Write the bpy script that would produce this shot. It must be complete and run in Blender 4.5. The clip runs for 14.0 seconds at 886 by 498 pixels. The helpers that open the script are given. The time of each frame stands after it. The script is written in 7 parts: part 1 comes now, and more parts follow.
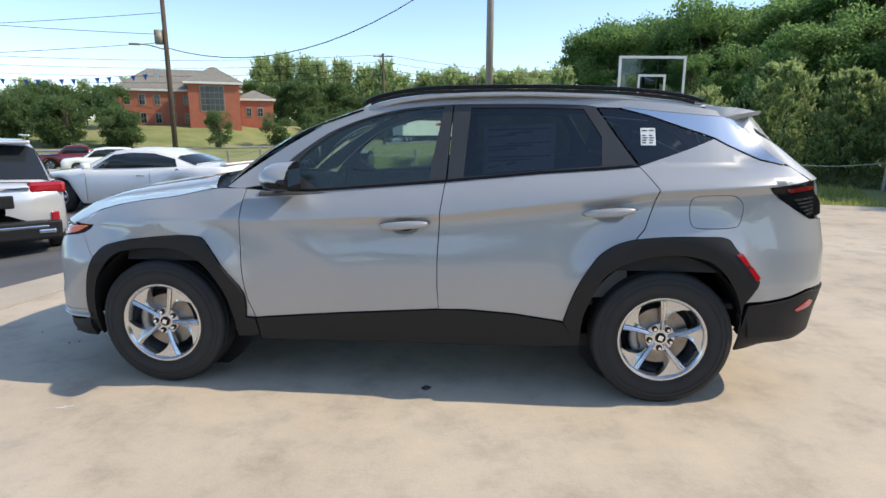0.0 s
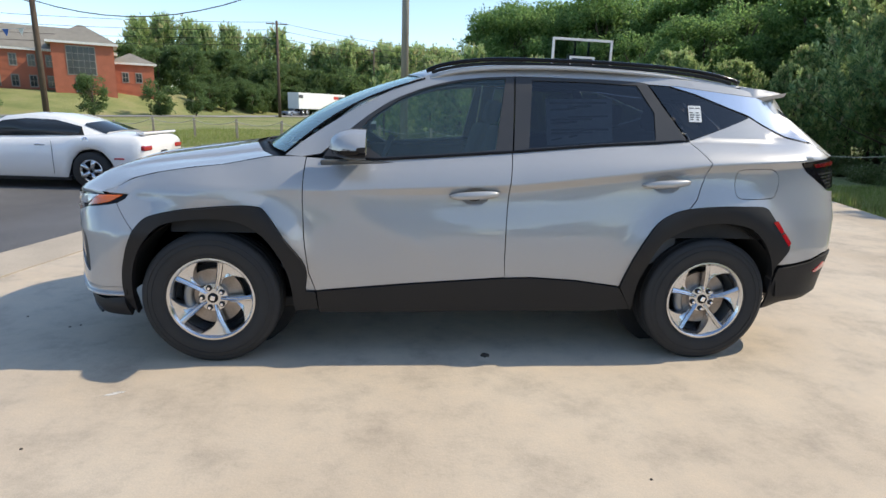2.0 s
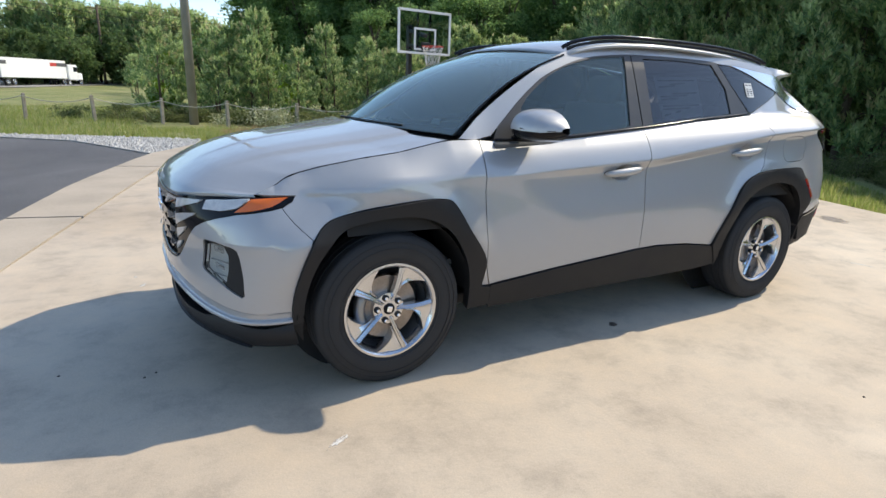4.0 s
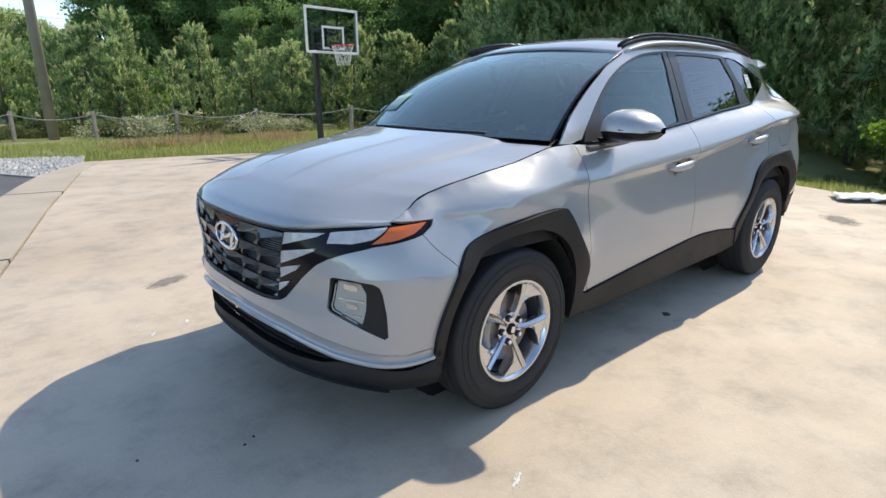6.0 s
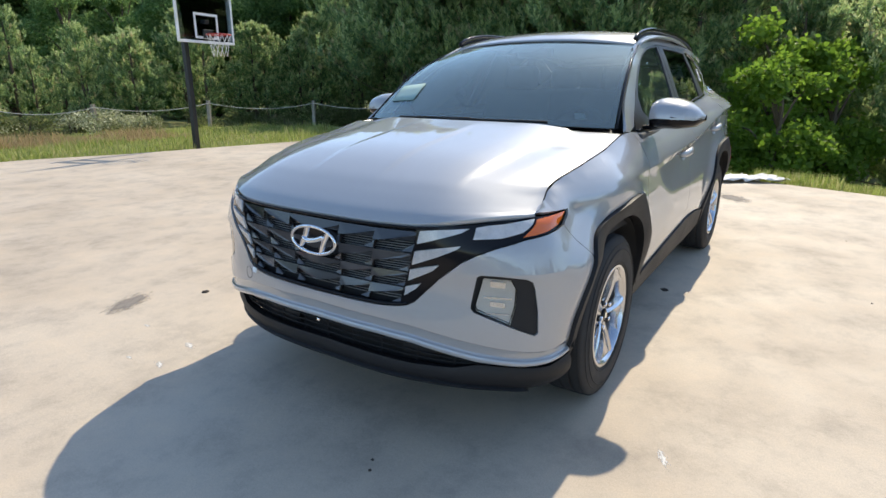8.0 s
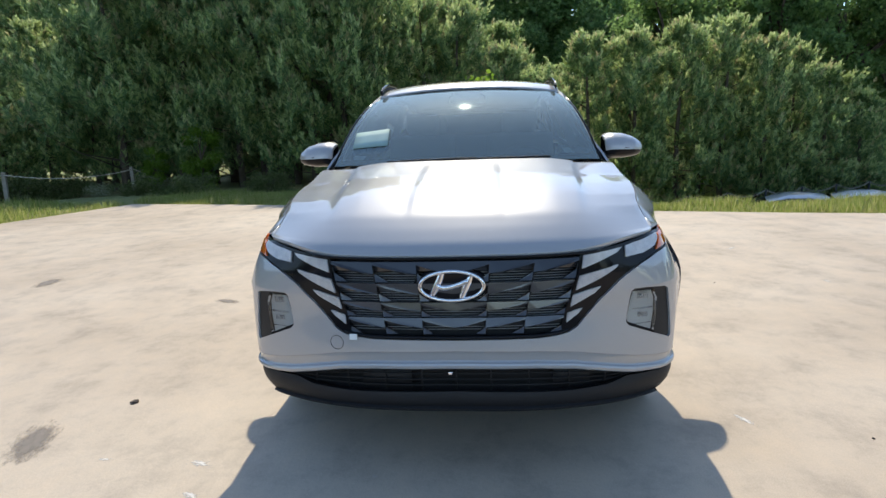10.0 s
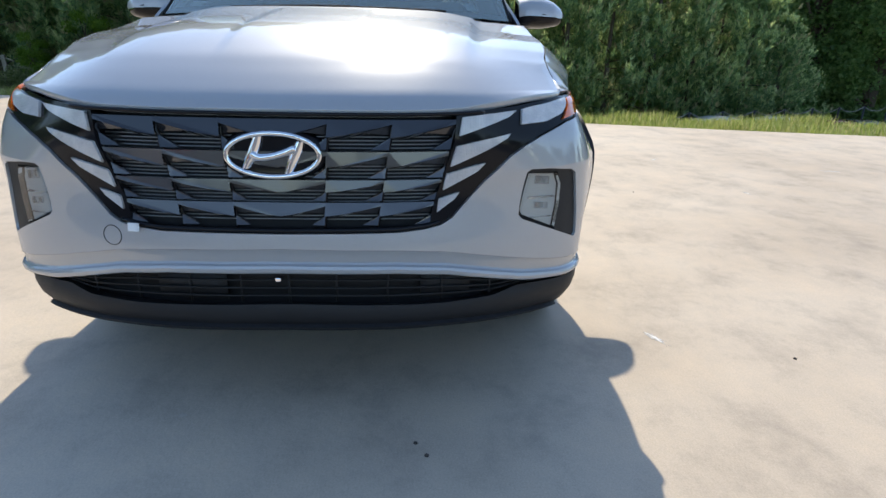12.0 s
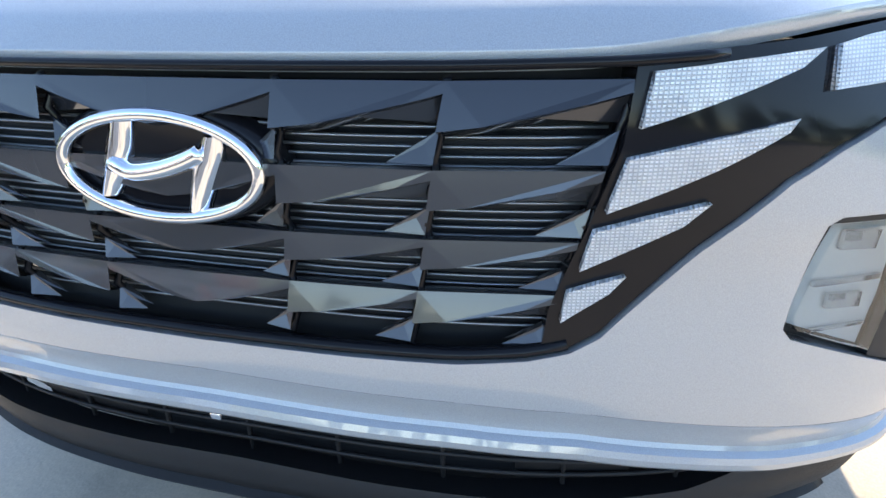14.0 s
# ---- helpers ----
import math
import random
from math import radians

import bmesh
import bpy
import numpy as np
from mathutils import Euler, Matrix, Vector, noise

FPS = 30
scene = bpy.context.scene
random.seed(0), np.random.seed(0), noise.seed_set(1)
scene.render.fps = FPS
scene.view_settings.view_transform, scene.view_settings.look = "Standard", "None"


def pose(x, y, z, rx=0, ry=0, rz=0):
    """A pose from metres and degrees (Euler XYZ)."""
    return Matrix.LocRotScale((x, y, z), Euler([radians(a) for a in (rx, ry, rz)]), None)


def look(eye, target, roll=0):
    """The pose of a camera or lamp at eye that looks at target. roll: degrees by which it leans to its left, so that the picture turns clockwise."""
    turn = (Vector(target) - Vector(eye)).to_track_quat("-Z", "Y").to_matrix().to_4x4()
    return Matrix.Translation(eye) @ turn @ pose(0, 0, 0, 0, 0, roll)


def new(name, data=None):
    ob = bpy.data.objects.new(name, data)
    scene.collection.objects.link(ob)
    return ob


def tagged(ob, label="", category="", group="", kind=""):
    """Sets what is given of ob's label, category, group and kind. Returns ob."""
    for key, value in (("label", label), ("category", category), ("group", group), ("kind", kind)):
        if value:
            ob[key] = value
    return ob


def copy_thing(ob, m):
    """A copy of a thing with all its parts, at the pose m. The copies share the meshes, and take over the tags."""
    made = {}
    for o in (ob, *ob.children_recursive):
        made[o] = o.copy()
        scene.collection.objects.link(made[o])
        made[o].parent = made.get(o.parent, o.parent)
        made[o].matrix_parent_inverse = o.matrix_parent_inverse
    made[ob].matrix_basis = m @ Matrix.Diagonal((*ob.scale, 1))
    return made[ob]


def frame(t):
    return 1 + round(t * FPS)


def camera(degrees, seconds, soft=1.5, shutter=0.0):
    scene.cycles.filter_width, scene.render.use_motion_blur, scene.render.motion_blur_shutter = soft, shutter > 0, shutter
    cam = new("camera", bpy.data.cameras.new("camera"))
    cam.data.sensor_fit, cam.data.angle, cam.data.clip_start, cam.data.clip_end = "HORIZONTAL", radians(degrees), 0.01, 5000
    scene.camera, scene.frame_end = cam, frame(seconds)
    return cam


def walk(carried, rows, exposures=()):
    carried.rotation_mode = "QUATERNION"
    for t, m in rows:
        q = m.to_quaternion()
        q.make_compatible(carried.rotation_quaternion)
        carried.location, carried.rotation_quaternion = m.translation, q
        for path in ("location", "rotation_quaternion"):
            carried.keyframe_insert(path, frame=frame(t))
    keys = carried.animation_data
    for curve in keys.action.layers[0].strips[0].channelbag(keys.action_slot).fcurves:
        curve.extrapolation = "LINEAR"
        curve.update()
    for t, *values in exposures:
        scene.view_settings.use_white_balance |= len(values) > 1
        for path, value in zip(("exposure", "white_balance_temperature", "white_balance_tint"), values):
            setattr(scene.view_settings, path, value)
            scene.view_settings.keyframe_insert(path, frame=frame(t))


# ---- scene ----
cam = camera(75.9, 14.0)
PATH = [
    (0, (0.497, -3.815, 1.429), (0.315, -1.865, 1.023), 0.1),
    (0.5, (0.411, -3.828, 1.425), (0.282, -1.877, 1.001), 0.7),
    (1, (0.35, -3.817, 1.414), (0.275, -1.867, 0.975), 1.8),
    (1.5, (0.042, -3.88, 1.406), (0.064, -1.928, 0.968), 2.0),
    (2, (-0.428, -3.864, 1.384), (-0.244, -1.931, 0.906), 1.9),
    (2.5, (-0.962, -3.77, 1.366), (-0.579, -1.871, 0.871), 2.9),
    (3, (-1.479, -3.597, 1.374), (-0.905, -1.757, 0.842), 3.1),
    (3.5, (-1.975, -3.414, 1.372), (-1.227, -1.637, 0.843), 2.6),
    (4, (-2.364, -3.129, 1.356), (-1.423, -1.451, 0.808), 2.0),
    (4.2, (-2.483, -3.053, 1.385), (-1.487, -1.41, 0.829), 1.3),
    (6.3, (-3.143, -2.344, 1.384), (-1.841, -0.925, 0.843), 0.1),
    (6.5, (-3.159, -2.332, 1.38), (-1.839, -0.926, 0.849), 0.3),
    (6.8, (-3.217, -2.283, 1.38), (-1.863, -0.909, 0.85), 0.5),
    (7, (-3.277, -2.225, 1.376), (-1.898, -0.873, 0.853), 0.5),
    (7.2, (-3.346, -2.121, 1.362), (-1.935, -0.81, 0.822), 0.5),
    (9.3, (-4.136, -0.514, 1.335), (-2.237, -0.09, 0.878), -1.6),
    (9.5, (-4.117, -0.383, 1.324), (-2.194, -0.051, 0.887), -1.9),
    (10, (-4.18, -0.137, 1.293), (-2.226, 0.031, 0.899), -2.0),
    (10.5, (-4.245, -0.015, 1.296), (-2.282, 0.054, 0.923), -1.2),
    (11, (-4.241, -0.004, 1.283), (-2.28, 0.013, 0.891), -1.1),
    (11.5, (-4.027, -0.117, 1.18), (-2.106, -0.192, 0.626), -0.1),
    (12, (-3.641, -0.362, 1.023), (-1.757, -0.438, 0.356), 1.2),
    (12.5, (-3.258, -0.411, 0.988), (-1.408, -0.271, 0.242), 0.4),
    (12.6, (-3.177, -0.407, 1.006), (-1.351, -0.241, 0.207), 1.2),
    (13, (-2.951, -0.467, 0.981), (-1.155, -0.099, 0.18), 0.3),
    (13.3, (-2.831, -0.458, 0.977), (-1.071, -0.003, 0.143), -0.5),
    (13.5, (-2.776, -0.439, 0.954), (-1.009, 0.032, 0.144), -0.7),
    (14, (-2.705, -0.409, 0.931), (-0.952, 0.037, 0.078), -1.2),
]
walk(cam, [(t, look(eye, target, roll)) for t, eye, target, roll in PATH],
     [(0, 0.36, 7300, 8), (3, 0.40, 7400, 8), (7, 0.52, 7400, 8), (11, 0.36, 7250, 8), (12, 0.5, 7100, 8), (12.6, 0.68, 7050, 8), (13.3, 0.98, 7150, 8), (14, 1.5, 7300, 8)])

# ---- world and sun ----
SUN_DIR = Vector((1.27, 0.07, 1.2)).normalized()
world = bpy.data.worlds.new("sky")
scene.world = world
world.use_nodes = True
wn = world.node_tree
sky = wn.nodes.new("ShaderNodeTexSky")
sky.sky_type, sky.sun_disc = "NISHITA", False
sky.sun_elevation, sky.sun_rotation = math.asin(SUN_DIR.z), math.atan2(SUN_DIR.x, SUN_DIR.y)
sky.air_density, sky.dust_density, sky.ozone_density = 0.85, 0.3, 3.6
wn.links.new(sky.outputs[0], wn.nodes["Background"].inputs[0])
wn.nodes["Background"].inputs[1].default_value = 0.212
sun = new("sun", bpy.data.lights.new("sun", "SUN"))
sun.data.energy, sun.data.angle, sun.data.color = 3.2, radians(0.6), (1.0, 0.94, 0.84)
sun.matrix_world = look(SUN_DIR * 60, (0, 0, 0))


# ---- materials ----
class Mat:
    """A small builder round one Principled material."""

    def __init__(self, name, colour, rough=0.5, metal=0.0, **extra):
        self.m = bpy.data.materials.new(name)
        self.m.use_nodes = True
        self.n, self.l = self.m.node_tree.nodes, self.m.node_tree.links
        self.b = self.n["Principled BSDF"]
        self.b.inputs["Base Color"].default_value = (*colour, 1)
        self.b.inputs["Roughness"].default_value = rough
        self.b.inputs["Metallic"].default_value = metal
        for k, v in extra.items():
            self.b.inputs[k.replace("_", " ")].default_value = v
        self.co = self.n.new("ShaderNodeTexCoord").outputs["Object"]

    def noise(self, scale, detail=4, rough=0.55, stretch=None, distort=0.0):
        t = self.n.new("ShaderNodeTexNoise")
        t.inputs["Scale"].default_value, t.inputs["Detail"].default_value = scale, detail
        t.inputs["Roughness"].default_value, t.inputs["Distortion"].default_value = rough, distort
        src = self.co
        if stretch:
            mp = self.n.new("ShaderNodeMapping")
            mp.inputs["Scale"].default_value = stretch
            self.l.new(src, mp.inputs[0])
            src = mp.outputs[0]
        self.l.new(src, t.inputs["Vector"])
        return t.outputs["Fac"]

    def ramp(self, fac, *stops):
        r = self.n.new("ShaderNodeValToRGB")
        e = r.color_ramp.elements
        while len(e) < len(stops):
            e.new(0.5)
        for k, (p, c) in zip(e, stops):
            k.position, k.color = p, (*c, 1) if len(c) == 3 else c
        self.l.new(fac, r.inputs[0])
        return r.outputs[0]

    def mix(self, fac, a, b, mode="MIX"):
        x = self.n.new("ShaderNodeMix")
        x.data_type, x.blend_type = "RGBA", mode
        for sock, v in ((x.inputs[0], fac), (x.inputs[6], a), (x.inputs[7], b)):
            if isinstance(v, (int, float)):
                sock.default_value = v
            elif isinstance(v, tuple):
                sock.default_value = (*v, 1)
            else:
                self.l.new(v, sock)
        return x.outputs[2]

    def rand(self, island=False):
        if island:
            return self.n.new("ShaderNodeNewGeometry").outputs["Random Per Island"]
        return self.n.new("ShaderNodeObjectInfo").outputs["Random"]

    def colour(self, out):
        self.l.new(out, self.b.inputs["Base Color"])
        return self

    def roughness(self, fac, lo, hi):
        r = self.n.new("ShaderNodeMapRange")
        r.inputs[3].default_value, r.inputs[4].default_value = lo, hi
        self.l.new(fac, r.inputs[0])
        self.l.new(r.outputs[0], self.b.inputs["Roughness"])
        return self

    def bump(self, fac, dist, strength=1.0):
        b = self.n.new("ShaderNodeBump")
        b.inputs["Strength"].default_value, b.inputs["Distance"].default_value = strength, dist
        self.l.new(fac, b.inputs["Height"])
        self.l.new(b.outputs[0], self.b.inputs["Normal"])
        return self


def varied(name, colour, rough=0.6, amount=0.25, scale=6.0, fine=60.0, bump=0.001, metal=0.0, island=False, **extra):
    """A plain surface with stains at two scales, fine relief and, for pieces, a shift from one to the next."""
    k = Mat(name, colour, rough, metal, **extra)
    a = k.ramp(k.noise(scale), (0.3, tuple(c * (1 - amount) for c in colour)), (0.7, tuple(min(1, c * (1 + amount * 0.6)) for c in colour)))
    c = k.mix(0.35, a, k.ramp(k.noise(fine, 2), (0.3, tuple(c * 0.75 for c in colour)), (0.7, tuple(min(1, c * 1.2) for c in colour))))
    if island:
        c = k.mix(0.5, c, k.ramp(k.rand(True), (0.0, (0.6, 0.6, 0.6)), (1.0, (1.35, 1.35, 1.35))), "MULTIPLY")
    k.colour(c)
    k.roughness(k.noise(scale * 2), max(0, rough - 0.12), min(1, rough + 0.12))
    if bump:
        k.bump(k.noise(fine, 3), bump)
    return k.m


def paint(name, colour, metal=0.8, rough=0.36):
    k = Mat(name, colour, rough, metal, Specular_IOR_Level=0.0, Coat_Weight=1.0, Coat_Roughness=0.03, Coat_IOR=1.7)
    flake = k.noise(900, 1)
    k.colour(k.mix(0.3, k.ramp(flake, (0.3, tuple(c * 0.85 for c in colour)), (0.7, tuple(min(1, c * 1.15) for c in colour))), colour))
    return k.m


def glass(name, tint, gloss=(1.0, 1.0, 1.0), ior=1.5, glare=0.0, rough=0.01):
    """Thin tinted glazing: see-through colour, with a clear reflection that grows at grazing angles."""
    m = bpy.data.materials.new(name)
    m.use_nodes = True
    n, l = m.node_tree.nodes, m.node_tree.links
    n.remove(n["Principled BSDF"])
    tr, gl, fr, mx = n.new("ShaderNodeBsdfTransparent"), n.new("ShaderNodeBsdfGlossy"), n.new("ShaderNodeFresnel"), n.new("ShaderNodeMixShader")
    tr.inputs[0].default_value = (*tint, 1)
    gl.inputs[0].default_value, gl.inputs[1].default_value = (*gloss, 1), rough
    fr.inputs[0].default_value = ior
    l.new(fr.outputs[0], mx.inputs[0]), l.new(tr.outputs[0], mx.inputs[1]), l.new(gl.outputs[0], mx.inputs[2])
    last = mx.outputs[0]
    # an even pale diffuse layer puts haze and sky glare into the glass colour
    if glare:
        df, glare_mix = n.new("ShaderNodeBsdfDiffuse"), n.new("ShaderNodeMixShader")
        df.inputs[0].default_value = (0.42, 0.52, 0.52, 1)
        glare_mix.inputs[0].default_value = glare
        l.new(last, glare_mix.inputs[1]), l.new(df.outputs[0], glare_mix.inputs[2])
        last = glare_mix.outputs[0]
    l.new(last, n["Material Output"].inputs[0])
    return m


M = {}
M["silver"] = paint("silver_paint", (0.42, 0.423, 0.43), 0.33, 0.42)
M["satin"] = Mat("satin_metal", (0.72, 0.73, 0.75), 0.18, 1.0).m
M["pale_silver"] = paint("pale_silver_paint", (0.72, 0.73, 0.75), 0.55, 0.32)
M["white_paint"] = paint("white_paint", (0.82, 0.82, 0.82), 0.0, 0.3)
M["red_paint"] = paint("red_paint", (0.18, 0.02, 0.03), 0.2, 0.3)
M["blue_paint"] = paint("blue_grey_paint", (0.2, 0.22, 0.26), 0.5, 0.3)
M["clad"] = varied("grained_black_plastic", (0.015, 0.015, 0.0165), 0.58, 0.15, 3, 700, 0.0004, Specular_IOR_Level=0.35)
M["gloss_black"] = Mat("gloss_black_trim", (0.009, 0.009, 0.011), 0.10, 0.0, Specular_IOR_Level=0.2, Coat_Weight=0.0).m
# gloss black with the dark blue sky reflection put into its colour
M["blade_black"] = Mat("sky_tinted_gloss_blade", (0.03, 0.032, 0.038), 0.13, 0.3, Coat_Weight=0.5).m
M["pillar"] = varied("satin_grey_pillar_trim", (0.045, 0.045, 0.047), 0.38, 0.1, 5, 400, 0)
M["fog_bright"] = Mat("bright_lamp_optic", (0.70, 0.71, 0.72), 0.12, 0.85).m
M["dark_chrome"] = Mat("dark_chrome", (0.08, 0.08, 0.085), 0.18, 0.5, Coat_Weight=0.5).m
M["dark"] = varied("dark_inner_plastic", (0.012, 0.012, 0.013), 0.7, 0.2, 5, 90, 0)
M["interior"] = varied("charcoal_cabin_cloth", (0.10, 0.103, 0.105), 0.85, 0.2, 8, 300, 0.0006)
M["grey_trim"] = varied("light_grey_cabin_lining", (0.35, 0.35, 0.36), 0.9, 0.1, 8, 300, 0.0004)
M["rubber"] = varied("tyre_rubber", (0.022, 0.022, 0.023), 0.72, 0.25, 9, 160, 0.0005)
M["alloy"] = Mat("machined_alloy", (0.66, 0.67, 0.69), 0.24, 1.0).m
M["alloy_dark"] = Mat("painted_grey_alloy", (0.30, 0.31, 0.32), 0.35, 0.8).m
M["chrome"] = Mat("chrome", (0.88, 0.88, 0.9), 0.05, 1.0).m
M["steel"] = varied("brake_steel", (0.35, 0.30, 0.26), 0.4, 0.4, 14, 90, 0.0003, 0.8)
M["glass"] = glass("green_tinted_glass", (0.62, 0.74, 0.69), (0.85, 1.0, 0.97), 1.8, 0.04)
M["screen_glass"] = glass("windscreen_glass", (0.74, 0.86, 0.84), (0.82, 1.0, 1.0), 2.1, 0.20, 0.035)
M["privacy"] = glass("dark_privacy_glass", (0.22, 0.235, 0.25), (1, 1, 1), 1.7)
M["clear"] = glass("clear_lens", (0.9, 0.92, 0.93))
k = Mat("ribbed_clear_lamp", (0.95, 0.96, 0.97), 0.2, 0.12, Coat_Weight=1.0, Coat_Roughness=0.02)
cells = k.n.new("ShaderNodeTexBrick")
cells.inputs["Scale"].default_value, cells.inputs["Mortar Size"].default_value, cells.inputs["Mortar Smooth"].default_value = 1.0, 0.0011, 1.0
cells.inputs["Brick Width"].default_value, cells.inputs["Row Height"].default_value, cells.offset = 0.0042, 0.0036, 0.0
sw = k.n.new("ShaderNodeSeparateXYZ")
cb = k.n.new("ShaderNodeCombineXYZ")
k.l.new(k.co, sw.inputs[0]), k.l.new(sw.outputs["Y"], cb.inputs["X"]), k.l.new(sw.outputs["Z"], cb.inputs["Y"]), k.l.new(cb.outputs[0], cells.inputs["Vector"])
k.colour(k.mix(0.55, k.ramp(cells.outputs["Fac"], (0.0, (1.0, 1.0, 1.0)), (1.0, (0.45, 0.47, 0.49))), k.ramp(k.noise(25, 3), (0.35, (0.72, 0.74, 0.77)), (0.6, (1, 1, 1)))))
M["lamp"] = k.bump(cells.outputs["Fac"], 0.0025).m
M["orange"] = Mat("amber_lens", (0.75, 0.14, 0.01), 0.12, 0.0, Coat_Weight=1.0).m
M["dark_red"] = Mat("smoked_red_lens", (0.16, 0.008, 0.012), 0.1, 0.0, Coat_Weight=1.0).m
M["red_lens"] = Mat("red_lens", (0.42, 0.01, 0.02), 0.1, 0.0, Coat_Weight=1.0).m
k = Mat("paper", (0.8, 0.81, 0.8), 0.8)
M["paper"] = k.colour(k.ramp(k.noise(40), (0.3, (0.74, 0.75, 0.74)), (0.7, (0.84, 0.85, 0.84)))).m
M["ink"] = Mat("print_ink", (0.08, 0.08, 0.09), 0.8).m
M["pale_paper"] = Mat("pale_green_paper", (0.32, 0.47, 0.45), 0.8).m
M["fog_inner"] = Mat("lamp_bowl", (0.72, 0.72, 0.70), 0.3, 0.25).m
M["net"] = Mat("white_cord", (0.75, 0.75, 0.74), 0.9).m

k = Mat("concrete", (0.5, 0.45, 0.38), 0.85)
base = k.ramp(k.noise(0.42, 5, 0.55), (0.28, (0.44, 0.355, 0.265)), (0.5, (0.55, 0.455, 0.35)), (0.75, (0.62, 0.53, 0.42)))
mott = k.ramp(k.noise(2.6, 10, 0.72), (0.32, (0.70, 0.70, 0.71)), (0.50, (1, 1, 1)), (0.68, (1.14, 1.11, 1.07)))
c = k.mix(0.9, base, mott, "MULTIPLY")
grain = k.ramp(k.noise(190, 3), (0.3, (0.84, 0.84, 0.84)), (0.7, (1.08, 1.08, 1.08)))
c = k.mix(0.7, c, grain, "MULTIPLY")
blot = k.ramp(k.noise(0.9, 7, 0.65, (1, 1.9, 1)), (0.60, (1, 1, 1)), (0.72, (0.76, 0.77, 0.78)))
c = k.mix(0.55, c, blot, "MULTIPLY")
pale = k.ramp(k.noise(6.0, 8, 0.7, (1.6, 0.8, 1)), (0.66, (0, 0, 0)), (0.74, (1, 1, 1)))
k.colour(k.mix(0.22, c, k.mix(pale, c, (0.72, 0.70, 0.66))))
k.roughness(k.noise(2.2, 5), 0.5, 0.95)
M["concrete"] = k.bump(k.noise(60, 6), 0.0016).m
M["concrete_strip"] = varied("weathered_concrete", (0.46, 0.39, 0.31), 0.9, 0.25, 1.3, 90, 0.0015)
k = Mat("asphalt", (0.10, 0.10, 0.105), 0.85)
k.colour(k.mix(0.6, k.ramp(k.noise(0.5, 5), (0.3, (0.085, 0.085, 0.09)), (0.7, (0.135, 0.133, 0.135))), k.ramp(k.noise(140, 2), (0.35, (0.6, 0.6, 0.6)), (0.65, (1.5, 1.5, 1.5))), "MULTIPLY"))
M["asphalt"] = k.bump(k.noise(140, 3), 0.004).m
M["far_asphalt"] = varied("pale_worn_asphalt", (0.26, 0.25, 0.24), 0.9, 0.15, 0.5, 20, 0)
k = Mat("pale_gravel", (0.4, 0.39, 0.37), 0.9)
k.colour(k.mix(0.8, k.ramp(k.noise(1.0, 4), (0.35, (0.34, 0.33, 0.30)), (0.65, (0.48, 0.46, 0.43))), k.ramp(k.noise(55, 3), (0.35, (0.55, 0.55, 0.55)), (0.65, (1.3, 1.3, 1.3))), "MULTIPLY"))
M["gravel"] = k.bump(k.noise(55, 3), 0.02).m
k = Mat("lawn", (0.12, 0.17, 0.04), 0.95)
k.colour(k.mix(0.7, k.ramp(k.noise(0.22, 5), (0.35, (0.19, 0.22, 0.07)), (0.55, (0.28, 0.285, 0.11)), (0.75, (0.36, 0.30, 0.16))), k.ramp(k.noise(18, 5), (0.3, (0.55, 0.55, 0.5)), (0.7, (1.3, 1.3, 1.25))), "MULTIPLY"))
M["lawn"] = k.bump(k.noise(25, 5), 0.05).m


def leafy(name, a, b, c, gloss=0.55):
    k = Mat(name, a, gloss)
    col = k.ramp(k.rand(True), (0.0, a), (0.5, b), (1.0, c))
    k.colour(k.mix(0.5, col, k.ramp(k.noise(0.5, 3), (0.3, (0.62, 0.66, 0.6)), (0.7, (1.3, 1.28, 1.1))), "MULTIPLY"))
    tr = k.n.new("ShaderNodeBsdfTranslucent")
    k.l.new(col, tr.inputs[0])
    mx = k.n.new("ShaderNodeMixShader")
    mx.inputs[0].default_value = 0.66
    k.l.new(k.b.outputs[0], mx.inputs[1]), k.l.new(tr.outputs[0], mx.inputs[2])
    k.l.new(mx.outputs[0], k.n["Material Output"].inputs[0])
    return k.m


M["leaf"] = leafy("broad_leaves", (0.115, 0.215, 0.075), (0.185, 0.315, 0.10), (0.30, 0.43, 0.16))
M["leaf_far"] = leafy("distant_leaves", (0.10, 0.165, 0.06), (0.14, 0.22, 0.08), (0.20, 0.275, 0.11))
M["leaf_bright"] = leafy("young_leaves", (0.113, 0.213, 0.023), (0.180, 0.304, 0.040), (0.248, 0.383, 0.056))
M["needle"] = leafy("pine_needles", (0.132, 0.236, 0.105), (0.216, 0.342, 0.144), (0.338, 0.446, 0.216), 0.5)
# paler for new growth, and to paint in the light from behind
M["needle_tip"] = leafy("backlit_young_shoots", (0.311, 0.425, 0.166), (0.446, 0.549, 0.239), (0.643, 0.696, 0.373), 0.5)
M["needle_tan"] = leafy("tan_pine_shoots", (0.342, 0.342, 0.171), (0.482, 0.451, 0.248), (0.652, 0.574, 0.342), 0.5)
M["shrub"] = leafy("shrub_leaves", (0.10, 0.14, 0.05), (0.16, 0.20, 0.07), (0.26, 0.27, 0.13))
M["blade"] = leafy("grass_blades", (0.20, 0.27, 0.06), (0.32, 0.38, 0.10), (0.50, 0.45, 0.22))
M["straw"] = leafy("dry_grass_blades", (0.30, 0.22, 0.12), (0.40, 0.29, 0.16), (0.50, 0.38, 0.22))
M["stone"] = varied("broken_stone", (0.46, 0.45, 0.43), 0.9, 0.3, 4, 40, 0.003, island=True)
M["vine"] = leafy("pale_vine_leaves", (0.26, 0.30, 0.15), (0.42, 0.45, 0.28), (0.66, 0.66, 0.52))
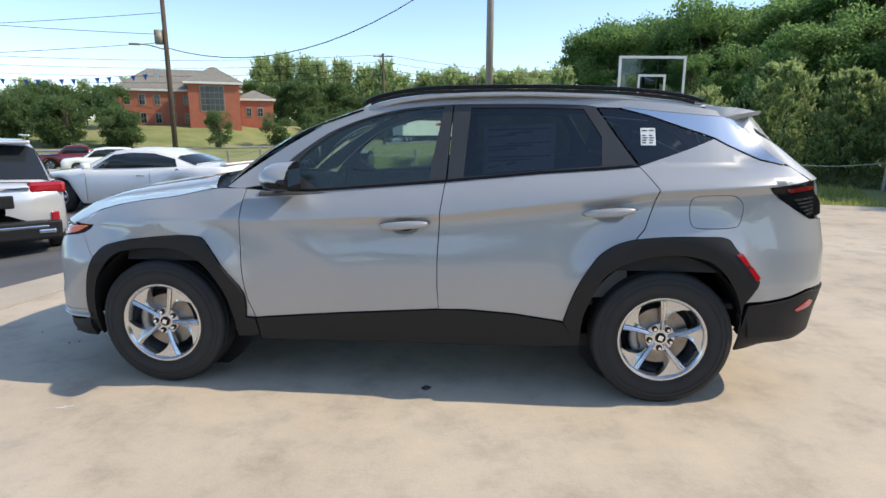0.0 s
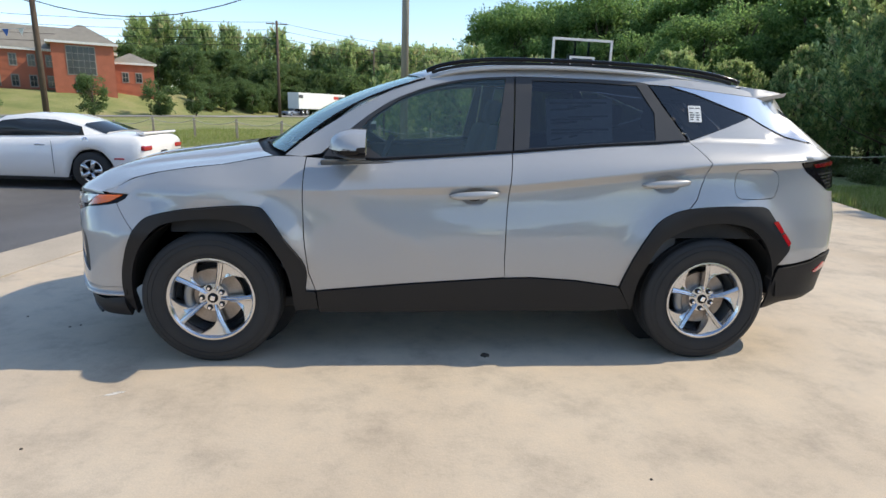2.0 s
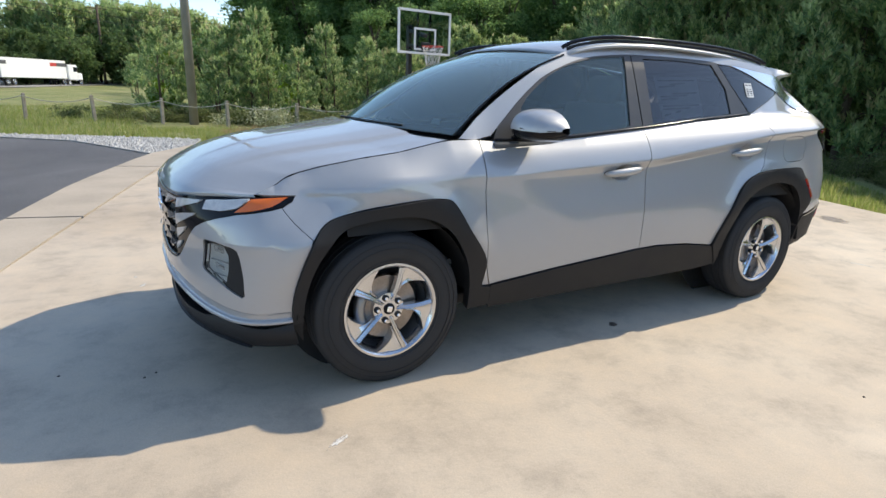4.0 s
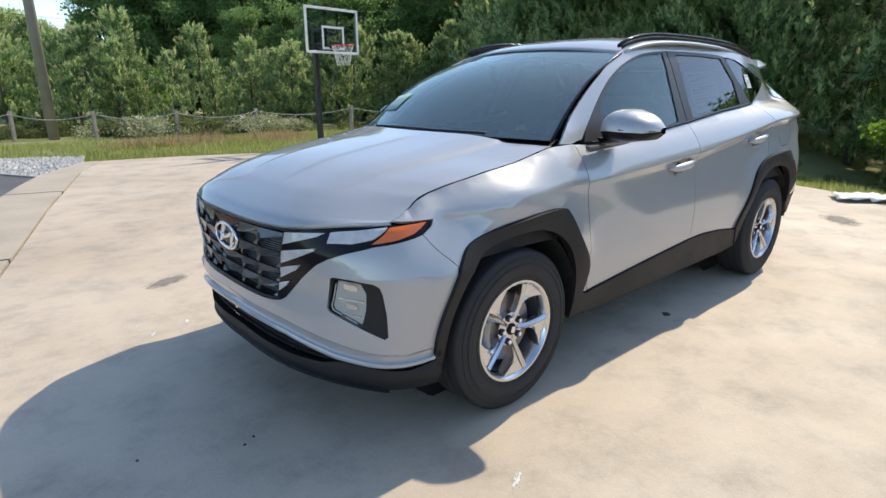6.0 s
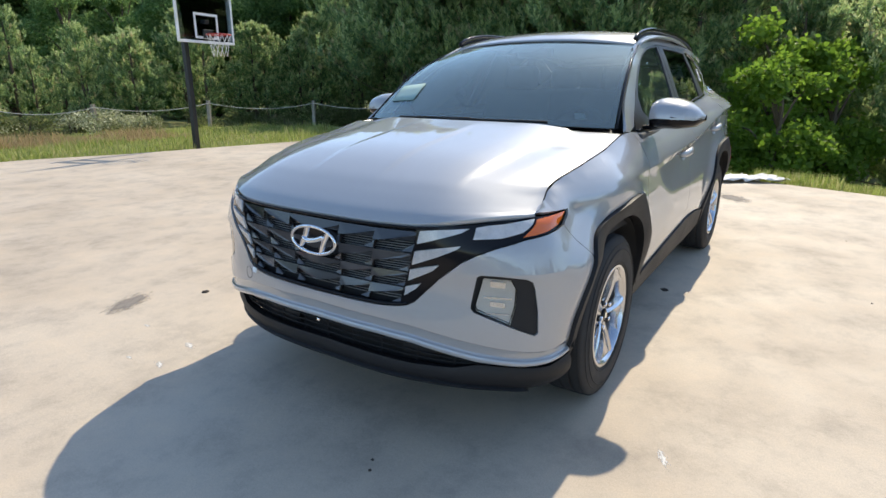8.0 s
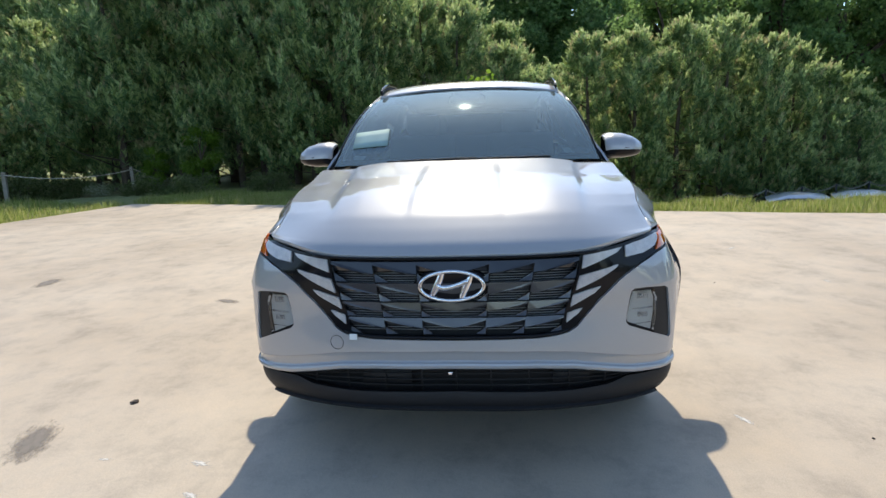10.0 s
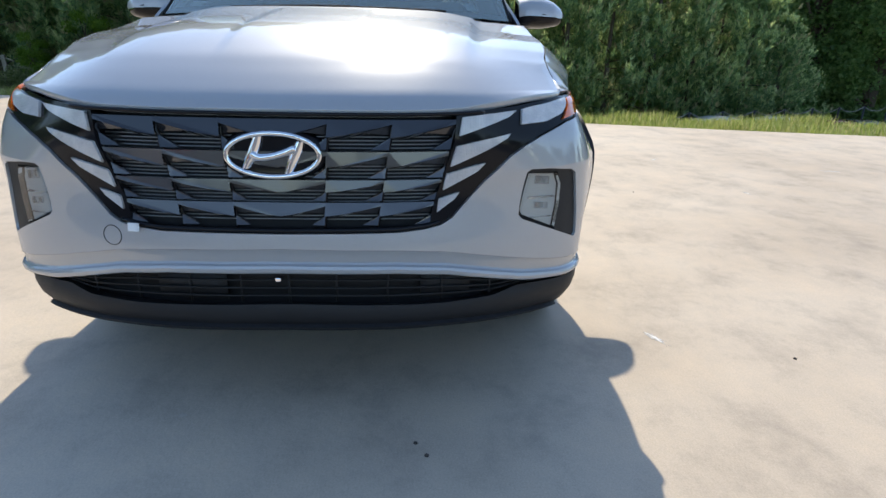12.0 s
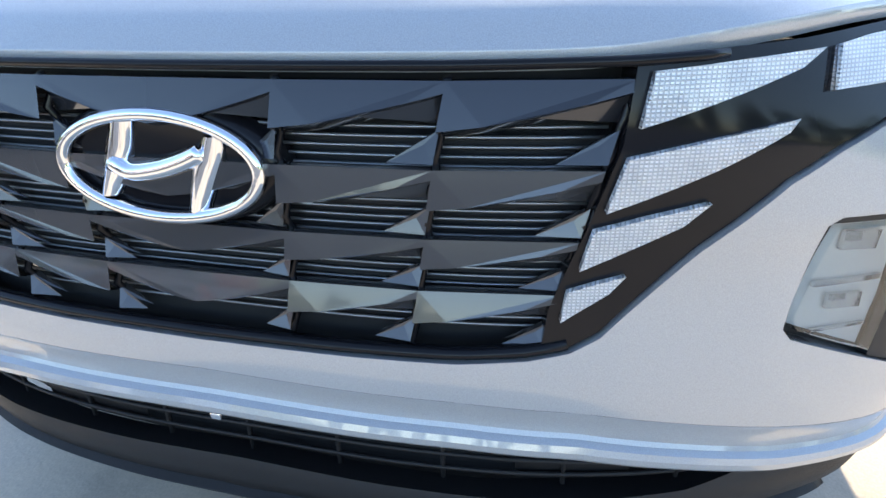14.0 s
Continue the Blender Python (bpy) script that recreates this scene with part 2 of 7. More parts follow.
M["bark"] = varied("bark", (0.12, 0.09, 0.065), 0.95, 0.35, 5, 40, 0.01)
M["pole_wood"] = varied("weathered_pole_wood", (0.10, 0.07, 0.05), 0.9, 0.3, 3, 50, 0.003)
M["grey_wood"] = varied("grey_fence_wood", (0.33, 0.29, 0.24), 0.9, 0.3, 6, 70, 0.003)
M["galv"] = varied("weathered_pole_metal", (0.30, 0.27, 0.23), 0.6, 0.2, 2, 60, 0.001, 0.2)
M["rope"] = varied("pale_rope", (0.55, 0.50, 0.42), 0.9, 0.2, 20, 200, 0.001)
M["black_metal"] = varied("black_painted_steel", (0.02, 0.02, 0.022), 0.4, 0.2, 5, 80, 0.0003)
M["rim_red"] = varied("red_painted_steel", (0.5, 0.05, 0.04), 0.45, 0.2, 8, 80, 0.0003)
M["board"] = glass("clear_backboard_acrylic", (0.62, 0.68, 0.72))
M["white_line"] = varied("white_board_paint", (0.78, 0.78, 0.77), 0.6, 0.08, 6, 60, 0)
M["brick"] = varied("red_brick", (0.42, 0.13, 0.075), 0.9, 0.2, 0.8, 12, 0.004)
M["shingle"] = varied("grey_brown_shingle", (0.24, 0.22, 0.19), 0.9, 0.18, 0.8, 10, 0.004)
M["bronze_frame"] = varied("weathered_window_frame", (0.30, 0.26, 0.23), 0.6, 0.1, 2, 30, 0)
M["trim_white"] = varied("off_white_trim", (0.72, 0.70, 0.66), 0.7, 0.1, 2, 30, 0)
M["pane"] = Mat("dark_window_pane", (0.02, 0.025, 0.03), 0.06).m
M["trailer"] = varied("white_trailer_panel", (0.78, 0.78, 0.77), 0.5, 0.06, 0.8, 20, 0)
M["wire"] = Mat("black_wire", (0.02, 0.02, 0.02), 0.6).m
M["blue_flag"] = Mat("blue_pennant", (0.03, 0.12, 0.42), 0.6).m
M["debris"] = varied("dark_dirt", (0.07, 0.055, 0.045), 0.95, 0.3, 30, 200, 0.002)


def smudge(name, colour, edge, soft, fine=3.0):
    """A mark that fades out unevenly towards its edge."""
    k = Mat(name, colour, 0.85)
    k.colour(k.ramp(k.noise(4, 5), (0.3, tuple(c * 0.85 for c in colour)), (0.7, tuple(min(1, c * 1.12) for c in colour))))
    ln = k.n.new("ShaderNodeVectorMath")
    ln.operation = "LENGTH"
    k.l.new(k.co, ln.inputs[0])
    ad = k.n.new("ShaderNodeMath")
    ad.operation = "MULTIPLY_ADD"
    k.l.new(k.noise(fine, 7, 0.7), ad.inputs[0])
    ad.inputs[1].default_value = -1.7
    k.l.new(ln.outputs["Value"], ad.inputs[2])
    mr = k.n.new("ShaderNodeMapRange")
    mr.inputs[1].default_value, mr.inputs[2].default_value, mr.inputs[3].default_value, mr.inputs[4].default_value = edge - soft, edge + soft, 0.85, 0.0
    k.l.new(ad.outputs[0], mr.inputs[0])
    k.l.new(mr.outputs[0], k.b.inputs["Alpha"])
    return k.m


M["stain"] = smudge("damp_concrete", (0.27, 0.235, 0.20), -0.25, 0.28)
M["scuff"] = smudge("white_scuff", (0.78, 0.76, 0.72), -0.62, 0.10, 5.0)


# ---- mesh helpers ----
def mesh(name, verts, faces, mat, parent=None, label="", smooth=True, normals=None, mirror=False):
    """One mesh object. mirror: reflected to the other side of the plane y = 0."""
    v = np.asarray(verts, dtype=float).reshape(-1, 3)
    if mirror:
        v = v * (1, -1, 1)
        faces = [tuple(reversed(f)) for f in faces]
        normals = None if normals is None else np.asarray(normals) * (1, -1, 1)
    me = bpy.data.meshes.new(name)
    me.from_pydata(v.tolist(), [], [tuple(int(i) for i in f) for f in faces])
    me.update()
    if smooth:
        me.polygons.foreach_set("use_smooth", [True] * len(me.polygons))
    if normals is not None:
        me.normals_split_custom_set_from_vertices(np.asarray(normals, dtype=float).tolist())
    for k in mat if isinstance(mat, (list, tuple)) else [mat]:
        me.materials.append(M[k])
    ob = new(name, me)
    ob.parent = parent
    if label:
        tagged(ob, label)
    return ob


def thing(name, label, category, group="", kind="", at=None):
    ob = tagged(new(name), label, category, group, kind)
    ob.empty_display_size = 0.1
    if at is not None:
        ob.matrix_world = at
    return ob


def part(name, bm, mat, parent=None, label="", smooth=False, angle=None):
    me = bpy.data.meshes.new(name)
    bmesh.ops.recalc_face_normals(bm, faces=bm.faces)
    bm.to_mesh(me)
    bm.free()
    if smooth:
        me.polygons.foreach_set("use_smooth", [True] * len(me.polygons))
        if angle:
            me.set_sharp_from_angle(angle=radians(angle))
    for k in mat if isinstance(mat, (list, tuple)) else [mat]:
        me.materials.append(M[k])
    ob = new(name, me)
    ob.parent = parent
    if label:
        tagged(ob, label)
    return ob


def box(bm, size, m, bevel=0.0, seg=2):
    """A box of that size round the pose m, with rounded edges."""
    made = bmesh.ops.create_cube(bm, size=1.0, matrix=m @ Matrix.Diagonal((*size, 1)))
    if bevel:
        edges = list({e for v in made["verts"] for e in v.link_edges})
        bmesh.ops.bevel(bm, geom=edges, offset=bevel, segments=seg, affect="EDGES", profile=0.5)
    return bm


def tube(path, radius, n=8, caps=True, flat=1.0):
    """Vertices and faces of a round bar along a path; radius a number or one for each point."""
    path = [Vector(p) for p in path]
    rad = [radius] * len(path) if isinstance(radius, (int, float)) else list(radius)
    verts, faces = [], []
    side = None
    for i, p in enumerate(path):
        d = (path[min(i + 1, len(path) - 1)] - path[max(i - 1, 0)]).normalized()
        if side is None:
            side = d.cross((0, 0, 1) if abs(d.z) < 0.9 else (1, 0, 0)).normalized()
        side = (side - d * side.dot(d)).normalized()
        up = side.cross(d)
        for k in range(n):
            a = 2 * math.pi * k / n
            verts.append(p + side * (math.cos(a) * rad[i]) + up * (math.sin(a) * rad[i] * flat))
    for i in range(len(path) - 1):
        for k in range(n):
            a, b = i * n + k, i * n + (k + 1) % n
            faces.append((a, b, b + n, a + n))
    if caps:
        faces.append(tuple(reversed(range(n))))
        faces.append(tuple(range((len(path) - 1) * n, len(path) * n)))
    return verts, faces


def joined(*pieces):
    verts, faces = [], []
    for v, f in pieces:
        o = len(verts)
        verts += [tuple(p) for p in v]
        faces += [tuple(i + o for i in q) for q in f]
    return verts, faces


def lathe(profile, n=64, closed=False):
    """A profile of (radius, along) turned round the y axis."""
    verts, faces = [], []
    for r, a in profile:
        for k in range(n):
            t = 2 * math.pi * k / n
            verts.append((r * math.cos(t), a, r * math.sin(t)))
    m = len(profile)
    for i in range(m if closed else m - 1):
        for k in range(n):
            a, b = i * n + k, i * n + (k + 1) % n
            c, d = ((i + 1) % m) * n + (k + 1) % n, ((i + 1) % m) * n + k
            faces.append((a, b, c, d))
    return verts, faces


def curve(points, per=6, closed=False):
    """A smooth line through the points."""
    p = np.asarray(points, dtype=float)
    n = len(p)
    out = []
    for i in range(n if closed else n - 1):
        g = (lambda j: p[j % n]) if closed else (lambda j: p[min(max(j, 0), n - 1)])
        a, b, c, d = g(i - 1), g(i), g(i + 1), g(i + 2)
        for t in np.arange(per) / per:
            out.append(0.5 * (2 * b + (c - a) * t + (2 * a - 5 * b + 4 * c - d) * t * t + (3 * b - a - 3 * c + d) * t ** 3))
    if not closed:
        out.append(p[-1])
    return [tuple(q) for q in out]


def inside(poly, q):
    x, y = q[:, 0], q[:, 1]
    hit = np.zeros(len(q), bool)
    px, py = poly[:, 0], poly[:, 1]
    for i in range(len(poly)):
        j = i - 1
        cross = (py[i] > y) != (py[j] > y)
        dy = py[j] - py[i]
        if dy:
            hit ^= cross & (x < (px[j] - px[i]) * (y - py[i]) / dy + px[i])
    return hit


def shrink(poly, d):
    """A polygon drawn in by d on all sides."""
    p = np.asarray(poly, dtype=float)
    area = 0.5 * np.sum(p[:, 0] * np.roll(p[:, 1], -1) - np.roll(p[:, 0], -1) * p[:, 1])
    e = np.roll(p, -1, 0) - p
    e /= np.maximum(np.linalg.norm(e, axis=1, keepdims=True), 1e-9)
    nrm = np.stack([-e[:, 1], e[:, 0]], 1) * (1 if area > 0 else -1)
    m = nrm + np.roll(nrm, 1, 0)
    m /= np.maximum(np.sum(m * nrm, 1, keepdims=True), 0.35)
    return p + m * d


def dense(poly, step, closed=True):
    p = np.asarray(poly, dtype=float)
    out = []
    for i in range(len(p) if closed else len(p) - 1):
        a, b = p[i], p[(i + 1) % len(p)]
        k = max(1, int(math.ceil(np.linalg.norm(b - a) / step)))
        out += [a + (b - a) * t / k for t in range(k)]
    return np.array(out)


def sheet(name, outline, surf, step, mat, parent, label="", gap=0.0, rim=0.012, lift=0.0, holes=(), mirror=False, both=False, lines=()):
    """A panel cut out of the surface surf(u, v): an outline in u and v, filled evenly, with edges turned in by rim.
    both: the panel and its reflection, as one mesh."""
    from mathutils.geometry import delaunay_2d_cdt
    first = shrink(outline, gap) if gap else np.asarray(outline, float)
    if both:
        first[np.abs(np.asarray(outline, float)[:, 0]) < 1e-6, 0] = 0.0
    loops = [dense(first, step)]
    loops += [dense(h, step) for h in holes]
    lo, hi = loops[0].min(0), loops[0].max(0)
    gx, gy = np.meshgrid(np.arange(lo[0], hi[0], step), np.arange(lo[1], hi[1], step))
    grid = np.stack([gx.ravel() + 0.31 * step, gy.ravel() + 0.27 * step], 1)
    ok = inside(loops[0], grid)
    for h in loops[1:]:
        ok &= ~inside(h, grid)
    grid = grid[ok]
    edge = np.concatenate(loops)
    inner = []
    for q in lines:
        q = dense(np.asarray(q, float), step * 0.8, False)
        keep = inside(loops[0], q)
        for h in loops[1:]:
            keep &= ~inside(h, q)
        keep &= np.array([np.min(np.sum((edge - p) ** 2, 1)) > (0.2 * step) ** 2 for p in q])
        inner.append((q, keep))
    bare = edge
    edge = np.concatenate([edge] + [q[k] for q, k in inner if k.any()])
    if len(grid):
        near = np.array([np.min(np.sum((edge - q) ** 2, 1)) for q in grid])
        grid = grid[near > (0.4 * step) ** 2]
    pts = np.concatenate([edge, grid])
    cons, o = [], 0
    for l in loops:
        cons += [(o + i, o + (i + 1) % len(l)) for i in range(len(l))]
        o += len(l)
    for q, keep in inner:
        last = None
        for ok_here in keep:
            if ok_here:
                if last is not None:
                    cons.append((last, o))
                last = o
                o += 1
            else:
                last = None
    v2, _, f2, *_ = delaunay_2d_cdt([Vector(q) for q in pts], cons, [], 0, 1e-6)
    v2 = np.array([(q.x, q.y) for q in v2])
    f2 = np.array(f2)
    mid = v2[f2].mean(1)
    ok = inside(loops[0], mid)
    for h in loops[1:]:
        ok &= ~inside(h, mid)
    f2 = f2[ok]
    pos, nor = [], []
    for u, v in v2:
        p = np.array(surf(u, v))
        e = 0.004
        du = np.array(surf(u + e, v)) - np.array(surf(u - e, v))
        dv = np.array(surf(u, v + e)) - np.array(surf(u, v - e))
        n = np.cross(du, dv)
        n /= max(np.linalg.norm(n), 1e-12)
        pos.append(p + n * lift), nor.append(n)
    pos, nor = np.array(pos), np.array(nor)
    verts, norms, faces = list(pos), list(nor), [tuple(f) for f in f2]
    if rim:
        count = {}
        for f in f2:
            for i in range(3):
                a, b = f[i], f[(i + 1) % 3]
                count[(a, b)] = 1
        border = [(a, b) for a, b in count if (b, a) not in count and not (both and abs(v2[a][0]) < 1e-5 and abs(v2[b][0]) < 1e-5)]
        idx = {}
        for a, b in border:
            for q in (a, b):
                if q not in idx:
                    idx[q] = len(verts)
                    verts += [pos[q], pos[q] - nor[q] * rim]
                    norms += [(0, 0, 0), (0, 0, 0)]
        for a, b in border:
            faces.append((idx[b], idx[a], idx[a] + 1, idx[b] + 1))
    verts, norms = np.array(verts, float), np.array(norms, float)
    if both:
        k = len(verts)
        verts = np.concatenate([verts, verts * (1, -1, 1)])
        norms = np.concatenate([norms, norms * (1, -1, 1)])
        faces = faces + [tuple(i + k for i in reversed(f)) for f in faces]
    return mesh(name, verts, faces, mat, parent, label, True, norms, mirror)


def grid_sheet(name, rows, mat, parent, label="", thick=0.0):
    """A smooth sheet over a grid of points (rows of points)."""
    r, c = len(rows), len(rows[0])
    verts = [p for row in rows for p in row]
    faces = [(i * c + j, i * c + j + 1, (i + 1) * c + j + 1, (i + 1) * c + j) for i in range(r - 1) for j in range(c - 1)]
    ob = mesh(name, verts, faces, mat, parent, label)
    if thick:
        md = ob.modifiers.new("thickness", "SOLIDIFY")
        md.thickness, md.offset = thick, -1
    return ob


def stepped(a, b, x):
    t = min(1.0, max(0.0, (x - a) / (b - a)))
    return t * t * (3 - 2 * t)


# ---- ground ----
def flat(name, outline, z, mat, label="", category="", kind="structure", skirt=0.0, parent=None):
    bm = bmesh.new()
    vs = [bm.verts.new((x, y, z)) for x, y in outline]
    f = bm.faces.new(vs)
    if f.normal.z < 0 or sum(vs[i].co.x * vs[(i + 1) % len(vs)].co.y - vs[(i + 1) % len(vs)].co.x * vs[i].co.y for i in range(len(vs))) < 0:
        f.normal_flip()
    if skirt:
        r = bmesh.ops.extrude_face_region(bm, geom=[f])
        bmesh.ops.translate(bm, verts=[q for q in r["geom"] if isinstance(q, bmesh.types.BMVert)], vec=(0, 0, 0))
        for q in vs:
            q.co.z -= skirt
    ob = part(name, bm, mat, parent)
    if parent is None:
        tagged(ob, label, category, kind=kind)
    return ob


def road_y(x):
    """The far road's middle line."""
    return float(np.interp(x, [-120, -75, -44, -21, -8, 20, 60], [24, 43, 62, 101, 124, 158, 215]))


def hill(x, y):
    """Height of the land: level round the pad, falling a little to the fence, steeply to a lower yard in the south-east, rising far to the north."""
    z = -0.05 - 0.32 * stepped(10.5, 20, y) - 0.3 * stepped(9, 16, x)
    z -= 0.5 * stepped(25, 60, y) + 0.9 * stepped(21, 28, y) * (1 - stepped(-20, -12, x)) * (1 - stepped(42, 58, y)) * stepped(-50, -35, x)
    z += 0.03 * max(0.0, min(120.0, y - 108)) + 3.2 * stepped(5, 30, y - road_y(x)) * stepped(-16, -40, x)
    z -= (1.78 * stepped(5.6, 12.0, x) + 0.55 * stepped(13, 20, x)) * (1 - stepped(-4, 5, y))
    return z + 0.05 * math.sin(x * 0.31) * math.sin(y * 0.23) * stepped(14, 25, math.hypot(x, y))


PAD_LEFT = [(-6.2, -18), (-5.2, -7), (-4.35, -1.0), (-4.02, 0.9), (-3.46, 3.5), (-3.0, 5.6), (-2.04, 8.6), (-1.0, 10.3)]
JOINT = [(-5.2, -18), (-4.3, -7), (-3.65, -1.0), (-3.4, 0.9), (-3.2, 1.8), (-2.76, 3.5), (-2.28, 5.4), (-1.27, 9.0), (-0.7, 10.25)]
PAD_REST = [(0.73, 9.96), (2.1, 9.4), (5.0, 8.7), (8.0, 7.9), (7.4, 5.3), (6.9, 3.6), (6.36, 2.0), (5.92, 0.2), (5.4, -1.2), (4.95, -2.8), (4.5, -4.4), (4.1, -6.2), (1.5, -18)]
flat("concrete_pad", JOINT + PAD_REST, 0.0, "concrete", "stained pale tan concrete slab with mottled marks", "concrete pad", skirt=0.12)


def yard_edge(x):
    """The far edge of the asphalt."""
    return float(np.interp(x, [-60, -14, -4.8, -3.4, -2.0], [22, 14.5, 12.6, 11.6, 8.8]))


def yard(x, y):
    """Height of the asphalt, which falls away from the concrete."""
    kerb = float(np.interp(y, [p[1] for p in PAD_LEFT], [p[0] for p in PAD_LEFT]))
    return -0.035 - 0.36 * stepped(0.0, 3.6, kerb - x) * stepped(-0.3, 4.5, yard_edge(x) - y)


n = 161
span = [math.copysign(abs(q) ** 2.6, q) * 900 for q in np.linspace(-1, 1, n)]
verts = [(x, y, min(hill(x, y) - (0.03 if y > 9 or x > 6 else 0.12), yard(x, y) - 0.10 if -80 < x < -1.0 and y < yard_edge(x) + 1.0 else 9.0)) for y in span for x in span]
tagged(mesh("ground", verts, [(i * n + j, i * n + j + 1, (i + 1) * n + j + 1, (i + 1) * n + j) for i in range(n - 1) for j in range(n - 1)], "lawn"),
       "green and straw coloured rough lawn", "ground", kind="structure")

lot = sheet("car_park", [(-60, -40), (-6.3, -40), (-6.25, -18), *[(x + 0.03, y) for x, y in PAD_LEFT[1:7]], (-2.0, 8.8), (-3.4, 11.6), (-4.8, 12.6), (-14, 14.5), (-60, 22)], lambda u, v: (u, v, yard(u, v)), 0.9, "asphalt", None, rim=0.1)
tagged(lot, "worn grey asphalt car park that falls away from the concrete", "asphalt", kind="structure")
flat("gravel_patch", [(-60, 22.1), (-14, 14.6), (-4.8, 12.7), (-3.35, 11.65), (-1.95, 8.85), (-1.05, 10.35), (-0.8, 11.5), (-3.6, 12.8), (-9, 15.3), (-60, 25)], -0.02, "gravel",
     "strip of loose pale grey gravel", "gravel", skirt=0.1)
strip = thing("concrete_kerb_strip", "weathered tan concrete edging strip with cracked joints", "kerb", kind="structure")
cuts = np.linspace(0, 1, 9)


def along(line, t):
    p = np.asarray(line, float)
    s = np.concatenate([[0], np.cumsum(np.linalg.norm(np.diff(p, axis=0), axis=1))])
    return np.array([np.interp(t * s[-1], s, p[:, 0]), np.interp(t * s[-1], s, p[:, 1])])


for a, b in zip(cuts[:-1], cuts[1:]):
    g = 0.0008
    side_a = [along(PAD_LEFT, t) for t in np.linspace(a + g, b - g, 5)]
    side_b = [along(JOINT, t) for t in np.linspace(b - g, a + g, 5)]
    side_b = [p + (q - p) * (0.958 + 0.010 * math.sin(7.3 * i + 40 * a)) for i, (p, q) in enumerate(zip(reversed(side_a), side_b))]
    flat("slab", [tuple(p) for p in side_a + side_b], 0.004, "concrete_strip", skirt=0.1, parent=strip)

# ---- the silver sport utility car ----
PLAN = np.array(curve([(-2.245, 0.0), (-2.242, -0.2), (-2.222, -0.38), (-2.178, -0.54), (-2.11, -0.69), (-2.01, -0.835), (-1.89, -0.905), (-1.72, -0.927), (-1.35, -0.93),
                       (-0.7, -0.93), (0.0, -0.93), (0.7, -0.93), (1.4, -0.93), (1.72, -0.925), (1.99, -0.89), (2.16, -0.80), (2.25, -0.66), (2.295, -0.4), (2.31, 0.0)], 16))
PLAN_S = np.concatenate([[0], np.cumsum(np.linalg.norm(np.diff(PLAN, axis=0), axis=1))])
_t = np.gradient(PLAN, axis=0)
_t /= np.linalg.norm(_t, axis=1, keepdims=True)
PLAN_N = np.stack([_t[:, 1], -_t[:, 0]], 1)
S_X = lambda x: float(np.interp(x, PLAN[:, 0], PLAN_S))
_half = np.argmin(np.abs(PLAN[:, 0] + 1.35))
S_Y = lambda y: float(np.interp(abs(y), -PLAN[:_half, 1], PLAN_S[:_half]))
_rear = np.argmin(np.abs(PLAN[:, 0] - 1.4))
S_R = lambda y: float(np.interp(-abs(y), PLAN[_rear:, 1], PLAN_S[_rear:]))


def lin(x, *pairs):
    return float(np.interp(x, [p[0] for p in pairs], [p[1] for p in pairs]))


def fender_top(x):
    return lin(x, (-2.3, 0.86), (-1.972, 0.910), (-1.877, 0.948), (-1.783, 0.982), (-1.658, 1.014), (-1.474, 1.047), (-1.29, 1.07), (-1.06, 1.118), (-0.9, 1.12))


def belt(x):
    return lin(x, (-0.9, 1.112), (-0.5, 1.108), (-0.19, 1.131), (0.23, 1.165), (0.72, 1.211), (1.05, 1.233), (1.24, 1.25), (2.3, 1.30))


def crease(x):
    return lin(x, (-2.2, 0.86), (-1.4, 0.945), (-0.9, 0.95), (-0.3, 0.975), (0.27, 1.004), (0.84, 1.073), (1.31, 1.132), (1.87, 1.168), (2.3, 1.19))


def half_width(x, z):
    """The body's half width at x and z: flank, shoulder crease, cabin."""
    zc = crease(x)
    f = stepped(-0.95, -0.75, x)
    zb = (1 - f) * fender_top(x) + f * belt(x)
    wb = (1 - f) * 0.79 + f * (0.86 - 0.45 * (belt(x) - 1.0))
    wb -= 0.05 * max(0.0, (-0.2 - x) / 0.85) ** 2 * f + 0.10 * max(0.0, (x - 1.2) / 0.8) ** 2
    ws = stepped(-0.75, 0.0, x)
    drop = 0.030 + 0.014 * ws
    if z < 0.66:
        w = 0.905 - 0.10 * ((z - 0.66) / 0.5) ** 2
    elif z < zc - drop:
        t = (z - 0.66) / max(0.05, zc - drop - 0.66)
        w = 0.905 - (0.014 + 0.020 * ws) * stepped(0, 1, t) ** 1.3
    elif z < zc:
        t = (z - zc + drop) / drop
        lo, hi = 0.905 - (0.014 + 0.020 * ws), 0.893 + 0.007 * ws
        w = lo + (hi - lo) * (t ** 1.15)
    elif z < zb:
        hi = 0.893 + 0.007 * ws
        u = (z - zc) / (zb - zc)
        w = hi + (wb - hi) * (0.42 * u + 0.58 * u * u)
    else:
        w = wb - 0.45 * (z - zb) - 0.10 * max(0.0, z - zb - 0.33)
    for hx, amp in ((-1.375, 0.028), (1.378, 0.028)):
        r = math.hypot(x - hx, (z - 0.36) * 0.92)
        if z > 0.45:
            w += amp * math.exp(-((r - 0.50) / 0.085) ** 2) * stepped(0.45, 0.7, z)
    # slanted facet across the front door
    if -0.85 < x < 0.2:
        q = (x + 0.85) - (1.03 - z) * 1.5
        w += 0.004 * math.exp(-(q / 0.12) ** 2) * stepped(0.55, 0.7, z) * (1 - stepped(0.93, 1.0, z))
    return w


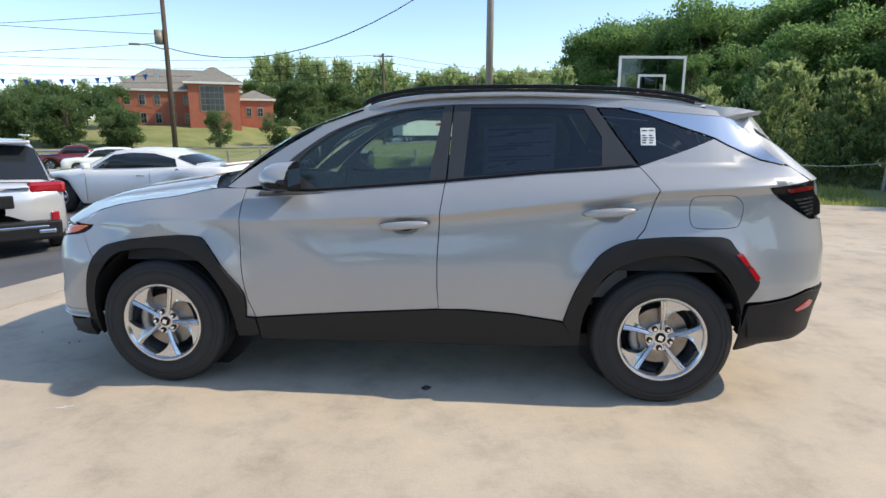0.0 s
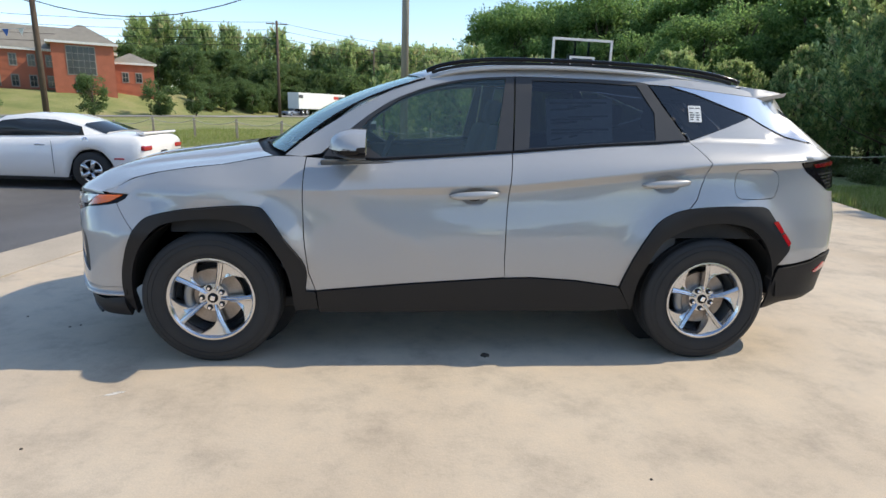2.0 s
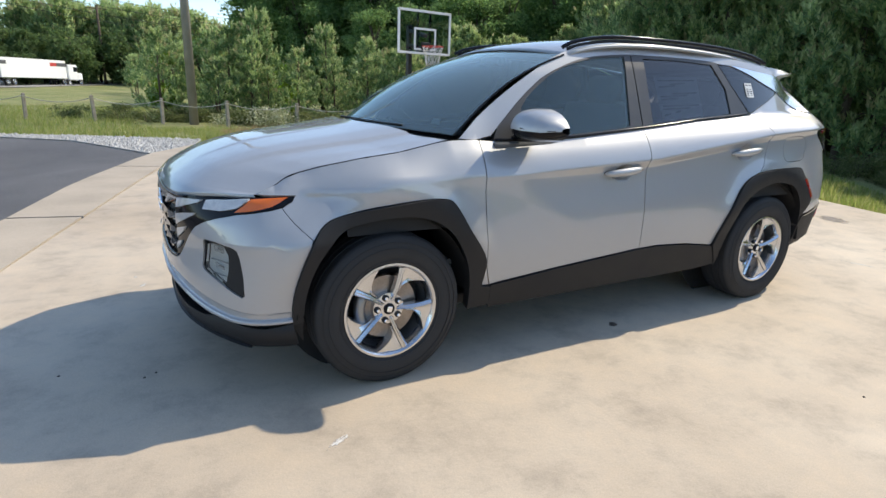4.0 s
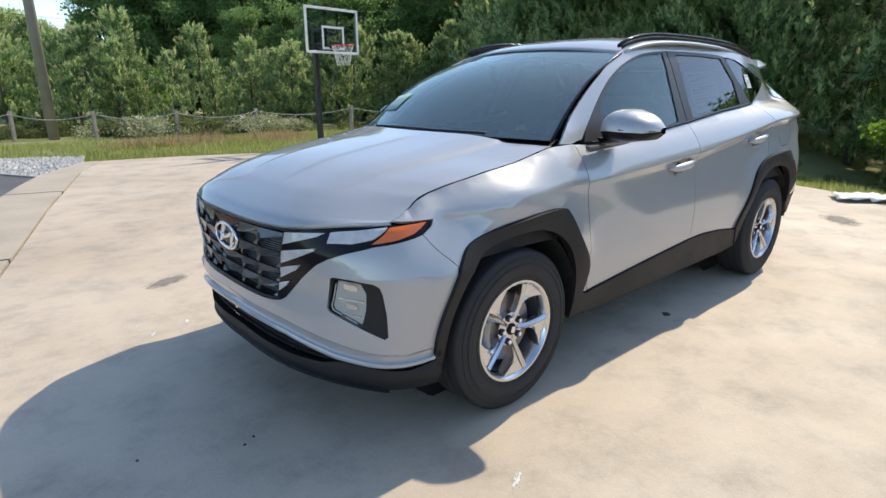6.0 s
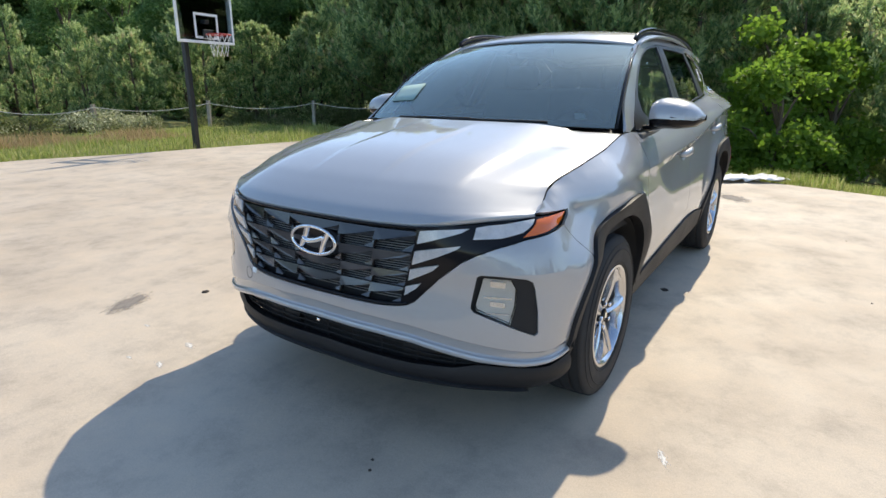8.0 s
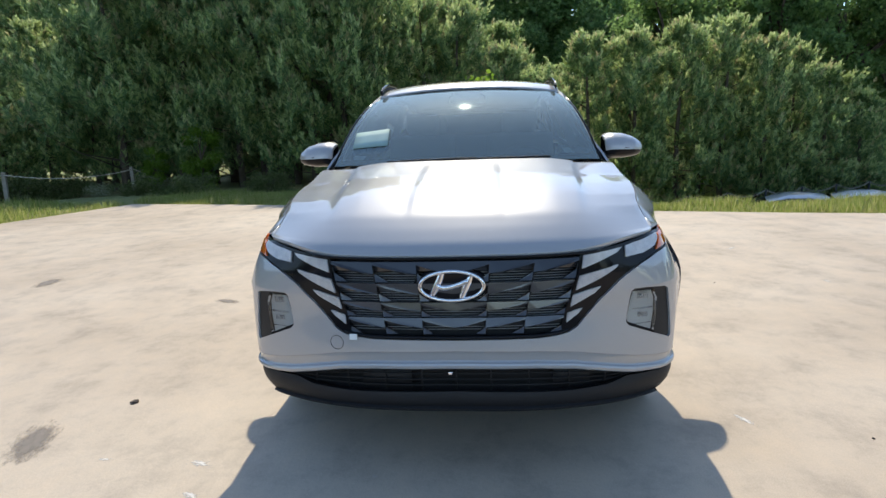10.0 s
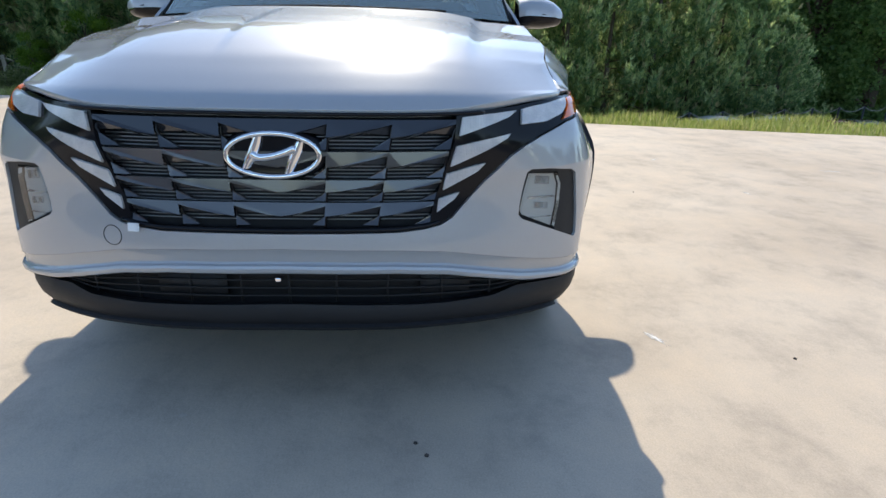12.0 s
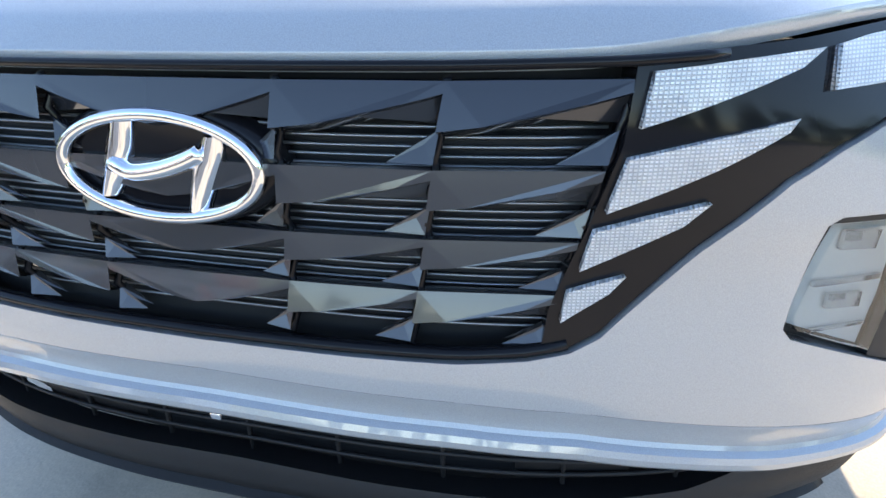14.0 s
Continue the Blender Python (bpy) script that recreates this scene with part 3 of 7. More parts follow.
def lip_lines(y):
    y = abs(y)
    z1 = lin(y, (0, 0.518), (0.3, 0.513), (0.43, 0.504), (0.53, 0.484), (0.63, 0.462), (0.72, 0.442), (0.81, 0.426), (0.95, 0.412))
    zl = lin(y, (0, 0.458), (0.3, 0.455), (0.43, 0.445), (0.55, 0.42), (0.66, 0.395), (0.79, 0.378), (0.95, 0.372))
    return z1, zl


def ring(s, z):
    """The body's outer skin: s runs round the car in plan from the nose, z is the height."""
    x, y = np.interp(s, PLAN_S, PLAN[:, 0]), np.interp(s, PLAN_S, PLAN[:, 1])
    nx, ny = np.interp(s, PLAN_S, PLAN_N[:, 0]), np.interp(s, PLAN_S, PLAN_N[:, 1])
    if s < 0:
        px, py, pz = ring(-s, z)
        return (px, -py, pz)
    d = 0.93 - half_width(min(2.2, max(-2.1, x)), z)
    wf = 1 - stepped(-2.10, -1.72, x)
    if wf > 0:
        z1, zl = lip_lines(y)
        df = 0.0
        if z > 0.80:
            df = 0.30 * (z - 0.80) ** 1.3
        elif z > z1:
            df = 0.012 * stepped(z1, 0.66, z) * (1 - stepped(0.66, 0.8, z))
        elif z > zl:
            t = (z1 - z) / (z1 - zl)
            df = 0.030 * stepped(0, 0.25, t) * (1 - stepped(0.55, 0.8, t)) - 0.004 * stepped(0.6, 0.85, t)
        else:
            df = -0.004 + 0.05 * stepped(0, 0.02, zl - z) + 0.10 * max(0, 0.36 - z)
        d = wf * (df + 0.25 * d * (1 - wf)) + (1 - wf) * d
    d += 0.062 * min(1.0, max(0.0, (z - 0.716) / 0.185)) * (1 - stepped(0.90, 1.10, z)) * stepped(-1.32, -1.74, x) * stepped(0.45, 0.80, abs(y))
    wr = stepped(1.72, 2.12, x)
    if wr > 0:
        dr = lin(z, (0.28, 0.30), (0.36, 0.05), (0.5, 0.03), (0.66, 0.0), (0.83, 0.01), (1.0, 0.045), (1.17, 0.065), (1.19, 0.075), (1.4, 0.33), (1.5, 0.46), (1.65, 0.65))
        d = wr * dr + (1 - wr) * d
    return (x - nx * d, y - ny * d, z)


def F(points):
    """Front outline points, given across (y) and up, on the skin's own measure."""
    return [(S_Y(y), z) for y, z in points]


def X(points):
    """Side outline points, given along (x) and up, on the skin's own measure."""
    return [(S_X(x), z) for x, z in points]


car = thing("suv", "silver sport utility car with black wheel-arch cladding", "car")

# wheel-arch outlines
ARCH_F = curve([(-1.828, 0.36), (-1.826, 0.44), (-1.81, 0.53), (-1.768, 0.655), (-1.718, 0.748), (-1.654, 0.805), (-1.518, 0.838), (-1.368, 0.858), (-1.234, 0.87), (-1.125, 0.868), (-1.073, 0.842), (-0.985, 0.71), (-0.880, 0.555), (-0.885, 0.41)], 4)
ARCH_FI = curve([(-1.775, 0.27), (-1.778, 0.40), (-1.757, 0.53), (-1.713, 0.64), (-1.646, 0.724), (-1.567, 0.772), (-1.373, 0.80), (-1.224, 0.79), (-1.108, 0.735), (-1.023, 0.632), (-0.968, 0.492), (-0.945, 0.29)], 4)
ARCH_R = curve([(0.865, 0.44), (0.915, 0.618), (0.985, 0.748), (1.053, 0.828), (1.167, 0.884), (1.345, 0.907), (1.525, 0.911), (1.646, 0.905), (1.70, 0.846), (1.813, 0.71), (1.795, 0.63), (1.765, 0.565)], 4)
ARCH_RI = curve([(0.955, 0.29), (0.962, 0.45), (0.99, 0.556), (1.045, 0.685), (1.125, 0.75), (1.238, 0.795), (1.357, 0.817), (1.477, 0.815), (1.587, 0.785), (1.676, 0.70), (1.741, 0.581), (1.768, 0.46), (1.762, 0.40)], 4)
FRONT_GAP = [(-0.875, 1.118), (-0.882, 1.036), (-0.887, 0.89), (-0.881, 0.705), (-0.863, 0.516), (-0.83, 0.405)]
MID_GAP = [(0.227, 1.166), (0.206, 1.013), (0.193, 0.772), (0.193, 0.6), (0.2, 0.488)]
REAR_GAP = [(1.236, 1.253), (1.313, 1.142), (1.286, 1.048), (1.25, 0.946), (1.205, 0.893)]
LAMP_TIP = (-1.785, 0.906)
SEAM = [(-1.735, 0.735), (-1.80, 0.80), (-1.852, 0.861)]
STEP = 0.035
CREASES = [X([(x, crease(x)) for x in np.linspace(-0.95, 1.9, 60)]), *[X([(x, crease(x) - k * (0.030 + 0.014 * stepped(-0.75, 0.0, x))) for x in np.linspace(-0.95, 1.9, 60)]) for k in (-0.2, 0.2, 0.8, 1.1)]]
HANDLES = ((0.018, 0.945), (1.075, 1.028))


def cup_line(cx, cz):
    return X(curve([(cx - 0.078, cz - 0.022), (cx - 0.03, cz - 0.058), (cx + 0.04, cz - 0.056), (cx + 0.082, cz - 0.012), (cx + 0.05, cz + 0.040), (cx - 0.03, cz + 0.042)], 4, True))


for mir in (False, True):
    # front fender
    k = [i for i, p in enumerate(ARCH_F) if p[0] > -1.735]
    xc = float(np.interp(0.90, PLAN_S, PLAN[:, 0]))
    top = [(xc, 0.910)] + [(x, fender_top(x) + 0.001) for x in np.linspace(-1.88, -0.9, 16)]
    sheet("front_fender", X([*top, *FRONT_GAP[0:], (-0.885, 0.408), *[ARCH_F[i] for i in reversed(k)], *SEAM, (-1.80, 0.885), LAMP_TIP, (-1.85, 0.907)]), ring, STEP, "silver", car, gap=0.0025, mirror=mir)
    # front and rear door, rear quarter
    door_f = sheet("front_door", X([*FRONT_GAP, *[(x, lin(x, (-0.83, 0.408), (-0.361, 0.45), (0.2, 0.491))) for x in np.linspace(-0.78, 0.2, 12)], *reversed(MID_GAP), *[(x, belt(x) + 0.002) for x in np.linspace(0.15, -0.8, 12)]]),
                   ring, STEP, "silver", car, gap=0.0025, mirror=mir, lines=CREASES, holes=(cup_line(*HANDLES[0]),))
    kr = [p for p in ARCH_R if p[0] < 1.19]
    door_r = sheet("rear_door", X([*MID_GAP, (0.35, 0.493), (0.6, 0.477), *kr, *reversed(REAR_GAP), *[(x, belt(x) + 0.002) for x in np.linspace(1.15, 0.3, 10)]]), ring, STEP, "silver", car, gap=0.0025, mirror=mir, lines=CREASES, holes=(cup_line(*HANDLES[1]),))
    kq = [p for p in ARCH_R if p[0] > 1.205]
    fuel = X(curve([(1.468, 1.03), (1.478, 1.095), (1.52, 1.112), (1.66, 1.117), (1.71, 1.10), (1.732, 1.06), (1.722, 0.99), (1.69, 0.958), (1.54, 0.952), (1.482, 0.965)], 4, True))
    quarter = sheet("rear_quarter_panel", X([*REAR_GAP, *kq, (1.79, 0.575), (1.90, 0.585), (2.0, 0.605), (2.09, 0.64)]) + [(S_R(0.62), 0.66), (S_R(0.62), 0.98)]
                    + X([(2.10, 1.0), (2.012, 1.045), (1.909, 1.105), (1.85, 1.155), (2.0, 1.172), (2.12, 1.185), (2.06, 1.256), (2.0, 1.262), (1.90, 1.283), (1.749, 1.346), (1.64, 1.394), (1.442, 1.322)]),
                    ring, STEP, "silver", car, gap=0.0025, mirror=mir, holes=() if mir else (shrink(fuel, -0.002),), lines=CREASES)
    if not mir:
        sheet("fuel_flap", fuel, ring, 0.03, "silver", quarter, gap=0.0015)
    # cabin side: pillars and the bright line over the quarter glass
    wtop = curve([(-0.80, 1.135), (-0.631, 1.279), (-0.515, 1.366), (-0.396, 1.437), (-0.212, 1.507), (-0.026, 1.549), (0.209, 1.571), (0.351, 1.575), (0.73, 1.575), (0.967, 1.567), (1.026, 1.557)], 3)
    roof_edge = curve([(1.70, 1.535), (1.45, 1.572), (1.2, 1.595), (0.9, 1.612), (0.5, 1.622), (0.1, 1.612), (-0.15, 1.585), (-0.30, 1.54), (-0.46, 1.462), (-0.66, 1.352), (-0.87, 1.215), (-0.985, 1.125)], 3)
    sheet("cant_rail", X([(-0.9, 1.118), *wtop, (1.20, 1.553), (1.361, 1.535), (1.617, 1.513), (1.70, 1.51), *roof_edge]), ring, 0.03, "silver", car, gap=0.001, mirror=mir)
    sheet("quarter_brightwork", X([(1.03, 1.556), (1.14, 1.552), (1.296, 1.512), (1.512, 1.437), (1.645, 1.396), (1.749, 1.349), (1.90, 1.286), (2.0, 1.265), (2.05, 1.262), (1.97, 1.33), (1.84, 1.44), (1.76, 1.50), (1.70, 1.506), (1.617, 1.511), (1.361, 1.533), (1.2, 1.551)]),
          ring, 0.03, "satin", car, "bright satin metal strip over the quarter window", gap=0.0015, mirror=mir, lift=0.004)
    # door window frames and glass
    wb = lambda x: belt(x) + 0.003
    gf = X([(-0.60, 1.205), (-0.597, 1.25), *curve([(-0.594, 1.270), (-0.513, 1.346), (-0.334, 1.456), (-0.15, 1.516), (0.037, 1.548), (0.203, 1.560)], 3), (0.135, belt(0.13) + 0.022), *[(x, belt(x) + 0.018) for x in np.linspace(0.05, -0.48, 6)]])
    frame_f = sheet("window_frame", X([(-0.79, 1.118), *[p for p in wtop if -0.78 < p[0] < 0.245], (0.253, 1.571), (0.244, 1.398), (0.229, 1.17), *[(x, wb(x)) for x in np.linspace(0.18, -0.74, 9)]]), ring, 0.03, "pillar", door_f, "satin dark grey window surround", gap=0.0015, lift=0.0, rim=0.03, holes=(gf,), mirror=mir)
    sheet("door_glass", gf, ring, 0.04, "glass", door_f, "green tinted glass", lift=-0.006, rim=0, mirror=mir)
    gr = X([(0.352, 1.556), (0.66, 1.558), (0.958, 1.549), (1.05, 1.402), (1.046, 1.252), (0.724, 1.226), (0.32, 1.19)])
    sheet("window_frame", X([(0.258, 1.571), *[p for p in wtop if 0.27 < p[0] < 1.02], (1.022, 1.555), (1.119, 1.413), (1.23, 1.256), *[(x, wb(x)) for x in np.linspace(1.15, 0.3, 8)], (0.235, 1.17), (0.249, 1.398)]), ring, 0.03, "pillar", door_r, "satin dark grey window surround", gap=0.0015, rim=0.03, holes=(gr,), mirror=mir)
    sheet("door_glass", gr, ring, 0.04, "privacy", door_r, "dark privacy glass", lift=-0.006, rim=0, mirror=mir)
    sheet("quarter_glass", X([(1.032, 1.553), (1.14, 1.549), (1.296, 1.509), (1.512, 1.433), (1.638, 1.393), (1.442, 1.321), (1.243, 1.255), (1.128, 1.413)]), ring, 0.035, "privacy", car, "dark privacy glass", gap=0.001, lift=-0.002, mirror=mir)
    for line in ([(x, belt(x) + 0.006) for x in np.linspace(-0.78, 1.235, 40)],):
        v, f = tube([Vector(ring(S_X(x), z)) + Vector((0, -0.004, 0)) for x, z in line], 0.008, 6)
        mesh("belt_moulding", v, f, "gloss_black", car, "black belt moulding", mirror=mir)
    # lower cladding
    sheet("front_arch_cladding", X([*ARCH_F, (-0.83, 0.402), (-0.82, 0.30), *reversed(ARCH_FI)]), ring, 0.03, "clad", car, "grained black plastic", gap=0.001, lift=0.016, rim=0.05, mirror=mir)
    sheet("sill_cladding", X([(-0.826, 0.405), (-0.361, 0.447), (0.2, 0.488), (0.35, 0.49), (0.6, 0.474), (0.862, 0.436), (0.955, 0.30), (0.77, 0.285), (0.2, 0.282), (-0.815, 0.275)]), ring, 0.04, "clad", car, "grained black plastic", gap=0.001, lift=0.010, rim=0.06, mirror=mir)
    sheet("rear_arch_cladding", X([*ARCH_R, *reversed(ARCH_RI)]), ring, 0.03, "clad", car, "grained black plastic", gap=0.001, lift=0.016, rim=0.05, mirror=mir)
    for q in ([(1.69, 0.826), (1.722, 0.832), (1.762, 0.775), (1.745, 0.765)], [(1.752, 0.756), (1.772, 0.766), (1.818, 0.71), (1.80, 0.694)]):
        sheet("side_reflector", X(q), ring, 0.03, "red_lens", car, "red reflector", lift=0.019, mirror=mir)
    sheet("rear_bumper", X([(1.79, 0.56), (1.90, 0.572), (2.0, 0.59), (2.09, 0.625)]) + [(S_R(0.62), 0.645), (S_R(0.0), 0.645), (S_R(0.0), 0.36)] + X([(2.1, 0.35), (1.9, 0.31), (1.77, 0.30), (1.775, 0.42)]), ring, 0.04, "clad", car, "grained black plastic", lift=0.01, mirror=mir)
    sheet("bumper_lamp", X([(2.04, 0.535), (2.12, 0.585), (2.15, 0.575), (2.14, 0.545), (2.06, 0.523)]), ring, 0.03, "red_lens", car, "pale red lens", lift=0.014, mirror=mir)
    tail = sheet("tail_lamp", X([(1.858, 1.152), (2.0, 1.169), (2.115, 1.18), (2.15, 1.12)]) + [(S_R(0.66), 1.02)] + X([(2.10, 1.008), (2.012, 1.05), (1.912, 1.105)]), ring, 0.03, "gloss_black", car, "dark red and black lens", lift=0.002, mirror=mir)
    sheet("tail_lens", X([(1.94, 1.150), (2.12, 1.166), (2.13, 1.146), (1.965, 1.130)]), ring, 0.03, "dark_red", tail, "red lens", lift=0.008, mirror=mir)
    for i in range(5):
        sheet("tail_rib", X([(1.99 + 0.02 * i, 1.098 - 0.018 * i), (2.12, 1.108 - 0.018 * i), (2.12, 1.100 - 0.018 * i), (2.0 + 0.02 * i, 1.088 - 0.018 * i)]), ring, 0.03, "dark_chrome", tail, "ribbed lens", lift=0.008, mirror=mir)

    # door handles
    for door, cx, cz, tilt in ((door_f, 0.018, 0.945, 4), (door_r, 1.075, 1.028, 5)):
        up = [(t, 0.026 * math.sin(math.pi * min(1, max(0, (t + 0.135) / 0.27))) ** 0.42) for t in np.linspace(-0.135, 0.135, 15)]
        ca, sa = math.cos(radians(tilt)), math.sin(radians(tilt))
        pts, rad = [], []
        for t, o in up:
            x, z = cx + t * ca, cz + t * sa
            p = ring(S_X(x), z)
            pts.append((x, p[1] - 0.004 - 1.2 * o, z)), rad.append(0.006 + 0.0165 * (o / 0.026))
        v, f = tube(pts, rad, 10)
        mesh("door_handle", v, f, "silver", door, "silver pull handle", mirror=mir)
        sheet("handle_cup", cup_line(cx, cz), lambda s, z, a=cx, b=cz: tuple(np.array(ring(s, z)) + (0, 0.034 * max(0, 1 - ((s - S_X(a)) / 0.08) ** 2 - ((z - b + 0.008) / 0.048) ** 2) - 0.0015, 0)), 0.012, "silver", door, rim=0, mirror=mir)

    # mirror
    cols = []
    for q in np.linspace(0, 1, 17) ** 0.85:
        top = lin(q, (0, 1.255), (0.06, 1.267), (0.2, 1.274), (0.45, 1.270), (0.7, 1.252), (0.88, 1.226), (1, 1.192))
        low = lin(q, (0, 1.122), (0.5, 1.120), (0.85, 1.134), (1, 1.165))
        fx = lin(q, (0, -0.722), (0.15, -0.742), (0.4, -0.745), (0.7, -0.722), (0.9, -0.672), (1, -0.600))
        cols.append((-0.822 - 0.242 * q, top, low, fx))
    rows_up, rows_low = [], []
    for y, top, low, fx in cols:
        line = low + (top - low) * 0.36
        up = [(-0.555 + (fx + 0.555) * math.cos(a) ** 0.62, y, line + (top - line) * math.sin(a) ** 0.9) for a in np.linspace(0.0, math.pi / 2, 12)]
        dn = [(-0.555 + (fx + 0.010 + 0.555) * math.cos(a) ** 0.5, y, line - 0.003 + (low - line + 0.003) * math.sin(a)) for a in np.linspace(0.0, math.pi / 2, 8)]
        rows_up.append(up), rows_low.append(dn)
    end = lambda r: [tuple(np.mean(np.array(r), axis=0))] * len(r)
    flip = (lambda rr: [[(x, -y, z) for x, y, z in r] for r in rr]) if mir else (lambda rr: rr)
    wing = grid_sheet("wing_mirror", flip([end(rows_up[0])] + rows_up), "silver", car, "silver and black wing mirror")
    grid_sheet("mirror_base", flip([end(rows_low[0])] + rows_low), "gloss_black", wing, "black lower shell")
    wing.data.set_sharp_from_angle(angle=radians(50))
    v, f = tube([(fx - 0.001 + 0.012 * (k / 16), y, low + (top - low) * 0.42) for k, (y, top, low, fx) in enumerate(cols) if 5 < k < 16], 0.0042, 8)
    mesh("indicator_strip", v, f, "dark_chrome", wing, "slim dark indicator strip", mirror=mir)
    v, f = tube([(-0.66, -0.775, 1.125), (-0.655, -0.84, 1.130), (-0.65, -0.93, 1.142)], [0.028, 0.024, 0.03], 10, flat=0.5)
    mesh("mirror_arm", v, f, "gloss_black", wing, mirror=mir)
    grid_sheet("mirror_rim", flip([[(-0.555, y, z) for z in np.linspace(low, top, 4)] for y, top, low, fx in cols]), "gloss_black", wing, "black mirror rim")
    bm = bmesh.new()
    box(bm, (0.004, 0.19, 0.085), pose(-0.553, -0.925, 1.195), 0.001, 1)
    g = part("mirror_glass", bm, "chrome", wing, "mirror glass")
    if mir:
        g.matrix_world = Matrix.Diagonal((1, -1, 1, 1))

    # roof rail
    line = curve([(-0.24, 1.585), (-0.16, 1.618), (0.0, 1.648), (0.2, 1.664), (0.569, 1.668), (0.885, 1.664), (1.204, 1.65), (1.46, 1.622), (1.60, 1.588)], 4)
    v, f = tube([(x, -(0.583 - 0.03 * max(0, (x - 0.8) / 0.8) ** 2), z) for x, z in line], 0.0095, 8, flat=1.2)
    rail = mesh("roof_rail", v, f, "gloss_black", car, "black roof rail", mirror=mir)
    v, f = tube([(x, -(0.586 - 0.03 * max(0, (x - 0.8) / 0.8) ** 2), z - 0.022) for x, z in line[2:-2]], 0.006, 6, flat=1.6)
    mesh("rail_foot", v, f, "dark", rail, mirror=mir)


# hood
HOOD_G = [(0, 0), (0.025, 0.03), (0.06, 0.055), (0.12, 0.09), (0.2, 0.125), (0.37, 0.170), (0.63, 0.212), (0.8, 0.237), (0.97, 0.266), (1.2, 0.31)]
_hc = np.array(curve(HOOD_G, 6))


HOOD_CORNER = 0.90
_front = []
for q in np.linspace(0, HOOD_CORNER, 40):
    yp = -float(np.interp(q, PLAN_S, PLAN[:, 1]))
    zp = lin(yp, (0, 0.876), (0.3, 0.877), (0.45, 0.879), (0.6, 0.886), (0.70, 0.895), (0.83, 0.908))
    _front.append((-ring(q, zp)[1], ring(q, zp)[0] + 0.006, zp))
_front = np.array(_front)


def hood_front(y):
    """Where the hood's front edge lies at a distance y from the middle: x and z."""
    return float(np.interp(abs(y), _front[:, 0], _front[:, 1])), float(np.interp(abs(y), _front[:, 0], _front[:, 2]))


HOOD_END = S_X(-1.045)


def hood_edge(v):
    s = HOOD_CORNER + (HOOD_END - HOOD_CORNER) * v ** 1.2
    x = float(np.interp(s, PLAN_S, PLAN[:, 0]))
    z = fender_top(x)
    if v < 0.12:
        z = z + (_front[-1, 2] - fender_top(float(np.interp(HOOD_CORNER, PLAN_S, PLAN[:, 0])))) * (1 - v / 0.12)
    p = ring(s, z)
    return p[0], -p[1] - 0.002, z + 0.002


def hood(u, v):
    a = abs(u)
    ex, ey, ez = hood_edge(v)
    cx, cy, cz = hood_edge(0)
    rx, ry, rz = hood_edge(1)
    y0 = a * cy
    x0, z0 = hood_front(y0)
    y1 = a * ry
    x1 = -1.26 + (rx + 1.26) * a * a
    w = v ** 1.2
    x = (1 - w) * x0 + w * x1 + a ** 4 * (ex - (1 - w) * cx - w * rx)
    y = (1 - w) * y0 + w * y1 + a * (ey - (1 - w) * cy - w * ry)
    xi = x - x0
    z = z0 + float(np.interp(xi, _hc[:, 0], _hc[:, 1])) + 0.022 * max(0, 1 - (y / 0.55) ** 2) * stepped(0, 0.5, xi)
    k = stepped(0.5, 1.0, a)
    z = (1 - k) * z + k * ez
    z += 0.0045 * (1 - stepped(0.166, 0.182, y)) * stepped(0.15, 0.4, v) * (1 - stepped(0.8, 1.0, v))
    line = 0.47 + 0.10 * v
    z -= 0.008 * stepped(line - 0.008, line + 0.008, y) * (1 - stepped(line + 0.02, line + 0.16, y)) * stepped(0.12, 0.6, v)
    return (x, math.copysign(y, u), z)


rows = []
us = np.concatenate([np.linspace(-1, -0.75, 14)[:-1], np.linspace(-0.75, 0.75, 81), np.linspace(0.75, 1, 14)[1:]])
for v in np.linspace(0, 1, 64) ** 1.3:
    rows.append([hood(u, v) for u in us])
front_under = [(x + 0.012, y, z - 0.018) for x, y, z in rows[0]]
hood_ob = grid_sheet("hood", [front_under] + rows, "silver", car, "silver hood with two raised creases")

# cowl, wipers and windscreen
rows = [[(-1.28 + 0.21 * (y / 0.76) ** 2 + dx, y, 1.160 - 0.045 * (abs(y) / 0.76) ** 2 + dz) for y in np.linspace(-0.765, 0.765, 31)] for dx, dz in ((0, -0.012), (0.10, -0.02), (0.22, 0.0))]
grid_sheet("cowl", rows, "clad", car, "black plastic cowl", 0.005)


def screen(u, v):
    """The windscreen: u across from -1 to 1, v from the cowl to the roof."""
    y = u * ((1 - v) * 0.735 + v * 0.60)
    x0, z0 = -1.19 + 0.20 * u * u, 1.152 - 0.015 * u * u
    x1, z1 = -0.335 + 0.085 * u * u, 1.576 - 0.030 * u * u
    b = math.sin(math.pi * v)
    return (x0 + (x1 - x0) * v - 0.03 * b, y, z0 + (z1 - z0) * v + 0.045 * b)


grid_sheet("windscreen", [[screen(u, v) for u in np.linspace(-1, 1, 33)] for v in np.linspace(0, 1, 25)], "screen_glass", car, "clear green tinted windscreen")


def screen_band(name, edge_a, edge_b, mat, label, lift=-0.006):
    rows = [[tuple(Vector(screen(*(np.array(a) * (1 - t) + np.array(b) * t))) + Vector((-0.46, 0, 0.88)) * lift) for a, b in zip(edge_a, edge_b)] for t in np.linspace(0, 1, 4)]
    return grid_sheet(name, rows, mat, car, label)


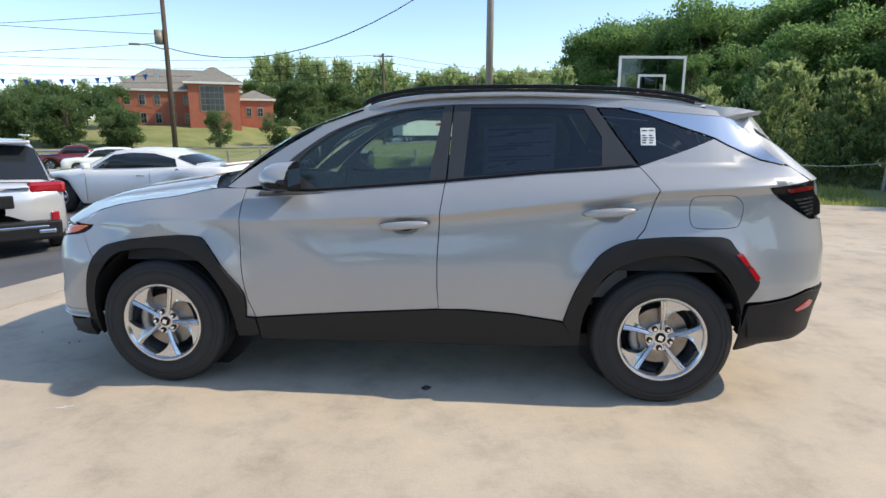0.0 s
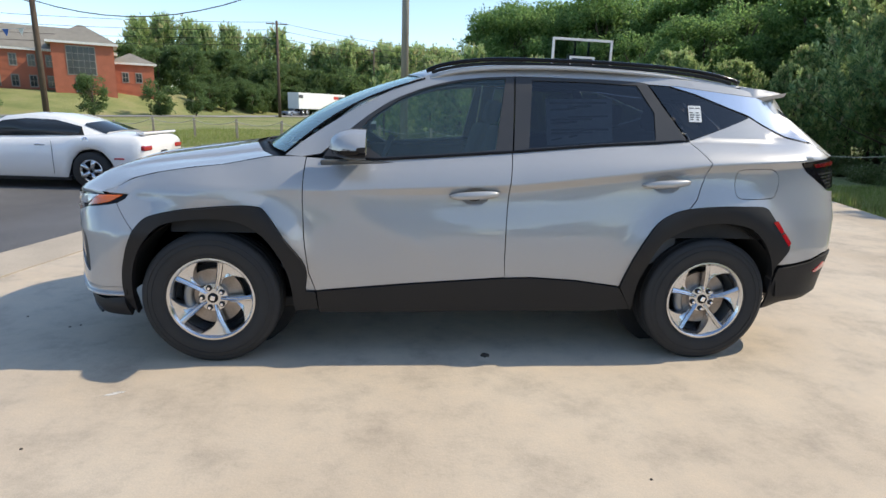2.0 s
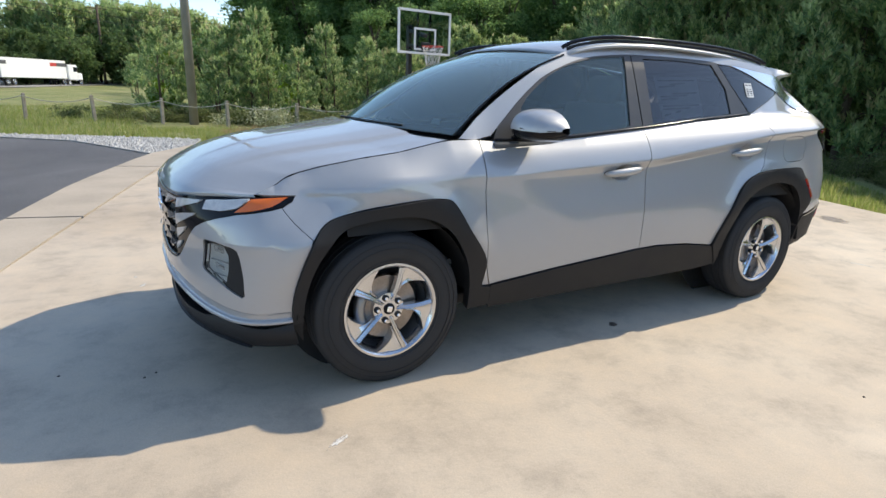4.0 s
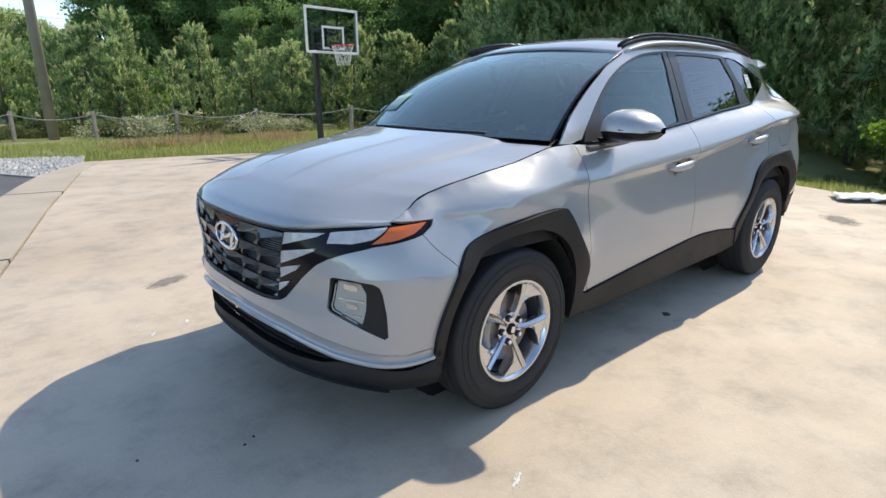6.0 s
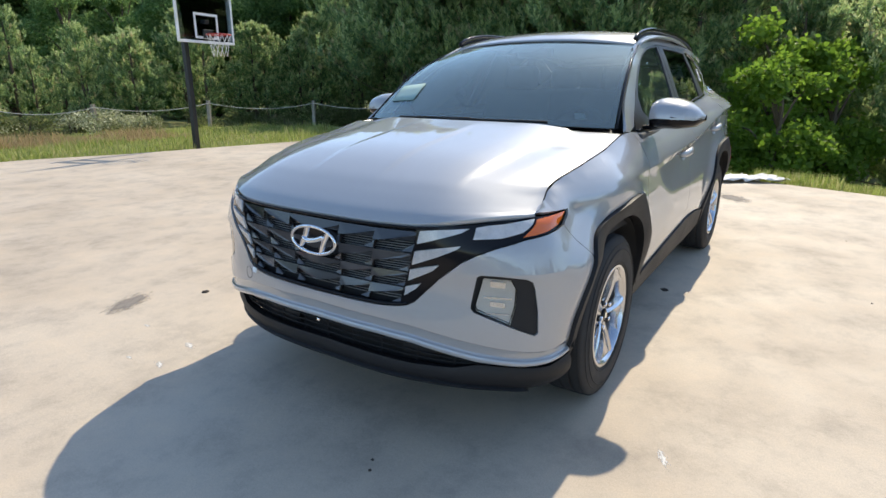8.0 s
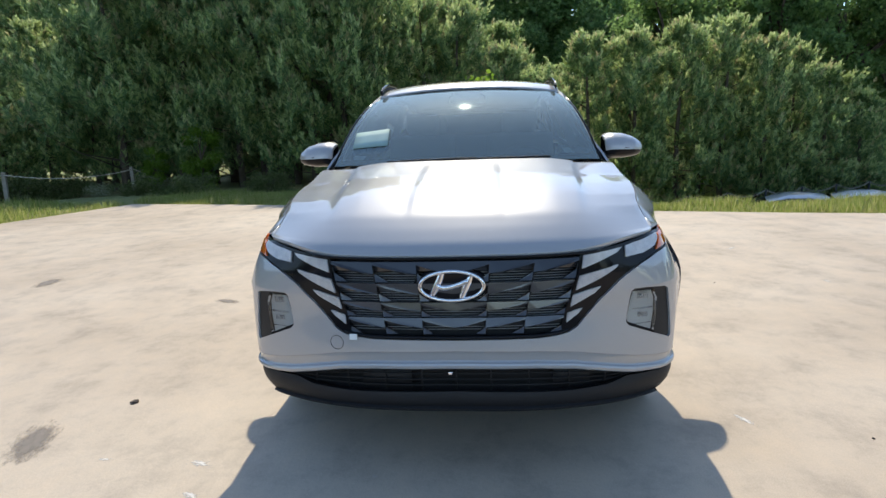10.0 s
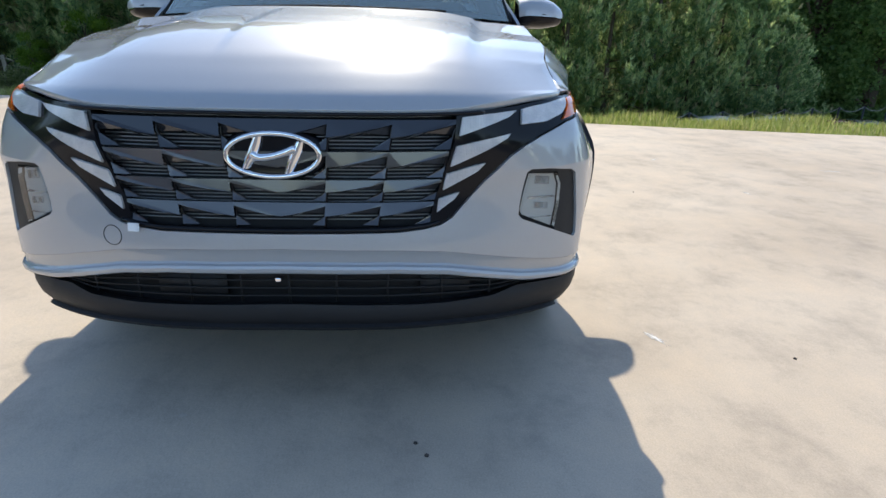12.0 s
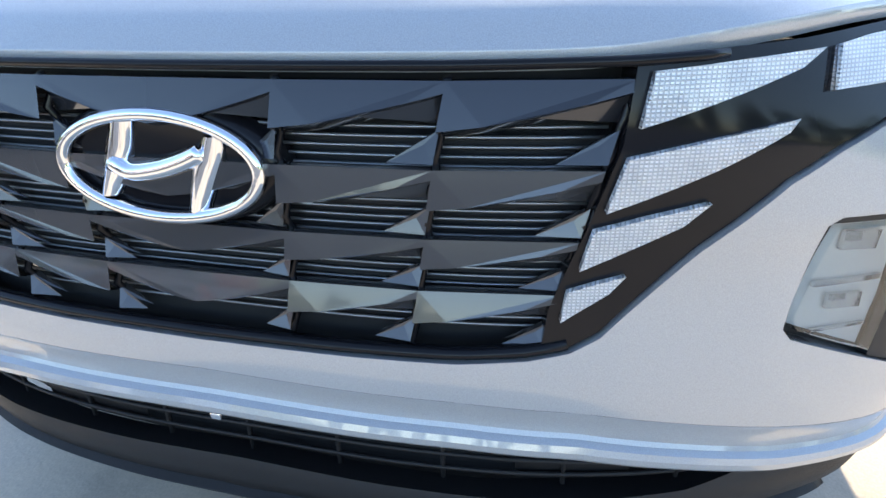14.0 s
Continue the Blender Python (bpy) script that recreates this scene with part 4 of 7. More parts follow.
tt = np.linspace(-1, 1, 25)
screen_band("screen_border", [(u, 0.0) for u in tt], [(u, 0.055) for u in tt], "gloss_black", "black printed glass border")
screen_band("screen_border", [(u, 1.0) for u in tt], [(u, 0.985) for u in tt], "gloss_black", "black printed glass border")
for sg in (-1, 1):
    screen_band("screen_border", [(sg * 1.0, v) for v in np.linspace(0, 1, 15)], [(sg * 0.965, v) for v in np.linspace(0, 1, 15)], "gloss_black", "black printed glass border")
    v, f = tube([screen(sg * 1.012, t) for t in np.linspace(0, 1, 20)], 0.006, 6)
    mesh("pillar_seal", v, f, "gloss_black", car, "black rubber seal")
screen_band("sensor_shade", [(u, 0.99) for u in np.linspace(-0.16, 0.16, 7)], [(u * 0.8, 0.80) for u in np.linspace(-0.16, 0.16, 7)], "gloss_black", "black camera shade")
for a, b in ((0.55, -0.1), (0.05, -0.62)):
    pts = [Vector(screen(a + (b - a) * t, 0.012 + 0.008 * t)) + Vector((-0.03, 0, 0.006)) for t in np.linspace(0, 1, 8)]
    v, f = tube(pts, 0.007, 6)
    mesh("wiper", v, f, "clad", car, "black wiper blade")

# roof
def roof(u, v):
    x = -0.335 + 0.085 * u * u + (2.03 - 0.085 * u * u) * v
    wy = lin(v, (0, 0.60), (0.3, 0.603), (0.6, 0.60), (1, 0.55))
    zc = float(np.interp(v, _rc[:, 0], _rc[:, 1]))
    return (x, u * wy, zc - 0.038 * abs(u) ** 2.4)


_rc = np.array(curve([(0, 1.580), (0.03, 1.602), (0.07, 1.624), (0.14, 1.648), (0.25, 1.666), (0.45, 1.673), (0.7, 1.655), (0.9, 1.617), (1.0, 1.592)], 6))
grid_sheet("roof", [[roof(u, v) for u in np.linspace(-1, 1, 41)] for v in np.linspace(0, 1, 50)], "silver", car, "silver roof skin", 0.004)

for sg in (-1, 1):
    v, f = tube([(x, y, z - 0.010) for x, y, z in (roof(sg * 0.995, q) for q in np.linspace(0.02, 0.97, 30))], 0.011, 6)
    mesh("roof_seal", v, f, "silver", car, "silver roof edge moulding")

# rear spoiler, rear glass, tailgate
rows = []
us = np.linspace(-1, 1, 25)
for t, (x, z) in zip(range(9), [(1.63, 1.594), (1.70, 1.590), (1.80, 1.580), (1.905, 1.562), (1.914, 1.554), (1.905, 1.546), (1.82, 1.53), (1.76, 1.505), (1.70, 1.49)]):
    mid = [(x - 0.03 * abs(u) ** 4, u * 0.575, z - 0.03 * abs(u) ** 2.5) for u in us]
    ends = [(x - 0.034, sg * 0.592, 1.487 + 0.052 * min(1.0, max(0.0, (x - 1.63) / 0.28))) for sg in (-1, 1)]
    rows.append([ends[0], *mid, ends[1]])
sp = grid_sheet("spoiler", rows, "silver", car, "silver roof spoiler")
sp.data.set_sharp_from_angle(angle=radians(35))
for sg in (-1, 1):
    rear_edge = [(1.78, 1.520), (1.855, 1.532), (1.880, 1.505), (1.91, 1.472), (1.95, 1.425), (2.02, 1.355), (2.10, 1.262)]
    fore_edge = [(1.62, 1.500), (1.66, 1.485), (1.70, 1.460), (1.75, 1.425), (1.81, 1.380), (1.89, 1.318), (2.0, 1.250)]
    grid_sheet("spoiler_side", [[(a[0] + (b[0] - a[0]) * t, sg * (0.592 - 0.09 * t * t - 0.01 * t), a[1] + (b[1] - a[1]) * t) for a, b in zip(fore_edge, rear_edge)] for t in np.linspace(0, 1, 6)], "silver", car, "silver spoiler side plate", 0.008)
for mir in (False, True):
    sheet("rear_pillar_fin", X([(1.775, 1.498), (1.85, 1.437), (1.98, 1.327), (2.06, 1.258), (2.13, 1.192)]) + [(S_R(0.58), 1.195), (S_R(0.52), 1.35), (S_R(0.50), 1.49)], ring, 0.03, "silver", car, mirror=mir)
grid_sheet("rear_glass", [[(1.70 + 0.42 * v, u * (0.50 + 0.05 * v), 1.505 - 0.30 * v) for u in np.linspace(-1, 1, 11)] for v in np.linspace(0, 1, 6)], "privacy", car, "dark rear glass")
sheet("tailgate", [(S_R(0.62), 0.66), (S_R(0.0), 0.66), (S_R(0.0), 1.19), (S_R(0.62), 1.19)], ring, 0.05, "silver", car, both=True)

# dark inner shell under the skin, with a floor
shell_s = np.linspace(0, PLAN_S[-1], 150)
inner_v, inner_f = [], []
for s in shell_s:
    for z in (0.30, 0.55, 0.72, 0.8 if s < S_X(-1.6) else 1.0):
        p, q = np.array(ring(s, z)), np.array((np.interp(s, PLAN_S, PLAN_N[:, 0]), np.interp(s, PLAN_S, PLAN_N[:, 1]), 0))
        inner_v.append(tuple(p - q * (0.045 if z > 0.4 else 0.06)))
keep = lambda x, z: not any(abs(x - hx) < 0.44 and z < 0.8 for hx in (-1.375, 1.378))
for i in range(len(shell_s) - 1):
    for j in range(3):
        a = i * 4 + j
        if keep(inner_v[a][0], (inner_v[a][2] + inner_v[a + 1][2]) / 2):
            inner_f.append((a, a + 4, a + 5, a + 1))
k = len(inner_v)
inner = inner_v + [(x, -y, z) for x, y, z in inner_v]
mesh("inner_shell", inner, inner_f + [tuple(i + k for i in reversed(f)) for f in inner_f], "dark", car)
bm = bmesh.new()
box(bm, (3.5, 1.5, 0.06), pose(0.0, 0, 0.30), 0.01)
box(bm, (1.9, 1.45, 0.05), pose(0.1, 0, 0.27), 0.01)
for hx in (-1.375, 1.378):
    box(bm, (0.95, 1.2, 0.5), pose(hx, 0, 0.62), 0.02)
part("underbody", bm, "dark", car)
for hx in (-1.375, 1.378):
    for sg in (-1, 1):
        n, rows = 25, []
        for yy in (0.60, 0.895):
            rows.append([(hx + 0.43 * math.cos(a), sg * yy, 0.36 + 0.455 * math.sin(a)) for a in np.linspace(0.05, math.pi - 0.05, n)])
        grid_sheet("wheel_well", rows, "dark", car)
        bm = bmesh.new()
        bmesh.ops.create_circle(bm, cap_ends=True, radius=0.44, segments=32, matrix=pose(hx, sg * 0.60, 0.38, 90))
        part("wheel_well", bm, "dark", car)


# ---- wheels ----
def wheel(cx, sg, cz):
    """A wheel under the car: tyre, five-spoke alloy rim, hub, nuts, brake disc. sg: -1 on the driver's side."""
    def put(name, vf, mat, parent, label="", smooth=True, sharp=None):
        ob = mesh(name, [(x + cx, 0.80 * sg + y * -sg, z + cz) for x, y, z in vf[0]], [tuple(reversed(f)) if sg > 0 else f for f in vf[1]], mat, parent, label, smooth)
        if sharp:
            ob.data.set_sharp_from_angle(angle=radians(sharp))
        return ob

    # the outer face looks towards -y in the wheel's own measure
    tyre = [(0.222, -0.088), (0.226, -0.098), (0.24, -0.106), (0.262, -0.112), (0.29, -0.1135), (0.315, -0.110), (0.332, -0.105), (0.345, -0.100), (0.352, -0.094), (0.358, -0.086), (0.3605, -0.072), (0.3605, -0.052),
            (0.354, -0.050), (0.354, -0.044), (0.3615, -0.042), (0.3615, -0.004), (0.355, -0.003), (0.355, 0.003), (0.3615, 0.004), (0.3615, 0.042), (0.354, 0.044), (0.354, 0.05), (0.3605, 0.052), (0.3605, 0.075), (0.355, 0.09), (0.33, 0.108), (0.28, 0.112), (0.222, 0.09)]
    wh = put("wheel", lathe(tyre, 96), "rubber", car, "black tyre on a silver five-spoke alloy wheel", True, 40)
    # shoulder tread blocks
    tread = []
    for k in range(112):
        a = 2 * math.pi * k / 112
        for yy0, yy1 in ((-0.104, -0.055), (0.055, 0.10)):
            v = []
            for da in (-0.019, 0.019):
                for r, yy in ((0.347 if yy0 < 0 else 0.354, yy0 + 0.006 if yy0 < 0 else yy1 - 0.004), (0.3590, yy0 + 0.018 if yy0 < 0 else yy1 - 0.018), (0.3622, yy1 if yy0 < 0 else yy0)):
                    v.append((r * math.cos(a + da), yy, r * math.sin(a + da)))
            tread.append((v, [(0, 1, 4, 3), (1, 2, 5, 4), (0, 3, 4, 1), (0, 1, 2), (3, 5, 4)]))
    tagged(put("tread", joined(*tread), "rubber", wh, "", False), kind="stuff")
    for r, yy, wdt in ((0.30, -0.1145, 0.0015), (0.245, -0.1085, 0.002), (0.325, -0.1085, 0.0015)):
        put("sidewall_rib", lathe([(r - wdt, yy + 0.001), (r - wdt, yy - 0.0012), (r + wdt, yy - 0.0012), (r + wdt, yy + 0.001)], 96), "rubber", wh)
    rim = put("rim", lathe([(0.226, -0.092), (0.231, -0.099), (0.228, -0.105), (0.218, -0.106), (0.212, -0.100), (0.205, -0.085), (0.198, -0.06), (0.193, 0.0), (0.20, 0.06), (0.226, 0.09)], 96), "alloy", wh, "machined silver alloy rim", True, 50)
    put("barrel", lathe([(0.1945, -0.06), (0.190, -0.03), (0.188, 0.05)], 64), "alloy_dark", wh)
    # five ridged spokes, each with a broad web on its clockwise side that runs out into the rim
    for k in range(5):
        a0 = 2 * math.pi * k / 5 + (1.31 if cx < 0 else 1.60)
        v, f = [], []
        for t in np.linspace(0, 1, 9):
            r = 0.040 + 0.168 * t
            mid = a0 - 0.10 * (1 - t)
            c, s = math.cos(mid), math.sin(mid)
            yy = -0.070 - 0.026 * t - 0.006 * math.sin(math.pi * t)
            for hw, dy in ((0.0105 + 0.004 * t, 0.032), (0.009 + 0.004 * t, 0.002), (0.0045, -0.005), (0.0, -0.0015), (-0.0045, -0.005), (-0.009 - 0.006 * t, 0.0), (-0.011 - 0.006 * t, 0.02)):
                v.append((r * c - hw * s, yy + dy, r * s + hw * c))
        for i in range(8):
            for j in range(6):
                a = i * 7 + j
                f.append((a, a + 7, a + 8, a + 1))
        put("spoke", (v, f), "alloy", wh, "", True, 20)
        v, f = [], []
        for t in np.linspace(0, 1, 13):
            r = 0.088 + 0.128 * t
            ts = (r - 0.040) / 0.168
            mid = a0 - 0.10 * (1 - min(1, ts))
            c, s = math.cos(mid), math.sin(mid)
            hw0 = -0.012 - 0.006 * ts
            span = 0.006 + 0.128 * max(0.0, (t - 0.22) / 0.78) ** 1.7 + 0.010 * t
            ya = -0.068 - 0.026 * ts
            rot = -span / r
            c2, s2 = math.cos(mid + rot + hw0 / r), math.sin(mid + rot + hw0 / r)
            c1, s1 = math.cos(mid + rot * 0.55 + hw0 / r), math.sin(mid + rot * 0.55 + hw0 / r)
            v += [(r * c - hw0 * s, ya, r * s + hw0 * c), (r * c1, ya + 0.006, r * s1), (r * c2, ya + 0.002 - 0.004 * t, r * s2), ((r - 0.006) * c2, ya + 0.022, (r - 0.006) * s2), ((r - 0.01) * c2, ya + 0.05, (r - 0.01) * s2)]
        for i in range(12):
            for j in range(4):
                a = i * 5 + j
                f.append((a, a + 5, a + 6, a + 1))
        put("spoke_web", (v, f), "alloy", wh, "machined silver web", True, 25)
        an = a0 - 0.70
        nx, nz = 0.057 * math.cos(an), 0.057 * math.sin(an)
        nut = lathe([(0.0, -0.088), (0.0075, -0.088), (0.0098, -0.085), (0.0098, -0.055)], 6)
        put("lug_nut", ([(x + nx, y, z + nz) for x, y, z in nut[0]], nut[1]), "chrome", wh, "", False)
        pock = lathe([(0.0155, -0.060), (0.0155, -0.0715), (0.0, -0.0715)], 16)
        put("nut_pocket", ([(x + nx, y - 0.004, z + nz) for x, y, z in pock[0]], pock[1]), "dark", wh, "", False)
    put("hub", lathe([(0.0, -0.072), (0.03, -0.072), (0.05, -0.070), (0.075, -0.066), (0.078, -0.03)], 40), "alloy", wh, "", True, 40)
    cap = put("centre_cap", lathe([(0.0, -0.082), (0.020, -0.082), (0.026, -0.079), (0.028, -0.07)], 32), "gloss_black", wh, "black centre cap", True, 40)
    bm = bmesh.new()
    box(bm, (0.024, 0.004, 0.026), pose(0, -0.083, 0, 0, 18, 0), 0.001, 1)
    vs = [tuple(q.co) for q in bm.verts]
    for i, q in enumerate(bm.verts):
        q.index = i
    fs = [tuple(q.index for q in fc.verts) for fc in bm.faces]
    bm.free()
    put("badge", (vs, fs), "chrome", wh, "", False)
    put("brake_disc", lathe([(0.06, -0.02), (0.06, -0.035), (0.152, -0.035), (0.152, -0.008), (0.06, -0.008)], 48), "steel", wh, "rusty steel brake disc", True, 40)
    put("backing", lathe([(0.0, 0.02), (0.19, 0.02)], 32), "dark", wh)
    v, f = tube([(0.135 * math.cos(a), -0.035, 0.135 * math.sin(a)) for a in np.linspace(2.6, 3.7, 7)], 0.034, 8, flat=0.8)
    put("caliper", (v, f), "alloy_dark", wh, "grey brake caliper")


for cx, cz in ((-1.374, 0.361), (1.378, 0.361)):
    for sg in (-1, 1):
        wheel(cx, sg, cz)

# ---- the car's front ----
def valance(s, z):
    x, y = np.interp(s, PLAN_S, PLAN[:, 0]), np.interp(s, PLAN_S, PLAN[:, 1])
    nx, ny = np.interp(s, PLAN_S, PLAN_N[:, 0]), np.interp(s, PLAN_S, PLAN_N[:, 1])
    if s < 0:
        px, py, pz = valance(-s, z)
        return (px, -py, pz)
    d = lin(z, (0.20, 0.13), (0.235, 0.085), (0.26, 0.055), (0.30, 0.03), (0.345, 0.026), (0.37, 0.035))
    return (x - nx * d, y - ny * d, z)


FOG = [(0.652, 0.708), (0.665, 0.716), (0.72, 0.713), (0.80, 0.702), (0.818, 0.69), (0.826, 0.66), (0.836, 0.58), (0.838, 0.50), (0.828, 0.492), (0.645, 0.578), (0.634, 0.592), (0.637, 0.62)]
EDGE = [(0.30, 0.567), (0.374, 0.574), (0.415, 0.583), (0.445, 0.600), (0.468, 0.625), (0.531, 0.692), (0.603, 0.756), (0.65, 0.782), (0.703, 0.803), (0.80, 0.832)]
kf = [p for p in ARCH_F if p[0] < -1.735]
lipline = [(y, lip_lines(y)[0] + 0.006) for y in np.linspace(0.0, 0.86, 28)]
bumper = sheet("front_bumper", F([(0.0, 0.564)] + EDGE) + X([(-1.90, 0.852), *reversed(SEAM), *[q for q in reversed(kf) if q[1] > 0.40], (-1.828, 0.40)]) + F(list(reversed(lipline))),
               ring, 0.022, "silver", car, "silver front bumper", gap=0.0004, rim=0.03, holes=(F(FOG),), both=True, lines=(F([(y, 0.7165) for y in np.linspace(0.56, 0.90, 14)]), F([(y, 0.7195) for y in np.linspace(0.56, 0.90, 14)])))
rows = []
for t, d in ((0.0, 0.0), (0.10, 0.003), (0.30, 0.0055), (0.55, 0.008), (0.63, 0.005), (0.69, -0.003), (0.80, -0.006), (0.93, -0.005), (1.0, -0.002), (1.0, 0.03)):
    row = []
    for q in np.linspace(-S_X(-1.826), S_X(-1.826), 121):
        yp = abs(float(np.interp(abs(q), PLAN_S, PLAN[:, 1])))
        z1, zl = lip_lines(yp)
        z1 += 0.006
        b = np.array(ring(abs(q), z1 + 0.004))
        nn = np.array((np.interp(abs(q), PLAN_S, PLAN_N[:, 0]), np.interp(abs(q), PLAN_S, PLAN_N[:, 1]), 0))
        b = b - nn * d
        row.append((b[0], math.copysign(b[1], -q) if q else 0.0, z1 + (zl - z1) * t))
    rows.append(row)
lip_ob = grid_sheet("bumper_lip", rows, "silver", car, "silver moulded lip under the bumper crease")
lip_ob.data.set_sharp_from_angle(angle=radians(18))
sheet("valance", F([(0.0, 0.268), (0.45, 0.266), (0.75, 0.252), (0.86, 0.262)]) + X([(-1.80, 0.262), (-1.826, 0.37)]) + F([(0.88, 0.352), (0.80, 0.356), (0.72, 0.362), (0.66, 0.366), (0.58, 0.35), (0.43, 0.347), (0.0, 0.355)]),
      valance, 0.03, "clad", car, "matt black lower valance", rim=0.05, both=True)
sheet("valance_lip", F([(0.0, 0.281), (0.45, 0.277), (0.72, 0.264), (0.83, 0.259), (0.72, 0.271), (0.45, 0.289), (0.0, 0.293)]), valance, 0.03, "clad", car, rim=0.02, lift=0.012, both=True)
sheet("lower_grille_back", F([(0.0, 0.30), (0.43, 0.30), (0.84, 0.30), (0.84, 0.42), (0.55, 0.47), (0.43, 0.49), (0.0, 0.50)]), lambda s, z: tuple(np.array(valance(s, 0.30)) * (1, 1, 0) + (0.075, 0, z)), 0.05, "dark", car, rim=0, both=True)
for t in (0.18, 0.40, 0.62, 0.84):
    pts = []
    for y in np.linspace(-0.66, 0.66, 45):
        z0, z1 = lin(abs(y), (0, 0.352), (0.58, 0.347), (0.66, 0.362)), lip_lines(y)[1]
        p = ring(S_Y(abs(y)), 0.60)
        pts.append((p[0] + 0.045, y * 0.99, z0 + (z1 - z0) * t))
    v, f = tube(pts, 0.0032, 5)
    mesh("lower_grille_bar", v, f, "clad", car)
for y in (-0.56, -0.42, -0.27, -0.13, 0.0, 0.13, 0.27, 0.42, 0.56):
    p = ring(S_Y(abs(y)), 0.60)
    v, f = tube([(p[0] + 0.047, y, 0.35), (p[0] + 0.047, y, lip_lines(y)[1])], 0.0035, 5)
    mesh("lower_grille_strut", v, f, "clad", car)
for y0, y1 in ((0.17, 0.36), (-0.50, -0.36)):
    grid_sheet("duct_panel", [[(ring(S_Y(abs(y)), 0.6)[0] + 0.055, y, z) for y in np.linspace(y0, y1, 5)] for z in (0.355, 0.445)], "clad", car, "blank grey duct panel", 0.004)
bm = bmesh.new()
box(bm, (0.02, 0.016, 0.012), pose(-2.215, 0.02, 0.43), 0.003)
part("sensor_eye", bm, "chrome", car, "small bright sensor")
for sg in (False, True):
    fog = sheet("fog_lamp_recess", F(shrink(FOG, -0.004)), ring, 0.03, "dark", car, "gloss black fog lamp recess", lift=-0.030, rim=0, mirror=sg)
    lens = [(0.668, 0.700), (0.752, 0.693), (0.768, 0.66), (0.766, 0.60), (0.752, 0.535), (0.650, 0.585), (0.645, 0.60)]
    inner = lambda s, z: tuple(np.array(ring(s, z)) + (0.008 + 0.02 * max(0, (s - S_Y(0.66))), 0.0, 0))
    sheet("reflector", F(shrink(lens, 0.002)), inner, 0.02, "fog_inner", fog, "grey mirrored lamp bowl", lift=-0.013, rim=0.0, mirror=sg)
    sheet("bezel", F(shrink(FOG, 0.0015)), ring, 0.02, "clad", fog, "black lamp surround", lift=-0.007, rim=0.012, holes=(F(shrink(lens, -0.006)),), mirror=sg)
    sheet("lens", F(lens), inner, 0.02, "clear", fog, "clear lens", lift=0.002, rim=0.01, mirror=sg)
    for za, zb, ya, yb in ((0.668, 0.690, 0.690, 0.735), (0.628, 0.634, 0.670, 0.755), (0.598, 0.616, 0.692, 0.735), (0.572, 0.575, 0.68, 0.750)):
        sheet("lamp_element", F([(ya, za), (yb, za - 0.006), (yb, zb - 0.006), (ya, zb)]), inner, 0.02, "fog_bright", fog, "bright lamp element", lift=-0.007, rim=0.005, mirror=sg)
    # lamp housing with its row of clear cells
    top = [(q, float(np.interp(q, np.linspace(0, HOOD_CORNER, 40), _front[:, 2])) - 0.004) for q in np.linspace(S_Y(0.452), HOOD_CORNER, 9)]
    housing = sheet("lamp_housing", F([(0.385, 0.578), *[(a, b + 0.003) for a, b in EDGE[2:]]]) + X([(-1.90, 0.855), (-1.852, 0.864), (-1.80, 0.888), (LAMP_TIP[0] - 0.002, LAMP_TIP[1] - 0.001), (-1.86, 0.905)]) + [*reversed(top)] + F([(0.444, 0.80), (0.420, 0.71), (0.392, 0.63)]),
                    ring, 0.02, "gloss_black", car, "gloss black headlamp housing", gap=0.001, rim=0.04, lift=-0.006, mirror=sg)
    head = F([(0.638, 0.836), (0.646, 0.874)]) + [(0.70, 0.879), (0.76, 0.883), (0.84, 0.892), (0.89, 0.895), (0.865, 0.875), (0.83, 0.855), (0.75, 0.838)]
    sheet("headlamp", head, ring, 0.015, "lamp", housing, "clear ribbed lamp cell", lift=0.001, rim=0.012, mirror=sg)
    for oc in ([(0.456, 0.815), (0.465, 0.861), (0.54, 0.867), (0.626, 0.872), (0.60, 0.857), (0.535, 0.838)],
               [(0.449, 0.789), (0.52, 0.803), (0.600, 0.815), (0.590, 0.804), (0.53, 0.776), (0.436, 0.737)],
               [(0.428, 0.718), (0.48, 0.732), (0.530, 0.743), (0.508, 0.721), (0.419, 0.675)],
               [(0.409, 0.652), (0.437, 0.661), (0.464, 0.668), (0.450, 0.650), (0.404, 0.618)]):
        sheet("daytime_lamp", F(oc), ring, 0.015, "lamp", housing, "clear ribbed lamp cell", lift=0.001, rim=0.012, mirror=sg)
    sheet("indicator_lens", [(0.90, 0.893), (1.0, 0.899), (1.104, 0.9025), (1.06, 0.883), (1.02, 0.867), (0.94, 0.853), (0.83, 0.840), (0.852, 0.856), (0.876, 0.872)], ring, 0.015, "orange", housing, "amber indicator lens", lift=0.001, rim=0.012, mirror=sg)

# grille: a dark well, thin slats, and rows of faceted blades
grille = sheet("grille", F([(0.0, 0.560), (0.40, 0.575), (0.48, 0.70), (0.50, 0.866), (0.0, 0.866)]), lambda s, z: tuple(np.array(ring(s, z)) + (0.065, 0, 0)), 0.05, "dark", car, "gloss black faceted grille", rim=0, both=True)
ROWS = (0.866, 0.776, 0.703, 0.644, 0.580)


def col(y, z):
    return y * (1 - 0.15 * (0.862 - z) / 0.28)


def face(y, z, depth):
    p = ring(S_Y(abs(y)), z)
    return (p[0] + depth + 0.004, y, z)


